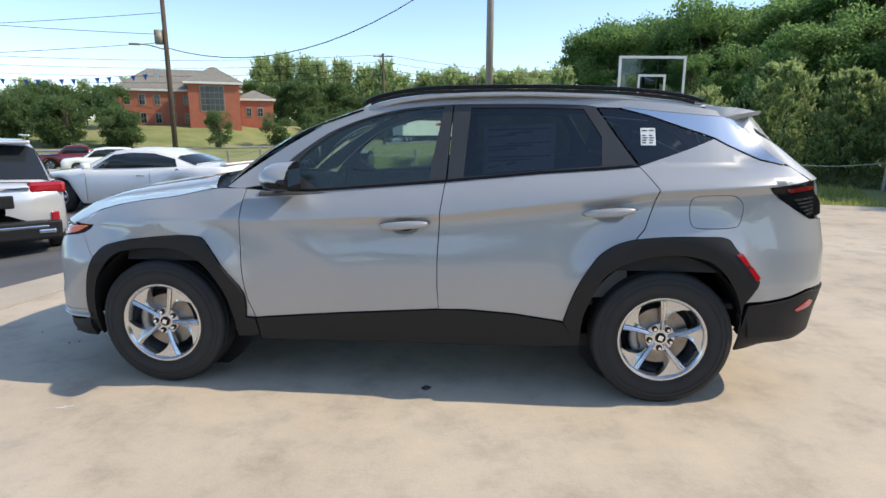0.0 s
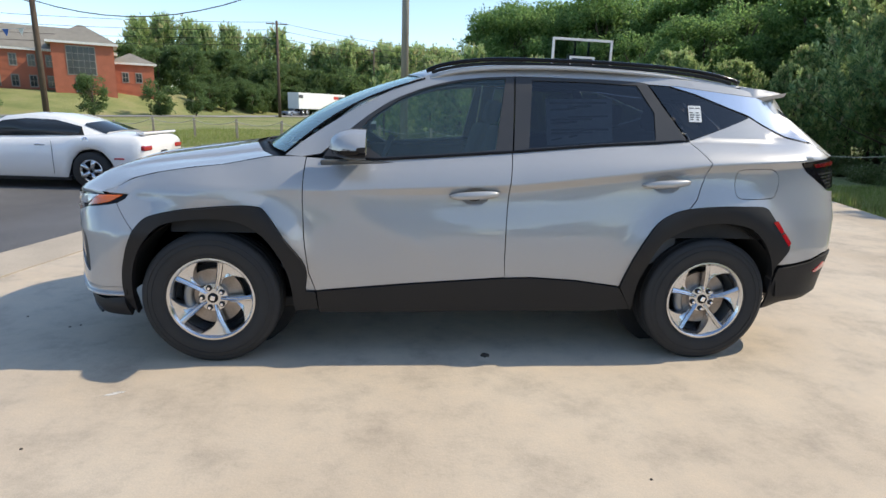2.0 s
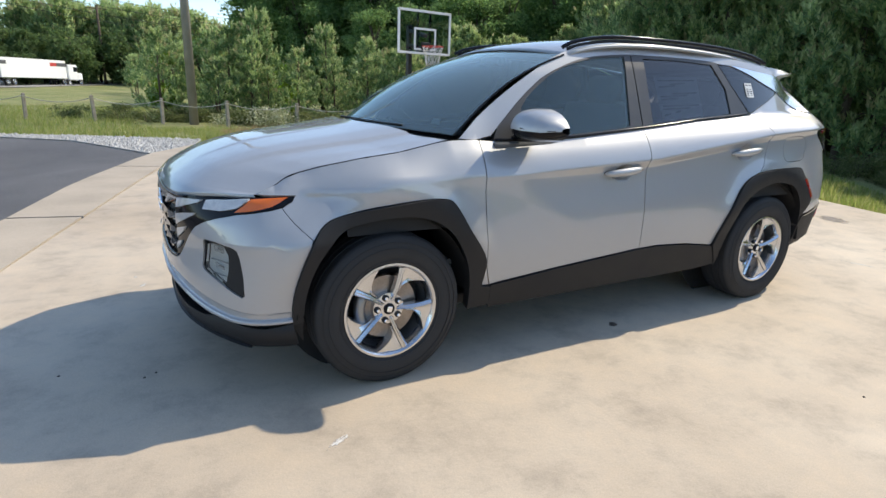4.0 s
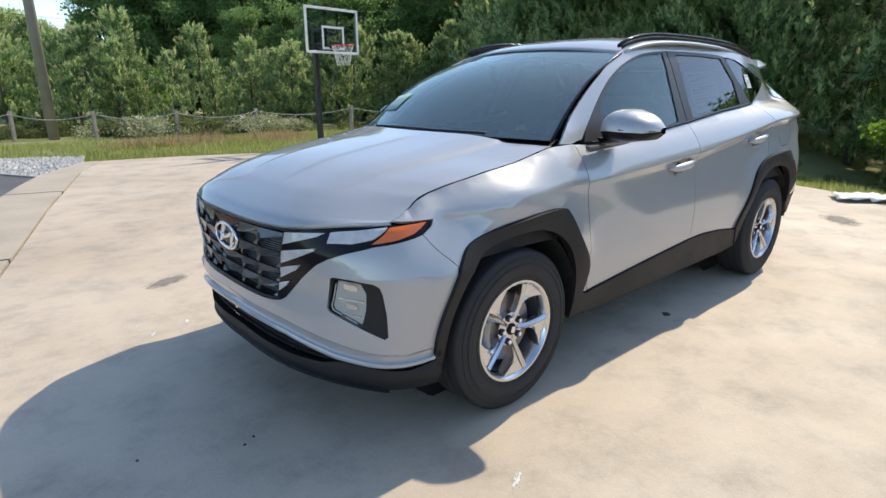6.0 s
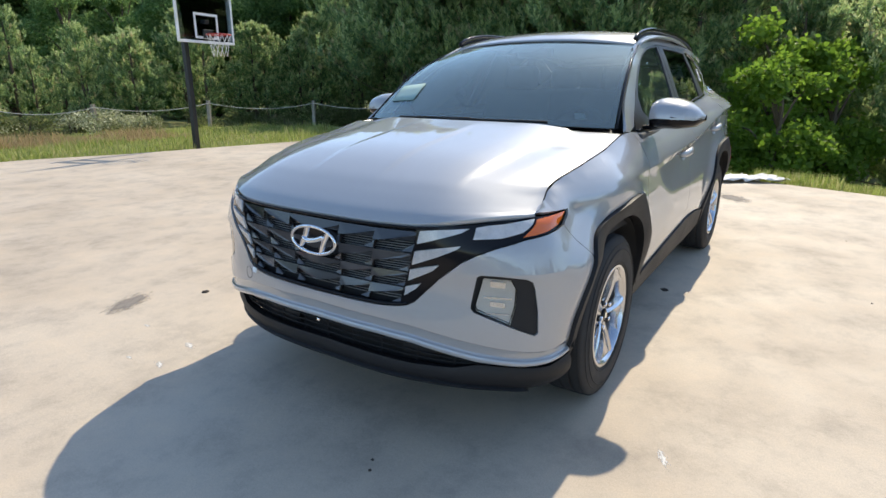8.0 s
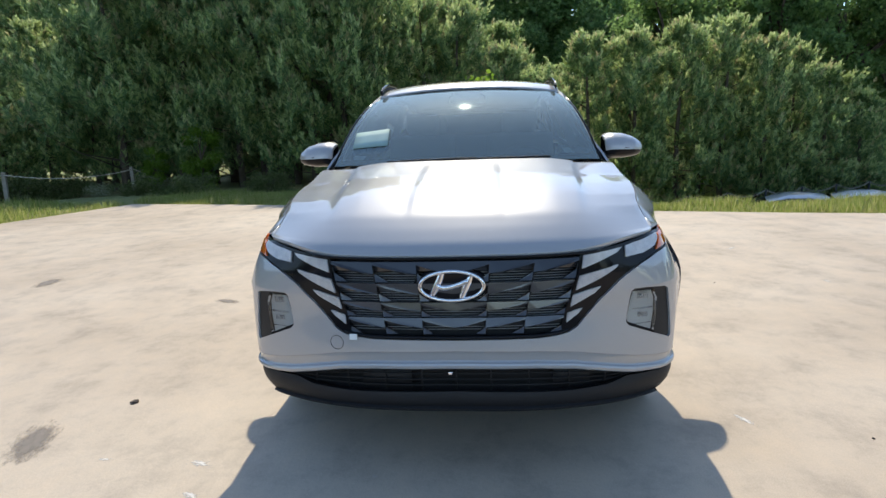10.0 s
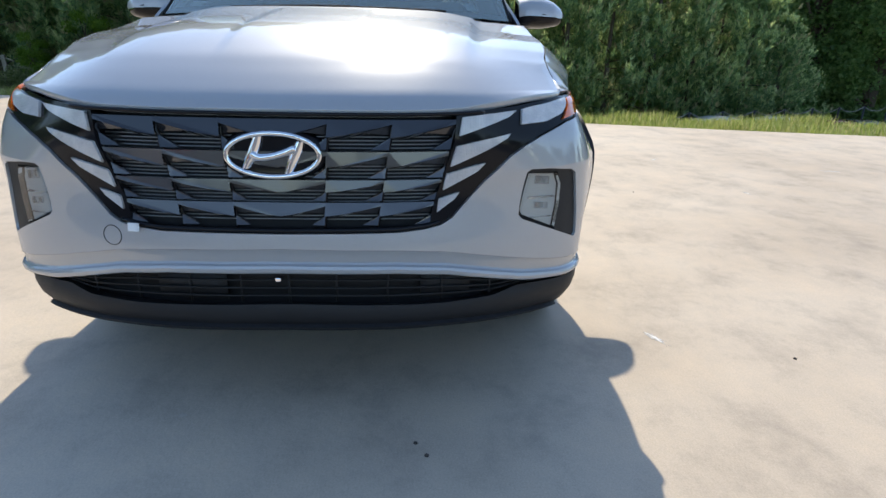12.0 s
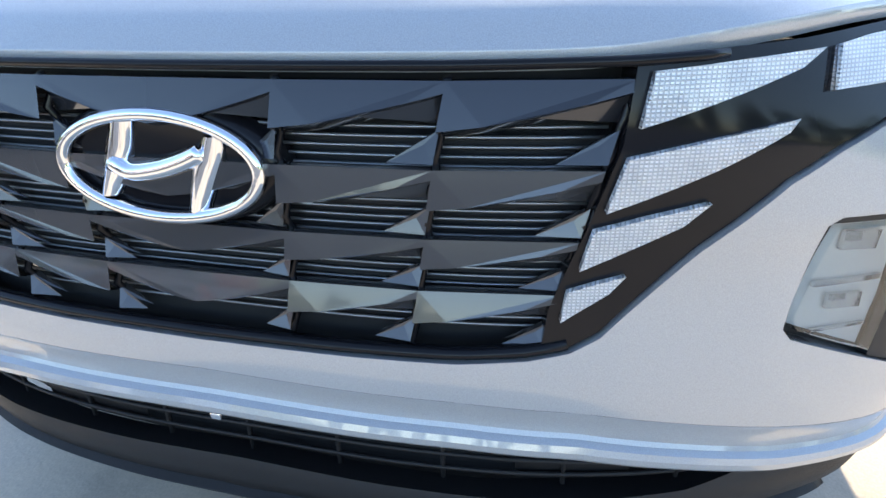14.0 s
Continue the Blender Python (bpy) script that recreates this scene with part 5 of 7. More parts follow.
def cell(y0, y1, r, sg, wide=False):
    """One grille cell between two dividers, in row r: a blade with a turned-in facet, and a fin at its foot."""
    z1, z0 = ROWS[r] - (0.012 if r == 0 else 0.0), ROWS[r + 1] + 0.004

    def at(a, b, d):
        z = z0 + (z1 - z0) * b
        y = col(y0, z) + (col(y1, z) - col(y0, z)) * a
        return face(sg * y, z, d)
    blade = [at(0, 1, 0.004), at(1, 1, 0.004), at(1, 0.86, 0.0025), at(0.78, 0.74, 0.001), at(0.5, 0.60, -0.001), at(0.25, 0.50, -0.002), at(0, 0.44, -0.003),
             at(0, 0.30, 0.022), at(0.25, 0.36, 0.022), at(0.5, 0.46, 0.022), at(0.78, 0.62, 0.022), at(1, 0.80, 0.022), at(1, 1.0, 0.016), at(0, 1.0, 0.016), at(0, 0.36, 0.004), at(0.5, 0.53, 0.006)]
    faces = [(0, 1, 2, 3, 4, 5, 6), (6, 5, 8, 7), (5, 4, 9, 8), (4, 3, 10, 9), (3, 2, 11, 10), (1, 0, 13, 12)]
    fc = [at(0.52, 0.585, 0.004), at(1, 0.85, 0.010), at(1, 0.50, 0.020), at(0.97, 0.48, 0.022)]
    fin = [at(1.0, 0.42, 0.012), at(1.0, 0.02, 0.004), at(0.70, 0.0, 0.012), at(0.92, 0.24, 0.012), at(1.0, 0.42, 0.022), at(0.70, 0.0, 0.022)]
    order = (lambda q: q) if sg > 0 else (lambda q: tuple(reversed(q)))
    faces = [order(q) for q in faces] + [order((16, 17, 18, 19))] + [order(tuple(20 + i for i in q)) for q in ((0, 3, 2), (3, 1, 2), (0, 4, 5, 3), (0, 1, 3))]
    # one gloss black in two tones: navy and grey stand in for reflections
    mesh("blade", blade + fc + fin, faces, "dark_chrome" if r else "blade_black", grille, "dark faceted blade", False)


for r in range(4):
    for sg in (-1, 1):
        cell(0.1315, 0.292, r, sg)
        cell(0.292, 0.452, r, sg)
        cell(0.0, 0.1315, r, sg)
for yd in (-0.452, -0.292, -0.1315, 0.1315, 0.292, 0.452):
    v, f = tube([face(col(yd, z), z, 0.010 + 0.012 * (1 if k % 2 else 0)) for k, z in enumerate(np.linspace(ROWS[0] - 0.01, ROWS[-1], 17))], 0.0045, 6)
    mesh("divider", v, f, "gloss_black", grille, "black divider")
for z in np.linspace(0.595, 0.838, 27):
    v, f = tube([face(y, z, 0.030) for y in np.linspace(-0.43, 0.43, 17)], 0.0018, 4)
    mesh("slat", v, f, "alloy_dark", grille)
pts = [face(y, hood_front(y)[1] - 0.010, 0.0) for y in np.linspace(-0.52, 0.52, 61)]
v, f = tube(pts, 0.005, 6)
mesh("grille_top_trim", v, f, "gloss_black", grille, "black trim under the hood edge")
pts = [face(y, lin(abs(y), (0, 0.571), (0.30, 0.574), (0.374, 0.581), (0.42, 0.592)), 0.006) for y in np.linspace(-0.41, 0.41, 41)]
v, f = tube(pts, 0.010, 6, flat=0.7)
mesh("grille_base_trim", v, f, "gloss_black", grille, "black trim under the blades")

# oval emblem
EX, EY, EZ = -2.238, 0.004, 0.767
em = mesh("emblem", *(lambda pr: ([(EX + 0.002 + a * 1.0, EY + r * math.cos(t), EZ + 0.50 * r * math.sin(t)) for r, a in pr for t in np.linspace(0, 2 * math.pi, 48, endpoint=False)],
          [(i * 48 + (k + 1) % 48, i * 48 + k, (i + 1) * 48 + k, (i + 1) * 48 + (k + 1) % 48) for i in range(len(pr) - 1) for k in range(48)]))([(0.0, 0.006), (0.108, 0.006), (0.122, 0.004), (0.132, 0.012), (0.138, 0.030)]), "gloss_black", car, "chrome oval emblem on a gloss black plate")
oval = [(EX, EY + 0.1135 * math.cos(t), EZ + 0.0535 * math.sin(t)) for t in np.linspace(0, 2 * math.pi, 65)]
v, f = tube(oval, 0.0072, 10, False)
mesh("oval_ring", v, f, "chrome", em, "chrome ring")


def chrome_bar(points):
    """A bright raised stroke: a list of (across, up, half width)."""
    v, f = [], []
    for i, (h, z, w) in enumerate(points):
        y = EY - h
        for dy, dx in ((-w * 1.0, 0.008), (-w * 0.75, 0.0), (0, -0.005), (w * 0.75, 0.0), (w * 1.0, 0.008)):
            v.append((EX + dx, y - dy, EZ + z))
    n5 = 5
    for i in range(len(points) - 1):
        for j in range(4):
            a = i * n5 + j
            f.append((a, a + 1, a + n5 + 1, a + n5))
    return v, f


for pts in ([(-0.034, 0.046, 0.013), (-0.044, 0.02, 0.016), (-0.056, -0.01, 0.018), (-0.070, -0.034, 0.012)], [(0.068, 0.034, 0.011), (0.057, 0.01, 0.018), (0.045, -0.02, 0.016), (0.034, -0.047, 0.012)]):
    v, f = chrome_bar(pts)
    mesh("slanted_bar", v, f, "chrome", em)
v, f = tube([(EX - 0.001, EY - h, EZ + z) for h, z in curve([(-0.052, 0.004), (-0.032, -0.006), (0.0, -0.002), (0.03, 0.007), (0.055, 0.018)], 4)], 0.0085, 8, flat=1.2)
mesh("cross_bar", v, f, "chrome", em)

# small things on the bumper
tag_bm = bmesh.new()
box(tag_bm, (0.004, 0.03, 0.022), pose(-2.232, 0.372, 0.577, 0, 10, -8), 0.001, 1)
tagged(part("paper_tag", tag_bm, "paper"), "small white paper tag stuck on the grille edge", "tag")
v, f = tube([ring(S_Y(abs(0.443 + 0.026 * math.cos(t))), 0.547 + 0.026 * math.sin(t)) for t in np.linspace(0, 2 * math.pi, 33)], 0.0012, 5, False)
mesh("tow_cover_seam", [(x, -y, z) for x, y, z in v], [tuple(reversed(q)) for q in f], "dark", bumper, "round tow-eye cover seam")

# stickers on the glass
st = sheet("glass_sticker", X([(1.249, 1.447), (1.249, 1.357), (1.326, 1.357), (1.326, 1.447)]), ring, 0.02, "paper", None, rim=0.0005, lift=0.003)
tagged(st, "white printed sticker on the dark quarter window", "sticker")
for i in range(6):
    z = 1.436 - 0.0125 * i
    for a, b in ((1.256, 1.284), (1.292, 1.318)):
        if (i * 3 + int(a * 10)) % 5:
            sheet("print_bar", X([(a, z), (a, z - 0.006), (b - 0.004 * (i % 3), z - 0.006), (b - 0.004 * (i % 3), z)]), ring, 0.02, "ink", st, rim=0, lift=0.0042)
ws = sheet("window_sheet", X([(0.425, 1.465), (0.425, 1.215), (0.80, 1.245), (0.812, 1.475)]), ring, 0.04, "paper", None, rim=0.0005, lift=-0.016)
tagged(ws, "large printed price sheet inside the dark rear window", "paper sheet")
for i in range(12):
    z = 1.445 - 0.018 * i
    if i not in (3, 7):
        sheet("print_bar", X([(0.45 + 0.1 * (i % 3 == 1), z), (0.45 + 0.1 * (i % 3 == 1), z - 0.008), (0.78 - 0.09 * (i % 4), z + 0.004), (0.78 - 0.09 * (i % 4), z + 0.012)]), ring, 0.05, "ink", ws, rim=0, lift=-0.0145)


def screen_paper(name, quad, mat, label, side=1):
    rows = [[tuple(Vector(screen(*(np.array(quad[0]) * (1 - a) * (1 - b) + np.array(quad[1]) * a * (1 - b) + np.array(quad[2]) * a * b + np.array(quad[3]) * (1 - a) * b))) + Vector((0.005, 0, -0.009)) * side) for a in np.linspace(0, 1, 4)] for b in np.linspace(0, 1, 4)]
    ob = grid_sheet(name, rows, mat, None, "", 0.0006)
    return tagged(ob, label, "paper sheet")


screen_paper("screen_paper", [(0.63, 0.35), (0.93, 0.33), (0.90, 0.16), (0.60, 0.17)], "pale_paper", "pale green paper sheet stuck on the windscreen", -0.6)
screen_paper("folded_note", [(0.76, 0.10), (0.86, 0.11), (0.86, 0.07), (0.78, 0.065)], "paper", "small white note on the dashboard edge")
screen_paper("folded_note", [(-0.80, 0.125), (-0.74, 0.125), (-0.76, 0.075), (-0.83, 0.08)], "paper", "small white note on the dashboard edge")

# ---- the cabin ----
rows = [[(x, y, z - 0.02 * (abs(y) / 0.7) ** 2) for y in np.linspace(-0.70, 0.70, 21)] for x, z in ((-1.12, 1.10), (-0.95, 1.125), (-0.70, 1.115), (-0.62, 1.08), (-0.60, 0.95), (-0.66, 0.75))]
grid_sheet("dashboard", rows, "interior", car, "charcoal dashboard", 0.01)
v, f = tube([(-0.50 + 0.07 * math.sin(t), -0.37 + 0.185 * math.cos(t), 1.035 + 0.175 * math.sin(t)) for t in np.linspace(0, 2 * math.pi, 33)], 0.015, 8, False)
steer = mesh("steering_wheel", v, f, "interior", car, "black steering wheel")
bm = bmesh.new()
box(bm, (0.06, 0.15, 0.10), pose(-0.53, -0.37, 1.03, 0, 20, 0), 0.02)
box(bm, (0.02, 0.34, 0.03), pose(-0.51, -0.37, 1.035, 0, 20, 0), 0.008)
part("steering_hub", bm, "interior", steer)


def seat(x, y, wide):
    bm = bmesh.new()
    box(bm, (0.50, wide, 0.16), pose(x, y, 0.72), 0.05, 3)
    base = part("seat_cushion", bm, "interior", car, "charcoal cloth seat", True, 50)
    bm = bmesh.new()
    box(bm, (0.14, wide, 0.60), pose(x + 0.30, y, 1.00, 0, 16, 0), 0.05, 3)
    part("seat_backrest", bm, "interior", base, "", True, 50)
    for dy in ((0,) if wide < 0.8 else (-0.38, 0.38)):
        bm = bmesh.new()
        box(bm, (0.10, 0.26, 0.17), pose(x + 0.42, y + dy, 1.375, 0, 14, 0), 0.045, 3)
        part("headrest", bm, "interior", base, "", True, 50)


seat(-0.12, -0.37, 0.5)
seat(-0.12, 0.37, 0.5)
seat(0.78, 0.0, 1.25)
bm = bmesh.new()
box(bm, (2.9, 1.45, 0.03), pose(0.35, 0, 0.50), 0.005)
part("cabin_floor", bm, "interior", car)
rows = [[(x, y, float(np.interp((x + 0.3) / 2.0, _rc[:, 0], _rc[:, 1])) - 0.04 - 0.035 * abs(y / 0.58) ** 2.4) for y in np.linspace(-0.57, 0.57, 15)] for x in np.linspace(-0.22, 1.66, 12)]
grid_sheet("headlining", rows, "grey_trim", car, "light grey headlining", 0.006)
bm = bmesh.new()
box(bm, (0.05, 0.24, 0.06), pose(-0.30, 0.0, 1.515, 0, -10, 0), 0.02, 3)
part("rear_view_mirror", bm, "gloss_black", car, "", True, 50)
for sg in (-1, 1):
    bm = bmesh.new()
    box(bm, (2.0, 0.04, 0.55), pose(0.2, sg * 0.80, 0.83), 0.01)
    part("door_lining", bm, "interior", car)


# glazing faces outwards
for ob in list(scene.objects):
    if ob.type == "MESH" and ob.data.materials and ob.data.materials[0] in (M["glass"], M["screen_glass"], M["privacy"], M["clear"]):
        away = sum((p.normal.dot(p.center - Vector((p.center.x * 0.6 + 0.1, 0.0, 0.8))) * p.area for p in ob.data.polygons), 0.0)
        if away < 0:
            ob.data.flip_normals()

# ---- plants ----
rng = np.random.default_rng(7)


def leaves(points, size, slim, droop=0.0, out=None, up=0.35):
    """Flat leaves at the points: verts and faces. out: a direction for each, that the leaf's length follows."""
    n = len(points)
    d = rng.normal(size=(n, 3)) if out is None else out + rng.normal(size=(n, 3)) * 0.55
    d[:, 2] += up - droop
    d /= np.linalg.norm(d, axis=1, keepdims=True)
    s = np.cross(d, rng.normal(size=(n, 3)))
    s /= np.maximum(np.linalg.norm(s, axis=1, keepdims=True), 1e-6)
    l = size * rng.uniform(0.6, 1.3, (n, 1))
    w = l * slim
    p = points
    v = np.stack([p - s * w * 0.3, p + d * l * 0.55 - s * w, p + d * l, p + d * l * 0.5 + s * w], 1).reshape(-1, 3)
    f = np.arange(n * 4).reshape(-1, 4)
    return v, f


def plant(name, label, category, trunk, crown, mats, kind=""):
    """A tree or bush: an Empty at its foot with a trunk and a crown."""
    ob = thing(name, label, category, kind=kind)
    if trunk:
        mesh("trunk", trunk[0], trunk[1], "bark", ob)
    me = bpy.data.meshes.new("crown")
    v, f = crown[:2]
    me.vertices.add(len(v)), me.loops.add(len(f) * 4), me.polygons.add(len(f))
    me.vertices.foreach_set("co", v.astype(np.float32).ravel())
    me.loops.foreach_set("vertex_index", f.astype(np.int32).ravel())
    me.polygons.foreach_set("loop_start", np.arange(0, len(f) * 4, 4, dtype=np.int32))
    me.update()
    for k in mats if isinstance(mats, tuple) else (mats,):
        me.materials.append(M[k])
    if len(crown) > 2:
        me.polygons.foreach_set("material_index", crown[2].astype(np.int32))
    c = new("crown", me)
    c.parent = ob
    return ob


def pine(h, wide, count, size=0.17, bare=0.05, shoots=8, slim=0.13, lean=0.75):
    """A young pine: straight stem, whorls of rising branches that carry upright shoots, each with a brush of needles, paler at its tip."""
    pieces = [tube([(0, 0, -0.6), (0.02 * h, 0, h * 0.5), (0.0, 0.01 * h, h)], [0.028 * h ** 0.8, 0.018 * h ** 0.8, 0.01], 7)]
    pts, out, tone = [], [], []
    nb = int(12 + h * 6)
    m = max(4, int(count / nb / shoots))
    for i in range(nb):
        t = bare + (1 - bare) * (i / nb) ** 0.9
        z = h * t
        r = wide * (1 - t ** 1.7) ** lean * rng.uniform(0.45, 1.2) + 0.10
        a = i * 2.4 + rng.uniform(-0.5, 0.5)
        tip = np.array((r * math.cos(a), r * math.sin(a), min(h * 0.97, z + r * rng.uniform(0.15, 0.7))))
        base = np.array((0, 0, z))
        if i % 2 == 0:
            pieces.append(tube([base, base * 0.5 + tip * 0.5 + (0, 0, -0.06 * r), tip], [0.012 + 0.006 * r, 0.010, 0.004], 4))
        d = (tip - base) / max(0.1, np.linalg.norm(tip - base))
        for q in range(shoots):
            k = rng.uniform(0.25, 1.0) ** 0.55
            p0 = base + (tip - base) * k + rng.normal(size=3) * (0.04 + 0.07 * r)
            sd = d * 0.40 + np.array((0, 0, 0.95)) + rng.normal(size=3) * 0.26
            sd /= np.linalg.norm(sd)
            ln = size * rng.uniform(1.4, 3.4)
            u = rng.uniform(0, 1, (m, 1))
            pts.append(p0 + sd * ln * u)
            w = rng.normal(size=(m, 3))
            w -= (w @ sd)[:, None] * sd
            w /= np.maximum(np.linalg.norm(w, axis=1, keepdims=True), 1e-6)
            out.append(w * (1.0 - 0.6 * u) + sd * (0.7 + 0.9 * u))
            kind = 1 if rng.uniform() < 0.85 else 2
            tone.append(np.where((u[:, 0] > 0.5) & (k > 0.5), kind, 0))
    p, o = np.concatenate(pts), np.concatenate(out)
    v, f = leaves(p, size, slim, out=o * 1.6, up=0.12)
    return joined(*pieces), (v, f, np.concatenate(tone))


def broad(h, wide, count, size, low=0.2, lumps=26, clump=1.0):
    """A broadleaved tree: forking limbs, and leaf clumps of different size with gaps between."""
    pieces = [tube([(0, 0, -0.6), (0.03 * h, 0.02 * h, h * 0.3), (0.0, 0.03 * h, h * 0.62), (0.02 * h, 0, h * 0.85)], [0.03 * h ** 0.9, 0.022 * h ** 0.9, 0.012 * h ** 0.9, 0.02], 8)]
    pts = []
    for i in range(lumps):
        t = rng.uniform(low, 1.0)
        prof = math.sin(math.pi * min(1, (t - low * 0.6) / (1.08 - low * 0.6))) ** 0.6
        a, r = rng.uniform(0, 6.283), wide * prof * rng.uniform(0.35, 0.9)
        c = np.array((r * math.cos(a), r * math.sin(a), h * t * 0.93))
        if i % 2 == 0:
            s = np.array((0.01 * h, 0.02 * h, c[2] * 0.62))
            pieces.append(tube([s, (s + c) / 2 + (0, 0, 0.05 * h), c], [0.010 * h, 0.006 * h, 0.01], 5))
        rad = wide * rng.uniform(0.20, 0.46) * clump
        m = int(count / lumps)
        q = rng.normal(size=(m, 3))
        q /= np.linalg.norm(q, axis=1, keepdims=True)
        q *= rad * rng.uniform(0.45, 1.12, (m, 1)) * (1 + 0.25 * np.sin(q[:, :1] * 5 + i) * np.cos(q[:, 1:2] * 4))
        q[:, 2] *= 0.72
        pts.append(c + q)
    return joined(*pieces), leaves(np.concatenate(pts), size, 0.36, 0.25)


def bush(h, wide, count, size, mat):
    pts = []
    for i in range(9):
        c = np.array((rng.normal() * wide * 0.45, rng.normal() * wide * 0.45, h * rng.uniform(0.15, 0.75)))
        q = rng.normal(size=(count // 9, 3))
        q /= np.linalg.norm(q, axis=1, keepdims=True)
        pts.append(c + q * rng.uniform(0.3, 1.1, (count // 9, 1)) * (wide * 0.42, wide * 0.42, h * 0.3))
    p = np.concatenate(pts)
    p[:, 2] = np.maximum(p[:, 2], 0.02)
    stems = [tube([(0, 0, -0.3), (rng.normal() * wide * 0.2, rng.normal() * wide * 0.2, h * 0.6)], [0.02, 0.006], 5) for _ in range(6)]
    return joined(*stems), leaves(p, size, 0.4)


def scatter(makers, places, near=0.75, far=1.25):
    for i, (x, y, s) in enumerate(places):
        ob = makers[i % len(makers)]
        k = s * rng.uniform(near, far)
        m = pose(x, y, hill(x, y) - 0.05, 0, 0, rng.uniform(0, 360)) @ Matrix.Diagonal((k * rng.uniform(0.9, 1.1), k * rng.uniform(0.9, 1.1), k, 1))
        if ob.get("used"):
            copy_thing(ob, m @ Matrix.Diagonal((1 / ob.scale.x, 1 / ob.scale.y, 1 / ob.scale.z, 1)))
        else:
            ob["used"] = 1
            ob.matrix_basis = m


def belt_of(a, b, n, spread, size):
    """Places in a belt from a to b."""
    t = (np.arange(n) + rng.uniform(-0.35, 0.35, n)) / n
    return [(a[0] + (b[0] - a[0]) * q + rng.normal() * spread, a[1] + (b[1] - a[1]) * q + rng.normal() * spread, size) for q in t]


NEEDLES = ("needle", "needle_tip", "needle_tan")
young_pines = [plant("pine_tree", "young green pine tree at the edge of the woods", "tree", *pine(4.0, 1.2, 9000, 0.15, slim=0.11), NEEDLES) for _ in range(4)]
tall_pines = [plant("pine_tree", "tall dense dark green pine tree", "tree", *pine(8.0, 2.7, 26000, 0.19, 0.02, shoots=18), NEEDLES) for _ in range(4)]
woods = [plant("broadleaf_tree", "tall green broadleaf tree in full leaf", "tree", *broad(12.0, 3.6, 25000, 0.215, 0.08, 70, 0.8), "leaf") for _ in range(4)]
bright = [plant("broadleaf_tree", "young bright green broadleaf tree", "tree", *broad(4.2, 1.3, 5000, 0.15, 0.1, 18), "leaf_bright") for _ in range(2)]
far_trees = [plant("broadleaf_tree", "distant rounded green broadleaf tree", "tree", *broad(8.0, 3.4, 5200, 0.34, 0.12, 26), "leaf_far") for _ in range(3)]
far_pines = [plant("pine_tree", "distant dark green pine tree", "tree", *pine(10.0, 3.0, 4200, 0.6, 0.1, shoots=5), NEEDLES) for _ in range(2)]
shrubs = [plant("shrub", "tangled grey-green shrub by the rope fence", "shrub", *bush(1.1, 1.3, 2200, 0.09, ""), "shrub") for _ in range(3)]

scatter(young_pines, belt_of((-0.8, 25.5), (10.5, 20.5), 13, 0.7, 0.85) + belt_of((1.5, 28), (12, 24), 9, 0.9, 1.15), 0.55, 1.05)
# the wall of pines behind the pad, thinning out and falling away to the lower yard
scatter(tall_pines, belt_of((12, 21), (17, 17.2), 7, 0.7, 0.54) + belt_of((17.5, 16.5), (20, 12.5), 5, 0.7, 0.80) + belt_of((17.2, 13.5), (16.0, 3.2), 13, 0.5, 1.0) + belt_of((20, 14), (19.5, 3), 10, 0.7, 1.22) + belt_of((21, 19), (25, 16), 3, 0.8, 1.1), 0.88, 1.12)
scatter(tall_pines, [(16.5, 2.2, 0.82), (17.2, 0.9, 0.86), (16.6, -0.7, 0.73), (17.6, -2.2, 0.70), (16.2, -3.5, 0.80), (16.6, -5.2, 0.84), (17.2, -6.9, 0.88), (17.4, -8.5, 0.88), (17.6, -9.9, 0.82), (17.8, -11.1, 0.78), (18.0, -12.3, 0.70), (17.8, -13.4, 0.58),
                     (18.6, -5.5, 0.82), (18.8, -8.2, 0.80), (18.2, 1.2, 0.90), (19.4, -0.6, 0.88)], 0.97, 1.03)
rise = lambda a, b, n, spread, s0, s1: [(x, y, s0 + (s1 - s0) * i / (n - 1)) for i, (x, y, _) in enumerate(belt_of(a, b, n, spread, 1.0))]
scatter(woods, rise((6.0, 42), (26, 35), 17, 0.9, 0.86, 1.12) + rise((9.5, 50), (36, 44), 14, 1.2, 1.08, 1.3) + rise((12.5, 30), (24, 24), 9, 0.8, 0.6, 0.9), 0.83, 0.95)
scatter(woods, [(3.2, 46, 0.50), (5.0, 47, 0.60)], 0.86, 0.90)
scatter(woods, belt_of((27, 34), (31, 12), 8, 1.5, 1.1) + belt_of((30, 12), (31, 3), 5, 1.0, 0.93) + [(31, 0.8, 0.9), (30.5, -1.6, 0.86), (31.5, -3.6, 0.9), (31, -6, 0.92)]
        + belt_of((27, -10), (25, -20), 6, 1.0, 1.0) + belt_of((25, -18), (33, -36), 8, 1.5, 1.05) + belt_of((36, 13), (35, -10), 16, 0.7, 1.22) + belt_of((40, 10), (38, -40), 13, 2, 1.12) + belt_of((20, 31), (28, 26), 4, 1, 0.8), 0.82, 1.05)
scatter(bright, [(13.6, -0.4, 1.1), (16.4, -1.6, 1.0), (12.6, -1.2, 0.62), (10.8, -0.7, 0.72), (4.2, 24.5, 0.6), (-0.5, 27, 0.7), (22, -9, 1.1), (14.5, 9.5, 0.5), (15.0, 11.5, 0.4), (14.2, -1.7, 0.95)], 1.0, 1.1)
vines = [plant("shrub", "pale flowering vine tangle under the rope fence", "shrub", *bush(0.9, 1.2, 1800, 0.075, ""), "vine") for _ in range(2)]
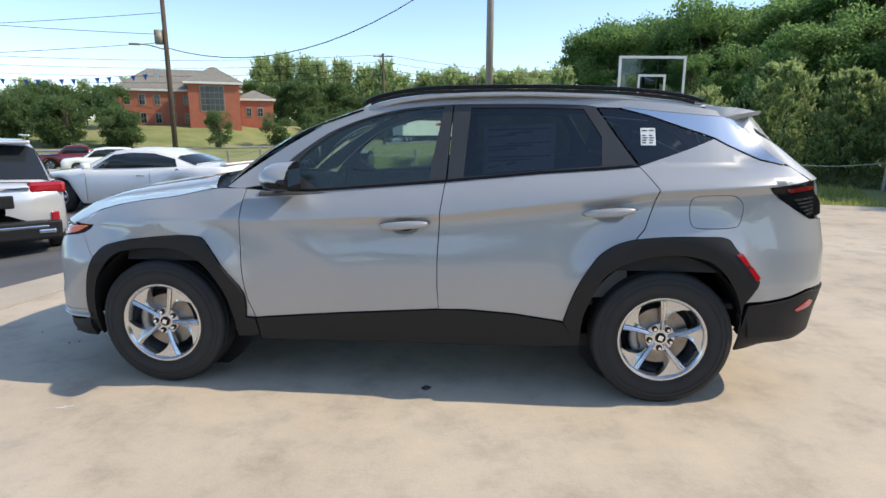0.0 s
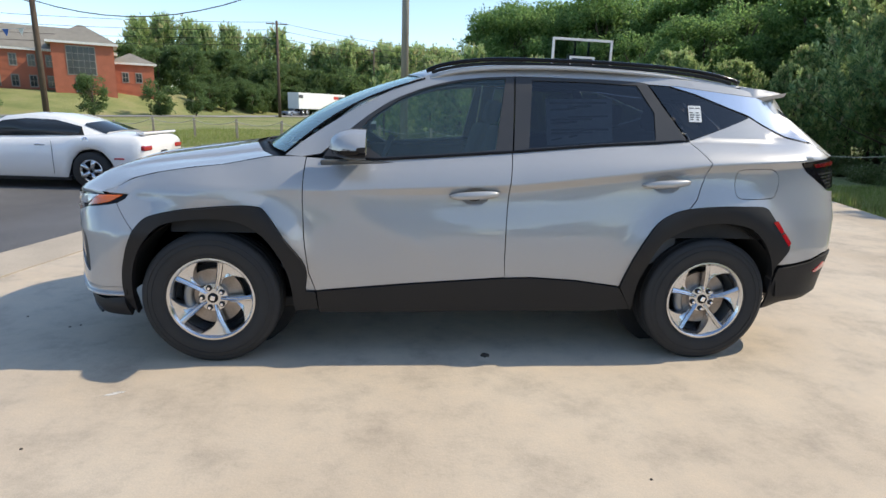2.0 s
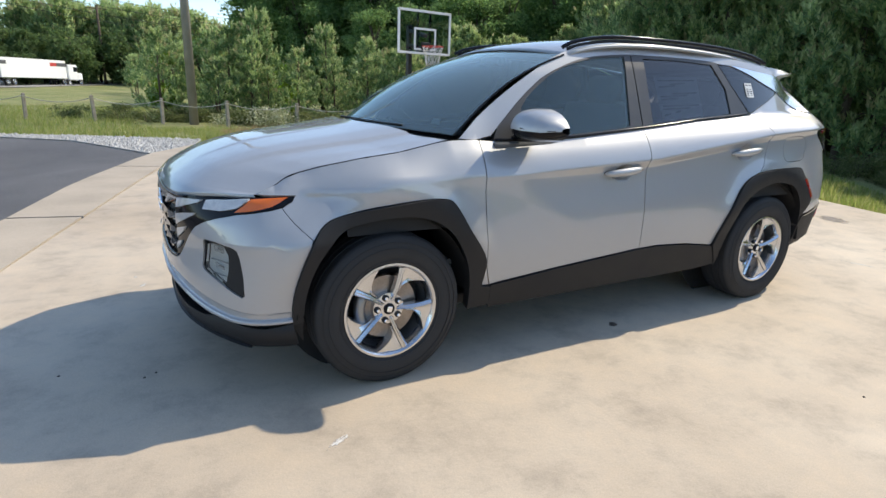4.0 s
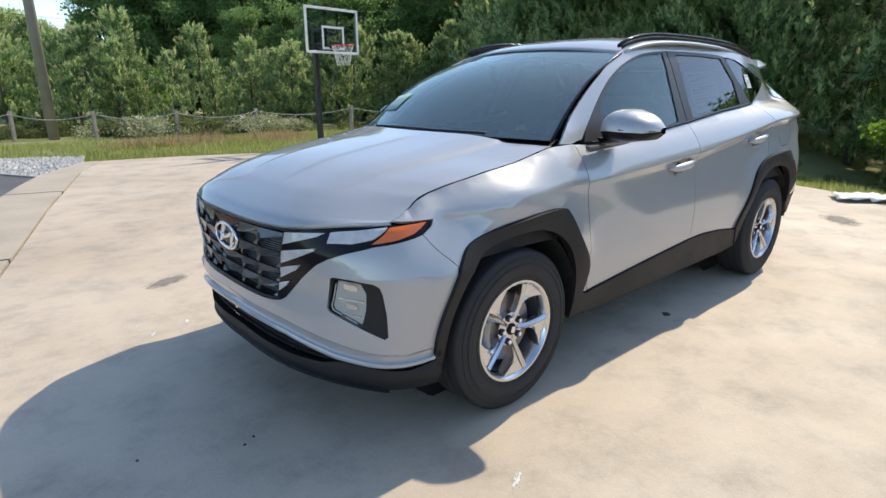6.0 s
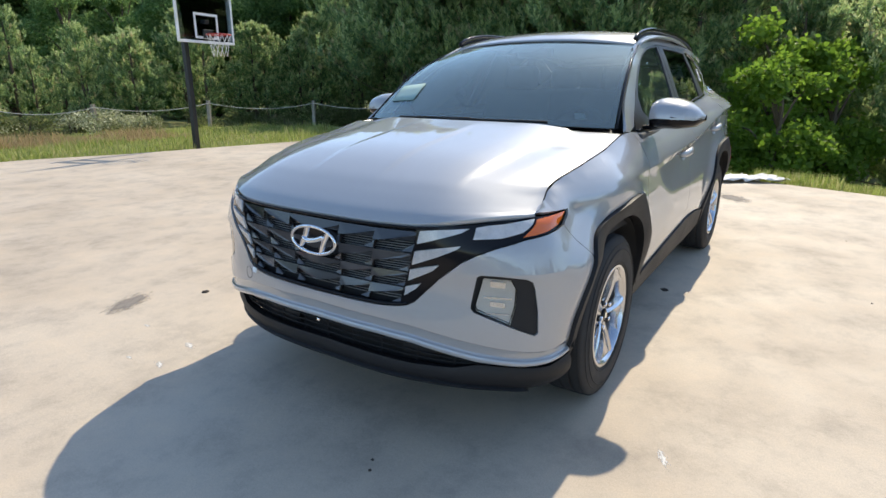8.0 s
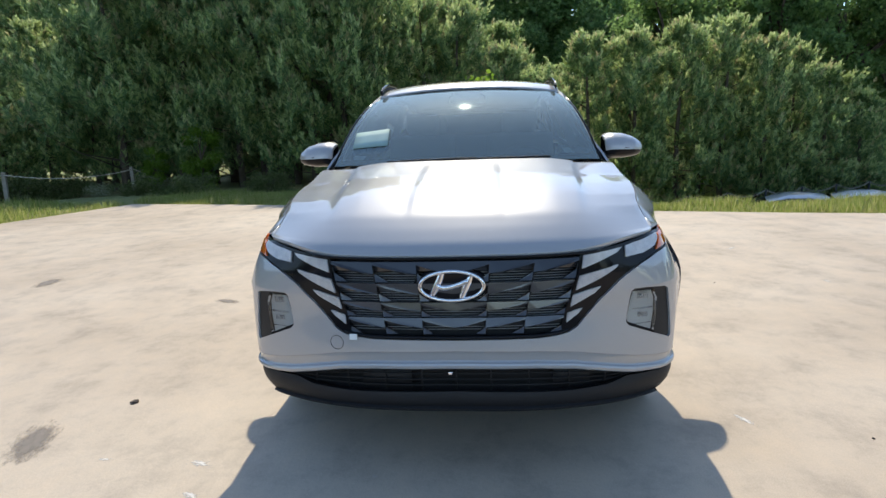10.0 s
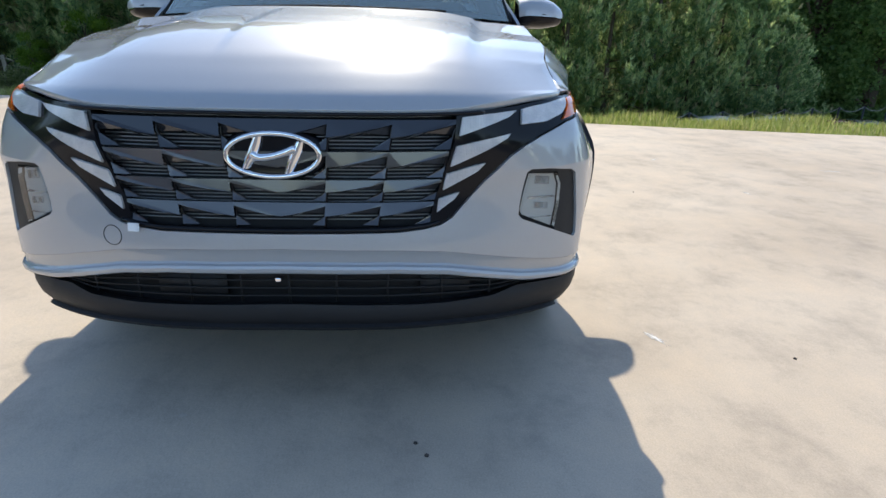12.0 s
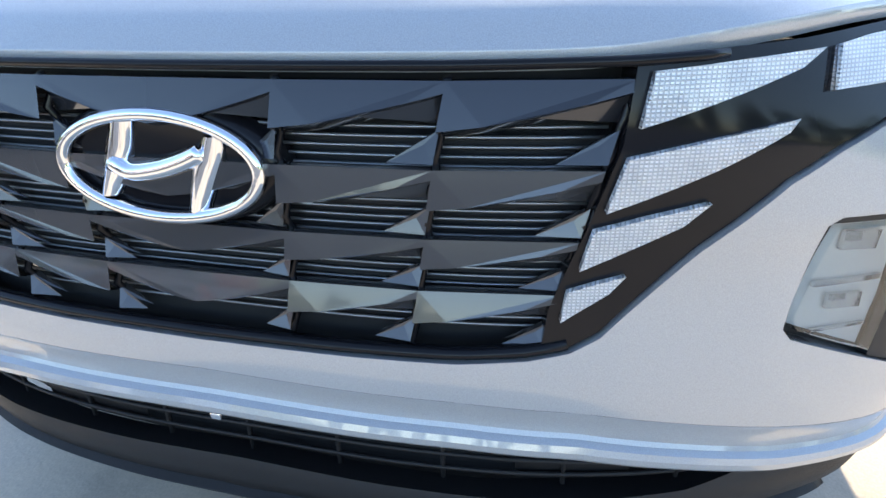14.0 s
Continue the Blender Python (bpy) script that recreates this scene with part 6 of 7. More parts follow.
scatter(vines, [(2.4, 21.3, 1.1), (3.2, 21.0, 0.9), (6.0, 20.0, 0.9), (7.0, 19.6, 1.1), (7.8, 19.0, 0.8), (15.9, 12.6, 0.8), (16.4, 11.9, 0.7), (15.0, 13.6, 0.6)], 0.9, 1.1)
scatter(shrubs, belt_of((-3, 24.5), (9, 18.8), 16, 0.5, 0.8) + belt_of((10.5, 18.0), (16.5, 13.8), 8, 0.4, 0.9) + belt_of((12.5, 11), (12.0, 3), 8, 0.6, 0.7) + belt_of((12.0, 3), (12.0, -3), 6, 0.5, 0.5) + belt_of((14.5, -4), (16.5, -8), 5, 0.4, 0.6), 0.6, 1.0)
# trees beyond the road: round crowns on the rise before the building, hedgerows, and woods on the skyline
scatter(far_trees, belt_of((-64, 62), (-48, 66), 7, 1.2, 0.85) + belt_of((-80, 70), (-60, 74), 7, 2, 0.9) + [(-37.0, 71.5, 0.72), (-33.0, 82, 0.70), (-29.5, 86, 0.72), (-56, 78, 0.85), (-49.5, 67.5, 0.85), (-46.0, 66.0, 0.68)] + belt_of((-27, 104), (-8, 132), 13, 1.6, 0.72) + belt_of((-34, 100), (-22, 118), 9, 2.0, 0.8), 0.77, 0.98)
scatter(far_trees, belt_of((-90, 100), (26, 140), 38, 3, 1.2) + belt_of((-95, 96), (-62, 106), 10, 3, 1.0) + belt_of((-40, 122), (22, 136), 28, 2.5, 1.35)
        + belt_of((-140, 60), (-95, 92), 8, 4, 1.0) + belt_of((-150, -60), (-150, 60), 14, 5, 1.1) + belt_of((-120, -110), (90, -110), 22, 5, 1.1) + belt_of((-70, -52), (60, -52), 24, 2.5, 1.15), 0.74, 1.0)
scatter(far_pines, belt_of((-60, 138), (26, 146), 44, 2.5, 1.2) + belt_of((-18, 138), (14, 128), 26, 2.0, 1.12) + belt_of((0.5, 88), (5, 46), 9, 1.0, 0.42) + belt_of((-120, 115), (-40, 136), 12, 4, 0.8), 0.95, 1.25)
for ob in [*young_pines, *tall_pines, *woods, *bright, *far_trees, *far_pines, *shrubs, *vines]:
    del ob["used"]
for ob in list(scene.objects):
    if "used" in ob:
        del ob["used"]


def turf(name, quad_list, count, height, label, mat="blade"):
    """Grass blades over a few four-cornered patches, as one object."""
    pts = []
    for q in quad_list:
        a, b, c, d = (np.array(p, float) for p in q)
        u, v = rng.uniform(size=(count, 1)), rng.uniform(size=(count, 1))
        pts.append(a * (1 - u) * (1 - v) + b * u * (1 - v) + c * u * v + d * (1 - u) * v)
    xy = np.concatenate(pts)
    z = np.array([hill(x, y) - 0.04 for x, y in xy])
    n = len(xy)
    l = height * rng.uniform(0.4, 1.5, n) * (0.7 + 0.6 * (np.sin(xy[:, 0] * 1.7) * np.cos(xy[:, 1] * 2.3) > 0.2))
    a = rng.uniform(0, 6.283, n)
    lean = rng.uniform(0.1, 0.7, n) * l
    base = np.column_stack([xy, z])
    side = np.column_stack([np.cos(a), np.sin(a), np.zeros(n)]) * 0.009
    tip = base + np.column_stack([-np.sin(a) * lean, np.cos(a) * lean, l])
    v = np.stack([base - side, base + side, tip], 1).reshape(-1, 3)
    me = bpy.data.meshes.new(name)
    me.vertices.add(n * 3), me.loops.add(n * 3), me.polygons.add(n)
    me.vertices.foreach_set("co", v.astype(np.float32).ravel())
    me.loops.foreach_set("vertex_index", np.arange(n * 3, dtype=np.int32))
    me.polygons.foreach_set("loop_start", np.arange(0, n * 3, 3, dtype=np.int32))
    me.update()
    me.materials.append(M[mat])
    return tagged(new(name, me), label, "grass", kind="stuff")


turf("grass", [[(-0.9, 10.4), (8.1, 7.9), (10, 12), (-0.5, 14)], [(-0.5, 14), (10, 12), (11, 17), (-2, 20)], [(8.0, 7.9), (7.4, 5.3), (11, 3), (11.5, 9)], [(7.45, 5.3), (5.93, 0.1), (10.5, -1), (11, 4)],
               [(5.95, 0.25), (4.9, -3.0), (9, -4), (10.5, 0)], [(4.97, -2.8), (4.1, -6.2), (7.5, -8), (9.5, -4)], [(4.12, -6.1), (2.1, -15), (6, -16), (8, -8)]], 16000, 0.13, "rough green grass beside the concrete pad")
turf("meadow_grass", [[(-14, 16.5), (-1, 13), (-2, 24), (-16, 30)], [(-16, 30), (-2, 24), (0, 40), (-24, 44)]], 22000, 0.17, "yellow-green meadow grass in the field")

def rubble(name, quads, count, size, mat, label):
    """Loose angular stones over a few four-cornered patches, as one object."""
    v, f = [], []
    for q in quads:
        a, b, c, d = (np.array(p, float) for p in q)
        for _ in range(count):
            u, w = rng.uniform(size=2)
            x, y = a * (1 - u) * (1 - w) + b * u * (1 - w) + c * u * w + d * (1 - u) * w
            r = size * rng.uniform(0.4, 1.6)
            o = len(v)
            turn = rng.uniform(0, 6.283)
            for k in range(5):
                t = turn + k * 1.2566
                v.append((x + r * math.cos(t) * rng.uniform(0.7, 1.2), y + r * math.sin(t) * rng.uniform(0.7, 1.2), -0.02))
            v.append((x + r * rng.uniform(-0.3, 0.3), y + r * rng.uniform(-0.3, 0.3), -0.02 + r * rng.uniform(0.4, 0.9)))
            f += [(o + k, o + (k + 1) % 5, o + 5) for k in range(5)]
    return tagged(mesh(name, v, f, mat, smooth=False), label, "gravel", kind="stuff")


rubble("loose_stones", [[(-1.95, 8.85), (-1.05, 10.35), (-0.8, 11.5), (-3.35, 11.65)], [(-3.35, 11.65), (-0.8, 11.5), (-3.6, 12.9), (-4.8, 12.7)], [(-4.8, 12.65), (-3.6, 12.9), (-9, 15.4), (-9.5, 13.7)]], 1300, 0.035, "stone", "loose pale grey broken stones")
turf("dry_grass", [[(0.4, 13.5), (5.5, 12.2), (5.2, 15), (0.2, 16)]], 9000, 0.20, "dry straw-brown grass strip before the fence", "straw")
turf("weeds", [[(-1.0, 10.4), (0.2, 10.2), (-0.5, 12.2), (-2.2, 12.4)]], 1500, 0.12, "green weeds growing through the stones")

# ---- rope fence ----
FENCE = [(-15.0, 28.2), (-12.6, 27.1), (-10.2, 26.0), (-7.9, 25.0), (-5.6, 24.0), (-3.3, 23.0), (-1.0, 22.0), (1.23, 20.75), (3.7, 19.9), (6.3, 18.9), (9.3, 17.0), (12.4, 14.9), (15.5, 12.7)]
bm = bmesh.new()
box(bm, (0.11, 0.11, 1.5), pose(0, 0, 0.20), 0.012)
first = None
for x, y in FENCE:
    m = pose(x, y, hill(x, y), rng.uniform(-2, 2), rng.uniform(-2, 2), 20)
    if first is None:
        first = tagged(part("fence_post", bm, "grey_wood"), "short weathered grey wooden fence post", "fence post", "posts of the rope fence")
        first.matrix_world = m
    else:
        copy_thing(first, m)
for (xa, ya), (xb, yb) in zip(FENCE[:-1], FENCE[1:]):
    pts = []
    for t in np.linspace(0, 1, 13):
        x, y = xa + (xb - xa) * t, ya + (yb - ya) * t
        z = hill(xa, ya) * (1 - t) + hill(xb, yb) * t + 0.86 - 0.20 * (1 - (2 * t - 1) ** 2)
        pts.append((x - 0.02, y - 0.07, z))
    v, f = tube(pts, 0.016, 6)
    tagged(mesh("fence_rope", v, f, "rope"), "slack pale rope hung between the fence posts", "rope", "ropes of the fence")

v, f = tube([(15.48, 12.63, hill(15.5, 12.7) + 0.86), (15.9, 12.2, hill(15.9, 12.2) + 0.55), (16.5, 11.6, hill(16.5, 11.6) + 0.2), (17.0, 11.1, hill(17.0, 11.1))], 0.016, 6)
tagged(mesh("fence_rope", v, f, "rope"), "loose pale rope end running down to the ground", "rope", "ropes of the fence")

# chain fence above the lower yard
CHAIN = [(12.5 + 0.55 * k, -4.6 - 1.35 * k) for k in range(11)]
cp = None
for x, y in CHAIN:
    m = pose(x, y, -1.33)
    if cp is None:
        v, f = tube([(0, 0, -1.4), (0, 0, 0.62)], 0.03, 8)
        cp = tagged(mesh("chain_post", v, f, "black_metal"), "thin dark post of the chain fence", "fence post", "posts of the chain fence")
        cp.matrix_world = m
    else:
        copy_thing(cp, m)
for (xa, ya), (xb, yb) in zip(CHAIN[:-1], CHAIN[1:]):
    v, f = tube([(xa + (xb - xa) * t, ya + (yb - ya) * t, -0.72 - 0.17 * (1 - (2 * t - 1) ** 2)) for t in np.linspace(0, 1, 9)], 0.014, 5)
    tagged(mesh("fence_chain", v, f, "galv"), "slack grey chain between thin posts", "chain", "chains of the chain fence")

# ---- basketball hoop ----
HX, HY = 3.56, 9.35
hoop = thing("basketball_hoop", "black pole basketball hoop with a clear backboard", "basketball hoop", at=pose(HX, HY, hill(HX, HY), 0, 0, 7.8))
bm = bmesh.new()
box(bm, (0.10, 0.10, 2.75), pose(0, 0, 1.35), 0.006)
part("pole", bm, "black_metal", hoop, "square black steel pole")
bm = bmesh.new()
box(bm, (0.09, 0.75, 0.07), pose(0, -0.30, 2.55, 12), 0.005)
box(bm, (0.09, 0.70, 0.07), pose(0, -0.28, 2.25, 12), 0.005)
part("arm", bm, "black_metal", hoop)
bm = bmesh.new()
box(bm, (1.37, 0.02, 0.90), pose(0, -0.62, 2.54), 0.003, 1)
board = part("backboard", bm, "board", hoop, "clear acrylic backboard")
bm = bmesh.new()
for sx in (-1, 1):
    box(bm, (0.05, 0.035, 0.90), pose(sx * 0.675, -0.62, 2.54), 0.004, 1)
for sz in (-1, 1):
    box(bm, (1.37, 0.035, 0.05), pose(0, -0.62, 2.54 + sz * 0.43), 0.004, 1)
part("board_frame", bm, "white_line", board, "white backboard frame")
bm = bmesh.new()
for sx in (-1, 1):
    box(bm, (0.045, 0.006, 0.42), pose(sx * 0.27, -0.637, 2.40))
for sz in (0.0, 0.42):
    box(bm, (0.585, 0.006, 0.045), pose(0, -0.638, 2.19 + sz))
part("target_square", bm, "white_line", board, "white target square")
bm = bmesh.new()
box(bm, (0.22, 0.05, 0.16), pose(0, -0.66, 2.26), 0.01)
for sx in (-0.16, 0.16):
    box(bm, (0.05, 0.03, 0.85), pose(sx, -0.58, 2.53), 0.004, 1)
part("bracket", bm, "black_metal", board, "black steel bracket")
rc = Vector((0, -0.93, 2.24))
v, f = tube([rc + Vector((0.228 * math.cos(t), 0.228 * math.sin(t), 0)) for t in np.linspace(0, 2 * math.pi, 33)], 0.011, 8, False)
rim_ob = mesh("rim", v, f, "rim_red", hoop, "red steel rim")
for k in range(12):
    for d in (-1, 1):
        pts = []
        for t in np.linspace(0, 1, 6):
            a = 2 * math.pi * (k + d * t * 1.5) / 12
            r = 0.225 - 0.095 * t ** 0.8
            pts.append(rc + Vector((r * math.cos(a), r * math.sin(a), -0.40 * t)))
        v, f = tube(pts, 0.004, 4)
        mesh("net_cord", v, f, "net", rim_ob)

# ---- poles and wires ----
v, f = tube([(0.1, 21.7, -0.6), (0.1, 21.7, 6), (0.12, 21.7, 13.5)], [0.17, 0.15, 0.12], 12)
tagged(mesh("light_pole", v, f, "galv"), "tall plain weathered light pole by the fence", "pole")


def utility_pole(x, y, h, r, arm, turn, label):
    ob = thing("utility_pole", label, "utility pole", at=pose(x, y, hill(x, y), 0, 0, turn))
    v, f = tube([(0, 0, -0.6), (0, 0, h * 0.5), (0, 0, h)], [r, r * 0.88, r * 0.7], 12)
    mesh("pole", v, f, "pole_wood", ob)
    if arm:
        bm = bmesh.new()
        box(bm, (arm, 0.14, 0.14), pose(0, 0.1, h - 0.5), 0.01, 1)
        part("crossarm", bm, "pole_wood", ob)
        for q in (-0.45, -0.2, 0.2, 0.45):
            v, f = tube([(q * arm, 0.1, h - 0.45), (q * arm, 0.1, h - 0.2)], [0.05, 0.035], 8)
            mesh("insulator", v, f, "galv", ob)
    return ob


main_pole = utility_pole(-22.0, 34.8, 12.5, 0.19, 0, 20, "dark wooden utility pole with a transformer and street lamp")
v, f = tube([(-0.42, 0, 8.55), (-0.42, 0, 9.45)], 0.27, 14)
mesh("transformer", v, f, "galv", main_pole, "grey transformer can")
v, f = tube([(0, 0, 8.2), (-1.0, -0.1, 8.45), (-1.7, -0.2, 8.5)], 0.04, 8)
lamp_arm = mesh("lamp_arm", v, f, "galv", main_pole)
bm = bmesh.new()
box(bm, (0.7, 0.25, 0.14), pose(-1.9, -0.2, 8.48), 0.05)
part("lamp_head", bm, "galv", main_pole, "grey street lamp head")
utility_pole(-19.5, 98.0, 15.5, 0.26, 3.4, 10, "distant wooden utility pole with a crossarm")
utility_pole(-4.5, 128.0, 14, 0.26, 3.4, 10, "distant wooden utility pole with a crossarm")


def wire(a, b, sag, r=0.02):
    pts = []
    for t in np.linspace(0, 1, 25):
        p = Vector(a).lerp(Vector(b), t)
        p.z -= sag * (1 - (2 * t - 1) ** 2)
        pts.append(p)
    v, f = tube(pts, r, 4)
    return tagged(mesh("overhead_wire", v, f, "wire"), "thin black overhead wire", "wire", "overhead wires")


wire((-22.0, 34.8, 6.95), (14.0, 26.0, 25.0), 7.0, 0.028)
wire((-22.0, 34.8, 7.3), (-80.0, 30.0, 6.5), 0.8, 0.018)
wire((-22.0, 34.8, 9.2), (-80.0, 34.0, 9.5), 0.9, 0.018)
wire((-22.0, 34.8, 7.8), (-60.0, 20.0, 10.5), 0.7, 0.018)
for dz in (0.0, -1.2, -2.4, -3.4):
    wire((-85.0, 72.0, 12.5 + dz), (-19.5, 98.0, 15.3 + hill(-19, 98) + dz), 1.2, 0.03)
    wire((-19.5, 98.0, 15.3 + hill(-19, 98) + dz), (30.0, 125.0, 13.0 + dz), 1.2, 0.03)

# string of blue and white pennants
line = [(-47 + 25 * t, 34 + 0.8 * t, 5.6 - 1.2 * t + 1.0 * (2 * t - 1) ** 2) for t in np.linspace(0, 1, 30)]
pen = thing("pennant_string", "string of small blue and white pennants over the car park", "pennants")
v, f = tube(line, 0.012, 4)
mesh("cord", v, f, "net", pen)
for i, (x, y, z) in enumerate(line[1:-1]):
    mesh("pennant", [(x - 0.17, y, z), (x + 0.17, y + 0.06, z), (x, y + 0.1, z - 0.42), (x, y + 0.03, z)], [(0, 3, 2), (3, 1, 2)], "blue_flag" if i % 3 else "net", pen, "", False)


# ---- vehicles in the distance ----
def simple_wheel(parent, x, y, r, w=0.22):
    v, f = lathe([(r * 0.62, -w / 2), (r * 0.9, -w / 2 - 0.005), (r, -w / 2 + 0.03), (r, w / 2 - 0.03), (r * 0.9, w / 2 + 0.005), (r * 0.62, w / 2)], 28)
    wh = mesh("wheel", [(a + x, b + y, c + r) for a, b, c in v], f, "rubber", parent, "black tyre on an alloy rim")
    sg = -1 if y < 0 else 1
    v, f = lathe([(r * 0.62, 0), (r * 0.58, -0.03), (r * 0.5, 0.03)], 28)
    mesh("rim", [(a + x, sg * abs(y) + sg * (w / 2 - 0.02) + b * sg * -1, c + r) for a, b, c in v], f, "alloy", wh)
    for k in range(5):
        a = 2 * math.pi * k / 5
        v, f = tube([(x + 0.04 * math.cos(a), y + sg * (w / 2 - 0.03), r + 0.04 * math.sin(a)), (x + r * 0.57 * math.cos(a), y + sg * (w / 2 - 0.01), r + r * 0.57 * math.sin(a))], [0.04, 0.05], 6)
        mesh("spoke", v, f, "alloy", wh)


def parked_car(name, label, at, mat, length, width, body, cabin, wheels, wr, tail=True):
    """A parked car. body: (along, lower z, belt z, half width) from nose to tail; cabin: (along, z, half width) of the roof line. The nose points to -x."""
    ob = thing(name, label, "car", at=at)
    n = 40
    xs = np.linspace(body[0][0], body[-1][0], n)
    B = np.array(body, float)
    rows = []
    for x in xs:
        lo, hi, w = (float(np.interp(x, B[:, 0], B[:, k])) for k in (1, 2, 3))
        arch = 0.0
        for wx in wheels:
            d = abs(x - wx)
            if d < wr * 1.14:
                arch = max(arch, wr + math.sqrt(max(0, (wr * 1.14) ** 2 - d * d)))
        l2 = max(lo, arch)
        prof = [(w * 0.90, l2), (w * 0.985, l2 + (hi - l2) * 0.12), (w, l2 + (hi - l2) * 0.45), (w * 0.985, l2 + (hi - l2) * 0.78), (w * 0.93, l2 + (hi - l2) * 0.95), (w * 0.85, hi), (w * 0.45, hi + 0.035), (0, hi + 0.045)]
        rows.append([(x, -a, b) for a, b in prof] + [(x, a, b) for a, b in reversed(prof[:-1])])
    for end, s in ((0, 1), (-1, -1)):
        base = rows[end]
        zc = (base[0][2] + base[7][2]) / 2
        cap = [(p[0] + s * 0.0, p[1] * 0.2, zc + (p[2] - zc) * 0.2) for p in base]
        rows = [cap] + rows if end == 0 else rows + [cap]
    grid_sheet("body", rows, mat, ob)
    bm = bmesh.new()
    box(bm, (length * 0.8, width * 0.8, 0.35), pose(0, 0, 0.42), 0.02)
    part("underbody", bm, "dark", ob)
    shell = []
    for x, z, w in cabin:
        hb = float(np.interp(x, B[:, 0], B[:, 2]))
        wb = float(np.interp(x, B[:, 0], B[:, 3])) * 0.87
        shell.append([(x, -wb, hb - 0.01), (x, -w, z - 0.04), (x, -w * 0.88, z), (x, 0, z + 0.025), (x, w * 0.88, z), (x, w, z - 0.04), (x, wb, hb - 0.01)])
    grid_sheet("cabin", shell, mat, ob)
    top_line = [i for i, q in enumerate(cabin) if q[1] > max(p[1] for p in cabin) - 0.22]
    i0, i1 = top_line[0], top_line[-1]
    for sg in (0, 1):
        lo_i, hi_i = (0, 1) if sg == 0 else (6, 5)
        s_out = -1 if sg == 0 else 1
        up = [Vector(shell[i][hi_i]).lerp(Vector(shell[i][lo_i]), 0.14) for i in range(i0, i1 + 1)]
        dn = [Vector(shell[i][lo_i]).lerp(Vector(shell[i][hi_i]), 0.06) for i in range(i0, i1 + 1)]
        fl = Vector(shell[max(0, i0 - 1)][lo_i]).lerp(Vector(shell[i0][lo_i]), 0.42)
        bl = Vector(shell[min(len(shell) - 1, i1 + 1)][lo_i]).lerp(Vector(shell[i1][lo_i]), 0.75)
        fl.z, bl.z = dn[0].z, dn[-1].z
        off = Vector((0, s_out * 0.012, 0.004))
        grid_sheet("side_window", [[tuple(q + off) for q in (up[0], *up, up[-1])], [tuple(q + off) for q in (fl, *dn, bl)]], "pane", ob, "dark side window", 0.004)
    for a, b2, nm in ((0, i0, "windscreen"), (len(shell) - 1, i1, "rear_window")):
        pa = [Vector(shell[a][1]), Vector(shell[a][2]), Vector(shell[a][3]), Vector(shell[a][4]), Vector(shell[a][5])]
        pb = [Vector(shell[b2][k]) for k in (1, 2, 3, 4, 5)]
        off = Vector((-0.012 if a == 0 else 0.012, 0, 0.014))
        grid_sheet(nm, [[tuple(p.lerp(q, t) * 1.0 + off) for p, q in zip(pa, pb)] for t in (0.06, 0.5, 0.94)], "pane", ob, "dark glass")
    for x in wheels:
        for y in (-1, 1):
            simple_wheel(ob, x, y * (width / 2 - 0.13), wr)
    xt = body[-1][0]
    zt = float(B[-1, 2])
    if tail:
        for y in (-1, 1):
            bm = bmesh.new()
            box(bm, (0.10, 0.34, 0.11), pose(xt - 0.035, y * (width / 2 - 0.25), zt - 0.15), 0.03)
            part("tail_lamp", bm, "red_lens", ob, "red tail lamp")
    bm = bmesh.new()
    box(bm, (0.14, width * 0.86, 0.20), pose(xt - 0.02, 0, float(B[-1, 1]) + 0.06), 0.04)
    part("rear_bumper", bm, "clad", ob, "dark rear bumper")
    return ob


COUPE_BODY = [(-2.5, 0.28, 0.62, 0.80), (-2.4, 0.22, 0.78, 0.90), (-1.9, 0.2, 0.90, 0.955), (-0.9, 0.2, 0.98, 0.955), (0.2, 0.2, 1.0, 0.94), (1.0, 0.2, 1.04, 0.955), (1.9, 0.22, 1.08, 0.955), (2.4, 0.28, 1.06, 0.92), (2.52, 0.36, 0.98, 0.86)]
COUPE_CABIN = [(-1.0, 0.99, 0.76), (-0.25, 1.38, 0.64), (0.2, 1.44, 0.62), (0.75, 1.42, 0.62), (1.25, 1.28, 0.64), (1.75, 1.10, 0.70)]
coupe = parked_car("coupe", "white two-door coupe parked on the asphalt", pose(-7.75, 8.95, yard(-7.2, 8.2), 0, 0, -3), "white_paint", 5.0, 1.92, COUPE_BODY, COUPE_CABIN, (-1.5, 1.48), 0.37)


def bits(parent, *rows):
    """Small rounded blocks on a parked car: name, material, label, size, place, bevel."""
    for name, mat, label, size, at, bevel in rows:
        bm = bmesh.new()
        box(bm, size, pose(*at), bevel)
        part(name, bm, mat, parent, label)


for y in (-1, 1):
    bits(coupe, ("rear_side_marker", "red_lens", "thin red side marker", (0.20, 0.012, 0.03), (2.05, y * 0.945, 0.62), 0.004),
         ("sill", "clad", "black sill", (2.1, 0.05, 0.07), (0.0, y * 0.86, 0.20), 0.02), ("door_handle", "chrome", "", (0.20, 0.02, 0.025), (0.55, y * 0.935, 0.86), 0.008),
         ("door_mirror", "white_paint", "", (0.12, 0.20, 0.13), (-0.72, y * 0.99, 1.06), 0.04), ("door_seam", "dark", "", (0.006, 0.006, 0.62), (0.78, y * 0.951, 0.62), 0.0), ("door_seam", "dark", "", (0.006, 0.006, 0.62), (-0.78, y * 0.953, 0.60), 0.0))
    v, f = lathe([(0.035, 0.0), (0.05, -0.012), (0.07, -0.012), (0.078, 0.004)], 24)
    if y < 0:
        mesh("fuel_cap", [(a + 1.42, y * 0.935 + b, c + 0.95) for a, b, c in v], f, "chrome", coupe, "round bright fuel cap")
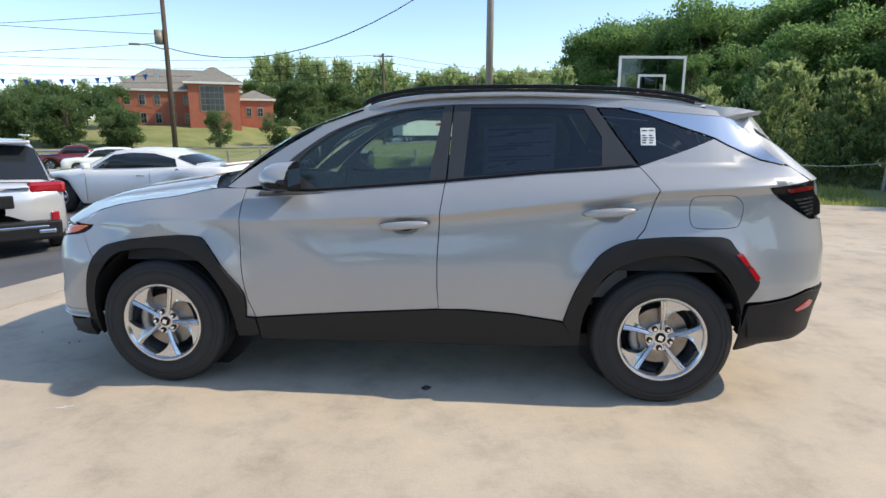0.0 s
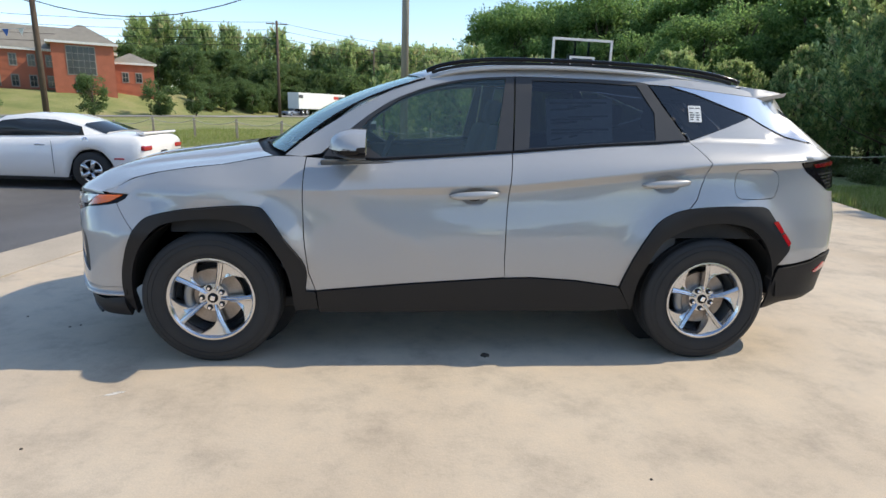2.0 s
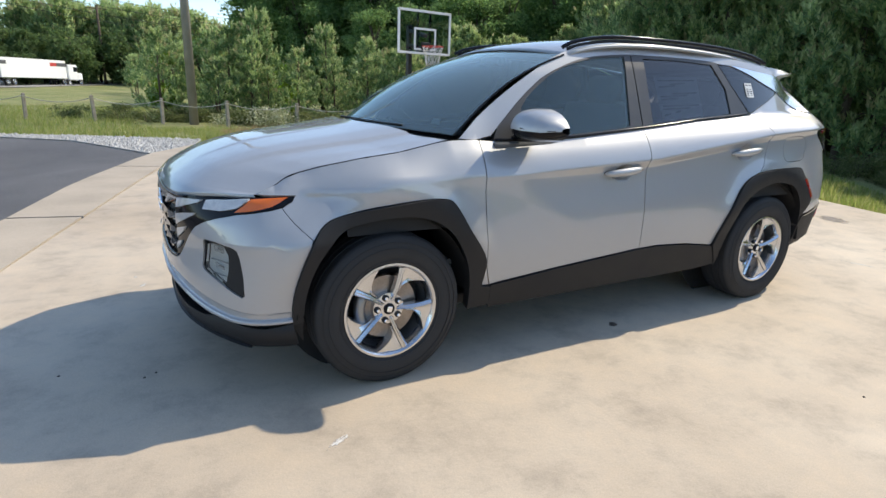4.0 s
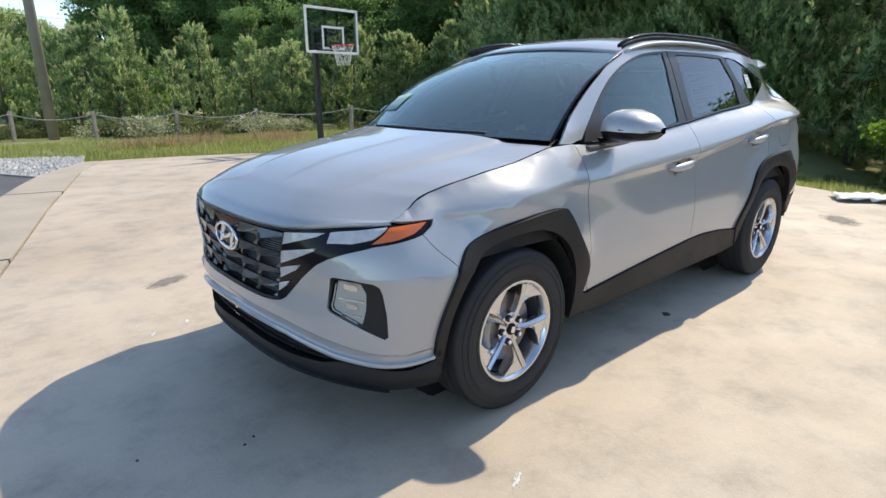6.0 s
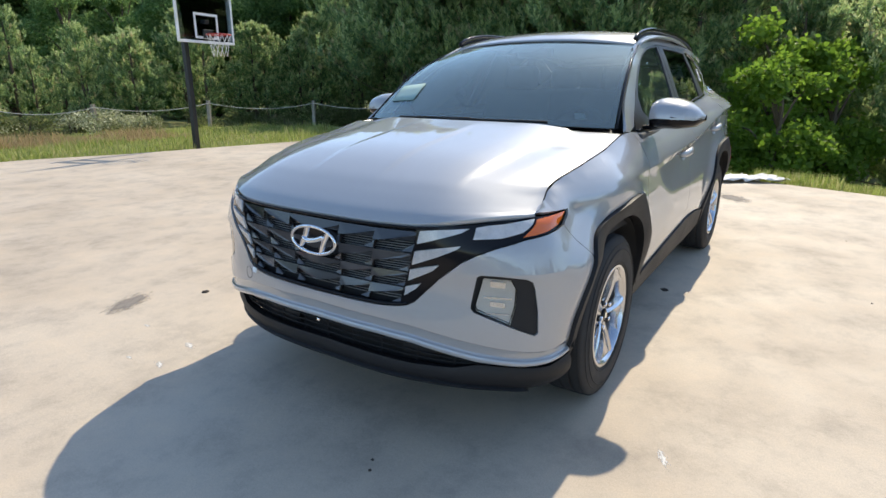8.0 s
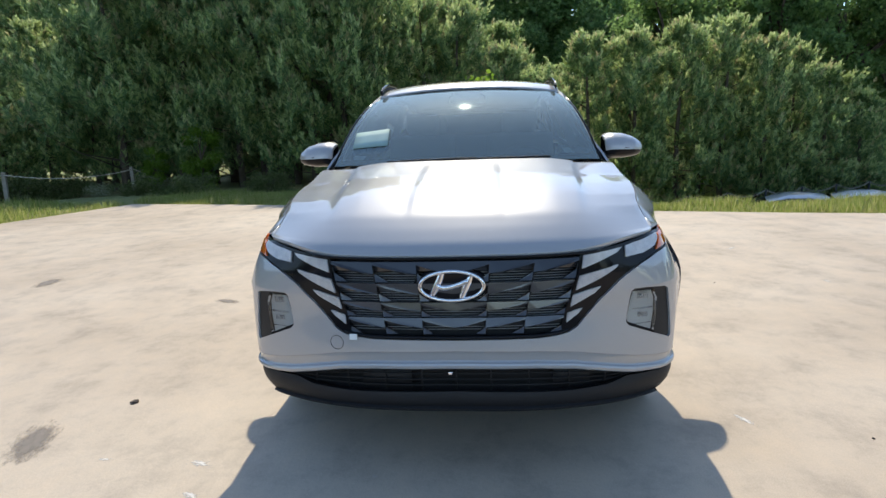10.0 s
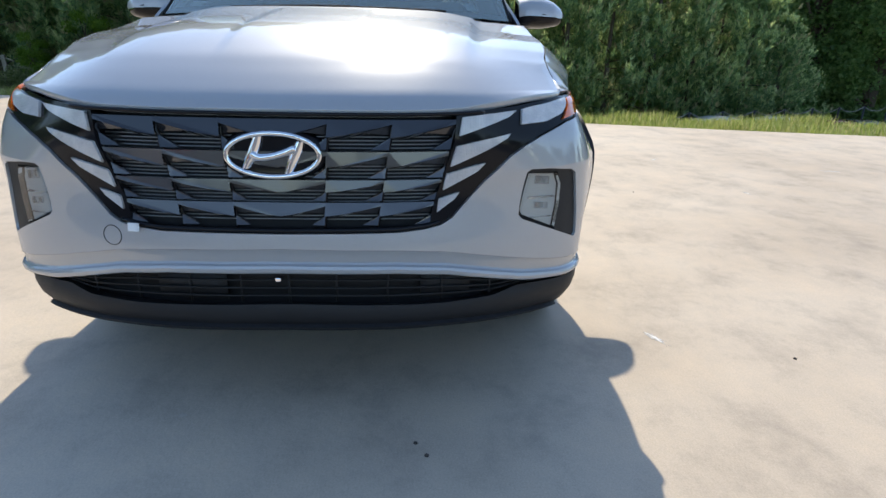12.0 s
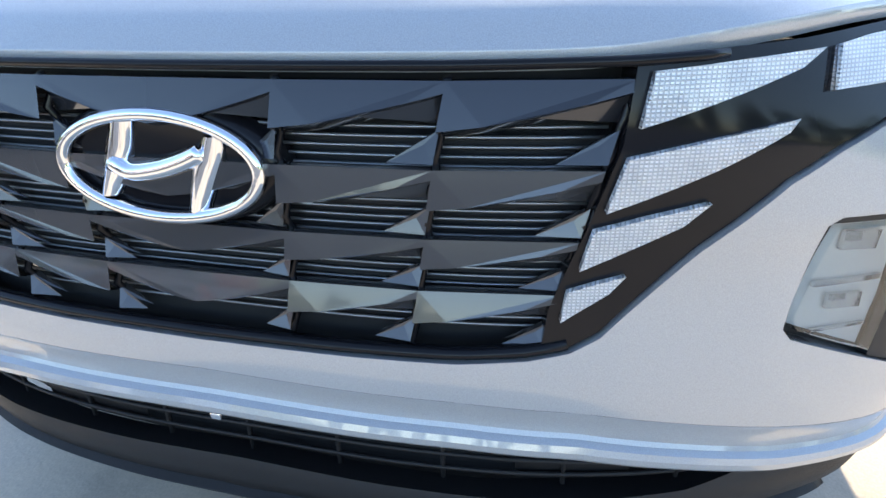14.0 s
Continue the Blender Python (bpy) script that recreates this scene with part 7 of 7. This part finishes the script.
bits(coupe, ("lamp_panel", "gloss_black", "black tail panel", (0.03, 1.44, 0.17), (2.50, 0, 0.85), 0.01), ("rear_spoiler", "white_paint", "white boot lip", (0.16, 1.5, 0.05), (2.40, 0, 1.115), 0.02),
     ("diffuser", "clad", "black lower bumper", (0.14, 1.5, 0.16), (2.46, 0, 0.33), 0.03))
SUV_BODY = [(-2.35, 0.3, 0.80, 0.82), (-2.2, 0.26, 0.95, 0.90), (-1.5, 0.24, 1.02, 0.94), (0.0, 0.24, 1.06, 0.94), (1.6, 0.24, 1.10, 0.94), (2.2, 0.3, 1.10, 0.90), (2.36, 0.4, 1.02, 0.84)]
SUV_CABIN = [(-1.15, 1.03, 0.78), (-0.35, 1.60, 0.64), (0.3, 1.70, 0.63), (1.2, 1.69, 0.62), (1.85, 1.62, 0.62), (2.28, 1.10, 0.74)]
silver_suv = parked_car("parked_suv", "pale silver sport utility car parked on the asphalt", pose(-8.1, 5.0, yard(-7.6, 4.6), 0, 0, -45), "pale_silver", 4.7, 1.88, SUV_BODY, SUV_CABIN, (-1.4, 1.4), 0.36, False)
for y in (-1, 1):
    bits(silver_suv, ("tail_lamp", "red_lens", "large red wrap-round tail lamp", (0.30, 0.46, 0.17), (2.22, y * 0.68, 1.02), 0.05), ("bumper_reflector", "red_lens", "", (0.05, 0.10, 0.15), (2.36, y * 0.74, 0.60), 0.02),
         ("exhaust_tip", "chrome", "bright exhaust tip", (0.10, 0.22, 0.07), (2.38, y * 0.62, 0.40), 0.025), ("roof_rail", "satin", "bright roof rail", (1.7, 0.035, 0.03), (0.75, y * 0.60, 1.75), 0.012))
bits(silver_suv, ("bumper_trim", "satin", "satin bumper trim", (0.06, 1.30, 0.05), (2.385, 0, 0.47), 0.02), ("lower_bumper", "clad", "black lower bumper", (0.16, 1.60, 0.17), (2.33, 0, 0.36), 0.04),
     ("chrome_strip", "chrome", "", (0.03, 0.95, 0.035), (2.37, 0, 1.02), 0.01), ("plate_recess", "clad", "", (0.03, 0.55, 0.18), (2.365, 0, 0.84), 0.02), ("roof_spoiler", "pale_silver", "", (0.30, 1.15, 0.05), (1.98, 0, 1.66), 0.02))
parked_car("parked_suv", "white sport utility car parked on the far side", pose(-26.6, 33.4, hill(-26.6, 33.4), 0, 0, 36), "white_paint", 4.8, 1.85, SUV_BODY, SUV_CABIN, (-1.45, 1.42), 0.34)
parked_car("pickup", "dark red pickup truck parked beside a white car", pose(-30.3, 35.9, hill(-30.3, 35.9), 0, 0, 38), "red_paint", 5.4, 1.95,
           [(-2.7, 0.4, 0.95, 0.9), (-2.5, 0.35, 1.1, 0.96), (-1.2, 0.35, 1.18, 0.97), (0.5, 0.35, 1.2, 0.97), (2.5, 0.4, 1.2, 0.97), (2.7, 0.5, 1.15, 0.95)],
           [(-1.2, 1.17, 0.8), (-0.6, 1.72, 0.68), (0.1, 1.8, 0.67), (0.7, 1.74, 0.68), (0.85, 1.2, 0.8)], (-1.7, 1.7), 0.4)
for i, (x, y, r, mt, lb) in enumerate(((13.4, -9.7, 70, "pale_silver", "silver car parked in the lower yard"), (13.9, -11.9, 70, "white_paint", "white car parked in the lower yard"),
                                       (14.6, -14.0, 68, "red_paint", "dark red car parked in the lower yard"), (15.6, -16.0, 68, "blue_paint", "dark blue-grey car parked in the lower yard"))):
    parked_car("saloon", lb, pose(x, y, hill(x, y) - 0.16, 0, 0, r), mt, 4.8, 1.85, COUPE_BODY, COUPE_CABIN, (-1.45, 1.42), 0.34)
for x, y, r in ((-18.6, 106.0, 60),):
    parked_car("saloon", "small grey car on the far road", pose(x, y, hill(x, y) + 0.1, 0, 0, r), "blue_paint", 4.8, 1.85, COUPE_BODY, COUPE_CABIN, (-1.45, 1.42), 0.34)


def lorry():
    """An articulated lorry: white box trailer and a white cab."""
    at = pose(-13.6, 113.6, hill(-13.6, 113.6) + 0.1, 0, 0, 58)
    ob = thing("lorry", "white articulated lorry with a box trailer on the far road", "lorry", at=at)
    bm = bmesh.new()
    box(bm, (14.0, 2.6, 2.9), pose(-2.2, 0, 2.6), 0.05)
    tr = part("trailer", bm, "trailer", ob, "white box trailer")
    for x0, w, mt in ((-8.4, 1.2, "ink"), (2.0, 1.5, "rim_red"), (4.0, 2.4, "ink")):
        bm = bmesh.new()
        box(bm, (w, 0.02, 0.55), pose(x0 - 0.2, -1.315, 3.35))
        part("lettering_bar", bm, mt, tr)
    bm = bmesh.new()
    box(bm, (2.4, 2.4, 2.6), pose(6.7, 0, 2.2), 0.25)
    box(bm, (1.6, 2.1, 1.3), pose(8.5, 0, 1.5), 0.25)
    cab = part("cab", bm, "white_paint", ob, "white cab")
    bm = bmesh.new()
    box(bm, (1.0, 2.44, 0.8), pose(7.2, 0, 2.7), 0.05)
    part("cab_window", bm, "pane", cab, "dark window")
    for x in (-8.0, -6.8, 4.2, 5.4, 8.4):
        for y in (-1, 1):
            simple_wheel(ob, x, y * 1.1, 0.52, 0.3)


lorry()
flat("far_road", [(x, road_y(x) + 5) for x in np.linspace(-115, 55, 35)] + [(x, road_y(x) - 5) for x in np.linspace(55, -115, 35)], 0, "far_asphalt", "pale grey road across the field", "road")
road_ob = bpy.data.objects["far_road"]
for q in road_ob.data.vertices:
    q.co.z = hill(q.co.x, q.co.y) + 0.06


# ---- brick building ----
def hip_roof(parent, x0, x1, y0, y1, z, rise, over=0.7):
    x0, x1, y0, y1 = x0 - over, x1 + over, y0 - over, y1 + over
    i = min(x1 - x0, y1 - y0) / 2
    a, b = ((x0 + i, (y0 + y1) / 2), (x1 - i, (y0 + y1) / 2)) if x1 - x0 > y1 - y0 else (((x0 + x1) / 2, y0 + i), ((x0 + x1) / 2, y1 - i))
    v = [(x0, y0, z), (x1, y0, z), (x1, y1, z), (x0, y1, z), (*a, z + rise), (*b, z + rise), (x0, y0, z - 0.4), (x1, y0, z - 0.4), (x1, y1, z - 0.4), (x0, y1, z - 0.4)]
    f = [(0, 1, 5, 4), (1, 2, 5), (2, 3, 4, 5), (3, 0, 4)] if x1 - x0 > y1 - y0 else [(0, 1, 4), (1, 2, 5, 4), (2, 3, 5), (3, 0, 4, 5)]
    roof_ob = mesh("roof", v, f, "shingle", parent, "grey shingled hip roof", False)
    mesh("eave", v, [(0, 6, 7, 1), (1, 7, 8, 2), (2, 8, 9, 3), (3, 9, 6, 0), (9, 8, 7, 6)], "trim_white", roof_ob, "off-white eaves", False)


bld = thing("brick_building", "red brick building with grey hip roofs and white eaves", "building", at=pose(-51.2, 87.6, hill(-51, 88) - 0.5, 0, 0, 26) @ Matrix.Diagonal((0.62, 0.62, 0.80, 1)))
bm = bmesh.new()
box(bm, (30, 14, 8.4), pose(0, 7, 3.6))
wing_w = part("wall", bm, "brick", bld, "red brick wall")
hip_roof(bld, -15, 15, 0, 14, 7.7, 4.4)
bm = bmesh.new()
box(bm, (12.4, 11, 9.6), pose(8.5, -0.8, 4.2))
part("wall", bm, "brick", bld, "red brick entrance tower")
hip_roof(bld, 2, 15, -6.5, 5.5, 9.0, 3.3)
bm = bmesh.new()
box(bm, (9, 10, 7.0), pose(19, 5, 2.6))
part("wall", bm, "brick", bld, "red brick wing")
hip_roof(bld, 14, 23.5, 0, 10, 6.2, 2.0)


def window(parent, x, y, z, w, h, nx, nz):
    """A window let into a wall: trim frame, dark panes with bars."""
    bm = bmesh.new()
    box(bm, (w + 0.3, 0.12, h + 0.3), pose(x, y - 0.03, z), 0.01, 1)
    fr = part("window", bm, "bronze_frame", parent, "dark framed window")
    for i in range(nx):
        for k in range(nz):
            bm = bmesh.new()
            pw, ph = w / nx, h / nz
            box(bm, (pw - 0.09, 0.06, ph - 0.09), pose(x - w / 2 + pw * (i + 0.5), y - 0.09, z - h / 2 + ph * (k + 0.5)))
            part("pane", bm, "pane", fr, "dark pane")


for x in (-12.5, -9, -5.5, -2, 1.5):
    for z in (2.0, 5.6):
        window(bld, x, 0, z, 1.3, 1.9, 2, 2)
window(bld, 8, -6.32, 5.8, 5.6, 4.8, 5, 4)
window(bld, 8, -6.32, 1.5, 3.0, 2.4, 2, 1)
for x in (17.0, 20.0):
    window(bld, x, 0, 3.4, 1.3, 1.7, 2, 2)

# ---- small things on the ground ----
def blob(name, x, y, r, h, mat, label, category, seed, sx=1.0, turn=0.0):
    bm = bmesh.new()
    bmesh.ops.create_icosphere(bm, subdivisions=3, radius=1.0)
    for q in bm.verts:
        k = 1 + 0.45 * noise.noise(q.co * 1.7 + Vector((seed, 0, 0)))
        q.co = Vector((q.co.x * r * k * sx, q.co.y * r * k, max(-0.2, q.co.z) * h * k))
    ob = part(name, bm, mat, None, "", True)
    ob.matrix_world = pose(x, y, 0.001, 0, 0, turn)
    return tagged(ob, label, category)


blob("dirt_clump", 0.125, -0.84, 0.022, 0.010, "debris", "small dark clump of dirt on the concrete", "dirt", 1.0, 1.3, 50)
blob("dirt_clump", -1.61, 1.70, 0.020, 0.010, "debris", "small dark clump of dirt on the concrete", "dirt", 2.0, 1.2, 20)
for i, (x, y) in enumerate(((-2.35, -0.35), (-2.40, -0.38), (2.3, -1.9), (0.6, -2.0), (-1.9, -1.7), (-2.75, -0.2))):
    blob("dirt_speck", x, y, 0.006, 0.004, "debris", "tiny dark speck of dirt on the concrete", "dirt", 3.0 + i)


def patch(x, y, r, sx, turn, mat, label, name):
    """A thin mark on the concrete that fades out towards its edge."""
    v, n = [(0, 0, 0)], 28
    for k in range(n):
        a = 2 * math.pi * k / n
        v.append((1.3 * math.cos(a), 1.3 * math.sin(a), 0))
    ob = mesh(name, v, [(0, 1 + k, 1 + (k + 1) % n) for k in range(n)], mat)
    ob.matrix_world = pose(x, y, 0.0022, 0, 0, turn) @ Matrix.Diagonal((r * sx, r, 1, 1))
    return tagged(ob, label, "stain", kind="structure")


for x, y, r, sx, turn in ((-2.0, 1.93, 0.11, 2.0, 25), (4.9, 0.4, 0.18, 1.5, 60), (0.9, 4.2, 0.12, 1.8, 10), (3.9, -0.8, 0.2, 1.6, 40), (0.2, 2.05, 0.06, 2.5, 70)):
    patch(x, y, r, sx, turn, "stain", "damp grey stain on the concrete", "stain")
for x, y, r, sx, turn in ((-2.13, 1.50, 0.03, 2.4, 95), (-2.15, 1.07, 0.06, 2.0, 80), (-2.36, 1.0, 0.05, 2.2, 70), (-2.40, 1.2, 0.03, 2.4, 90), (1.51, -4.21, 0.07, 4.0, 75), (3.1, -0.77, 0.05, 6.0, -75), (-1.75, -1.25, 0.05, 3.0, 30), (0.6, -2.9, 0.05, 2.5, 15), (2.0, -2.7, 0.06, 3.0, 140)):
    patch(x, y, r, sx, turn, "scuff", "faint white scuff on the concrete", "scuff_mark")
# crumpled white sheet at the edge of the grass
rows = []
for a in np.linspace(0, 1, 22):
    rows.append([(0.95 * (a - 0.5) + 0.05 * noise.noise(Vector((a * 3, b * 3, 1))), 0.42 * (b - 0.5) * (1 + 0.4 * noise.noise(Vector((a * 4, 0, 3)))) + 0.05 * noise.noise(Vector((a * 3, b * 3, 7))),
                  0.035 + 0.05 * noise.noise(Vector((a * 6, b * 4, 2))) + 0.03 * noise.noise(Vector((a * 14, b * 9, 5)))) for b in np.linspace(0, 1, 12)])
sheet_ob = grid_sheet("crumpled_sheet", rows, "trim_white", None, "", 0.002)
sheet_ob.matrix_world = pose(5.42, -0.80, 0.012, 0, 0, -62)
tagged(sheet_ob, "crumpled white sheet lying at the edge of the grass", "sheet")
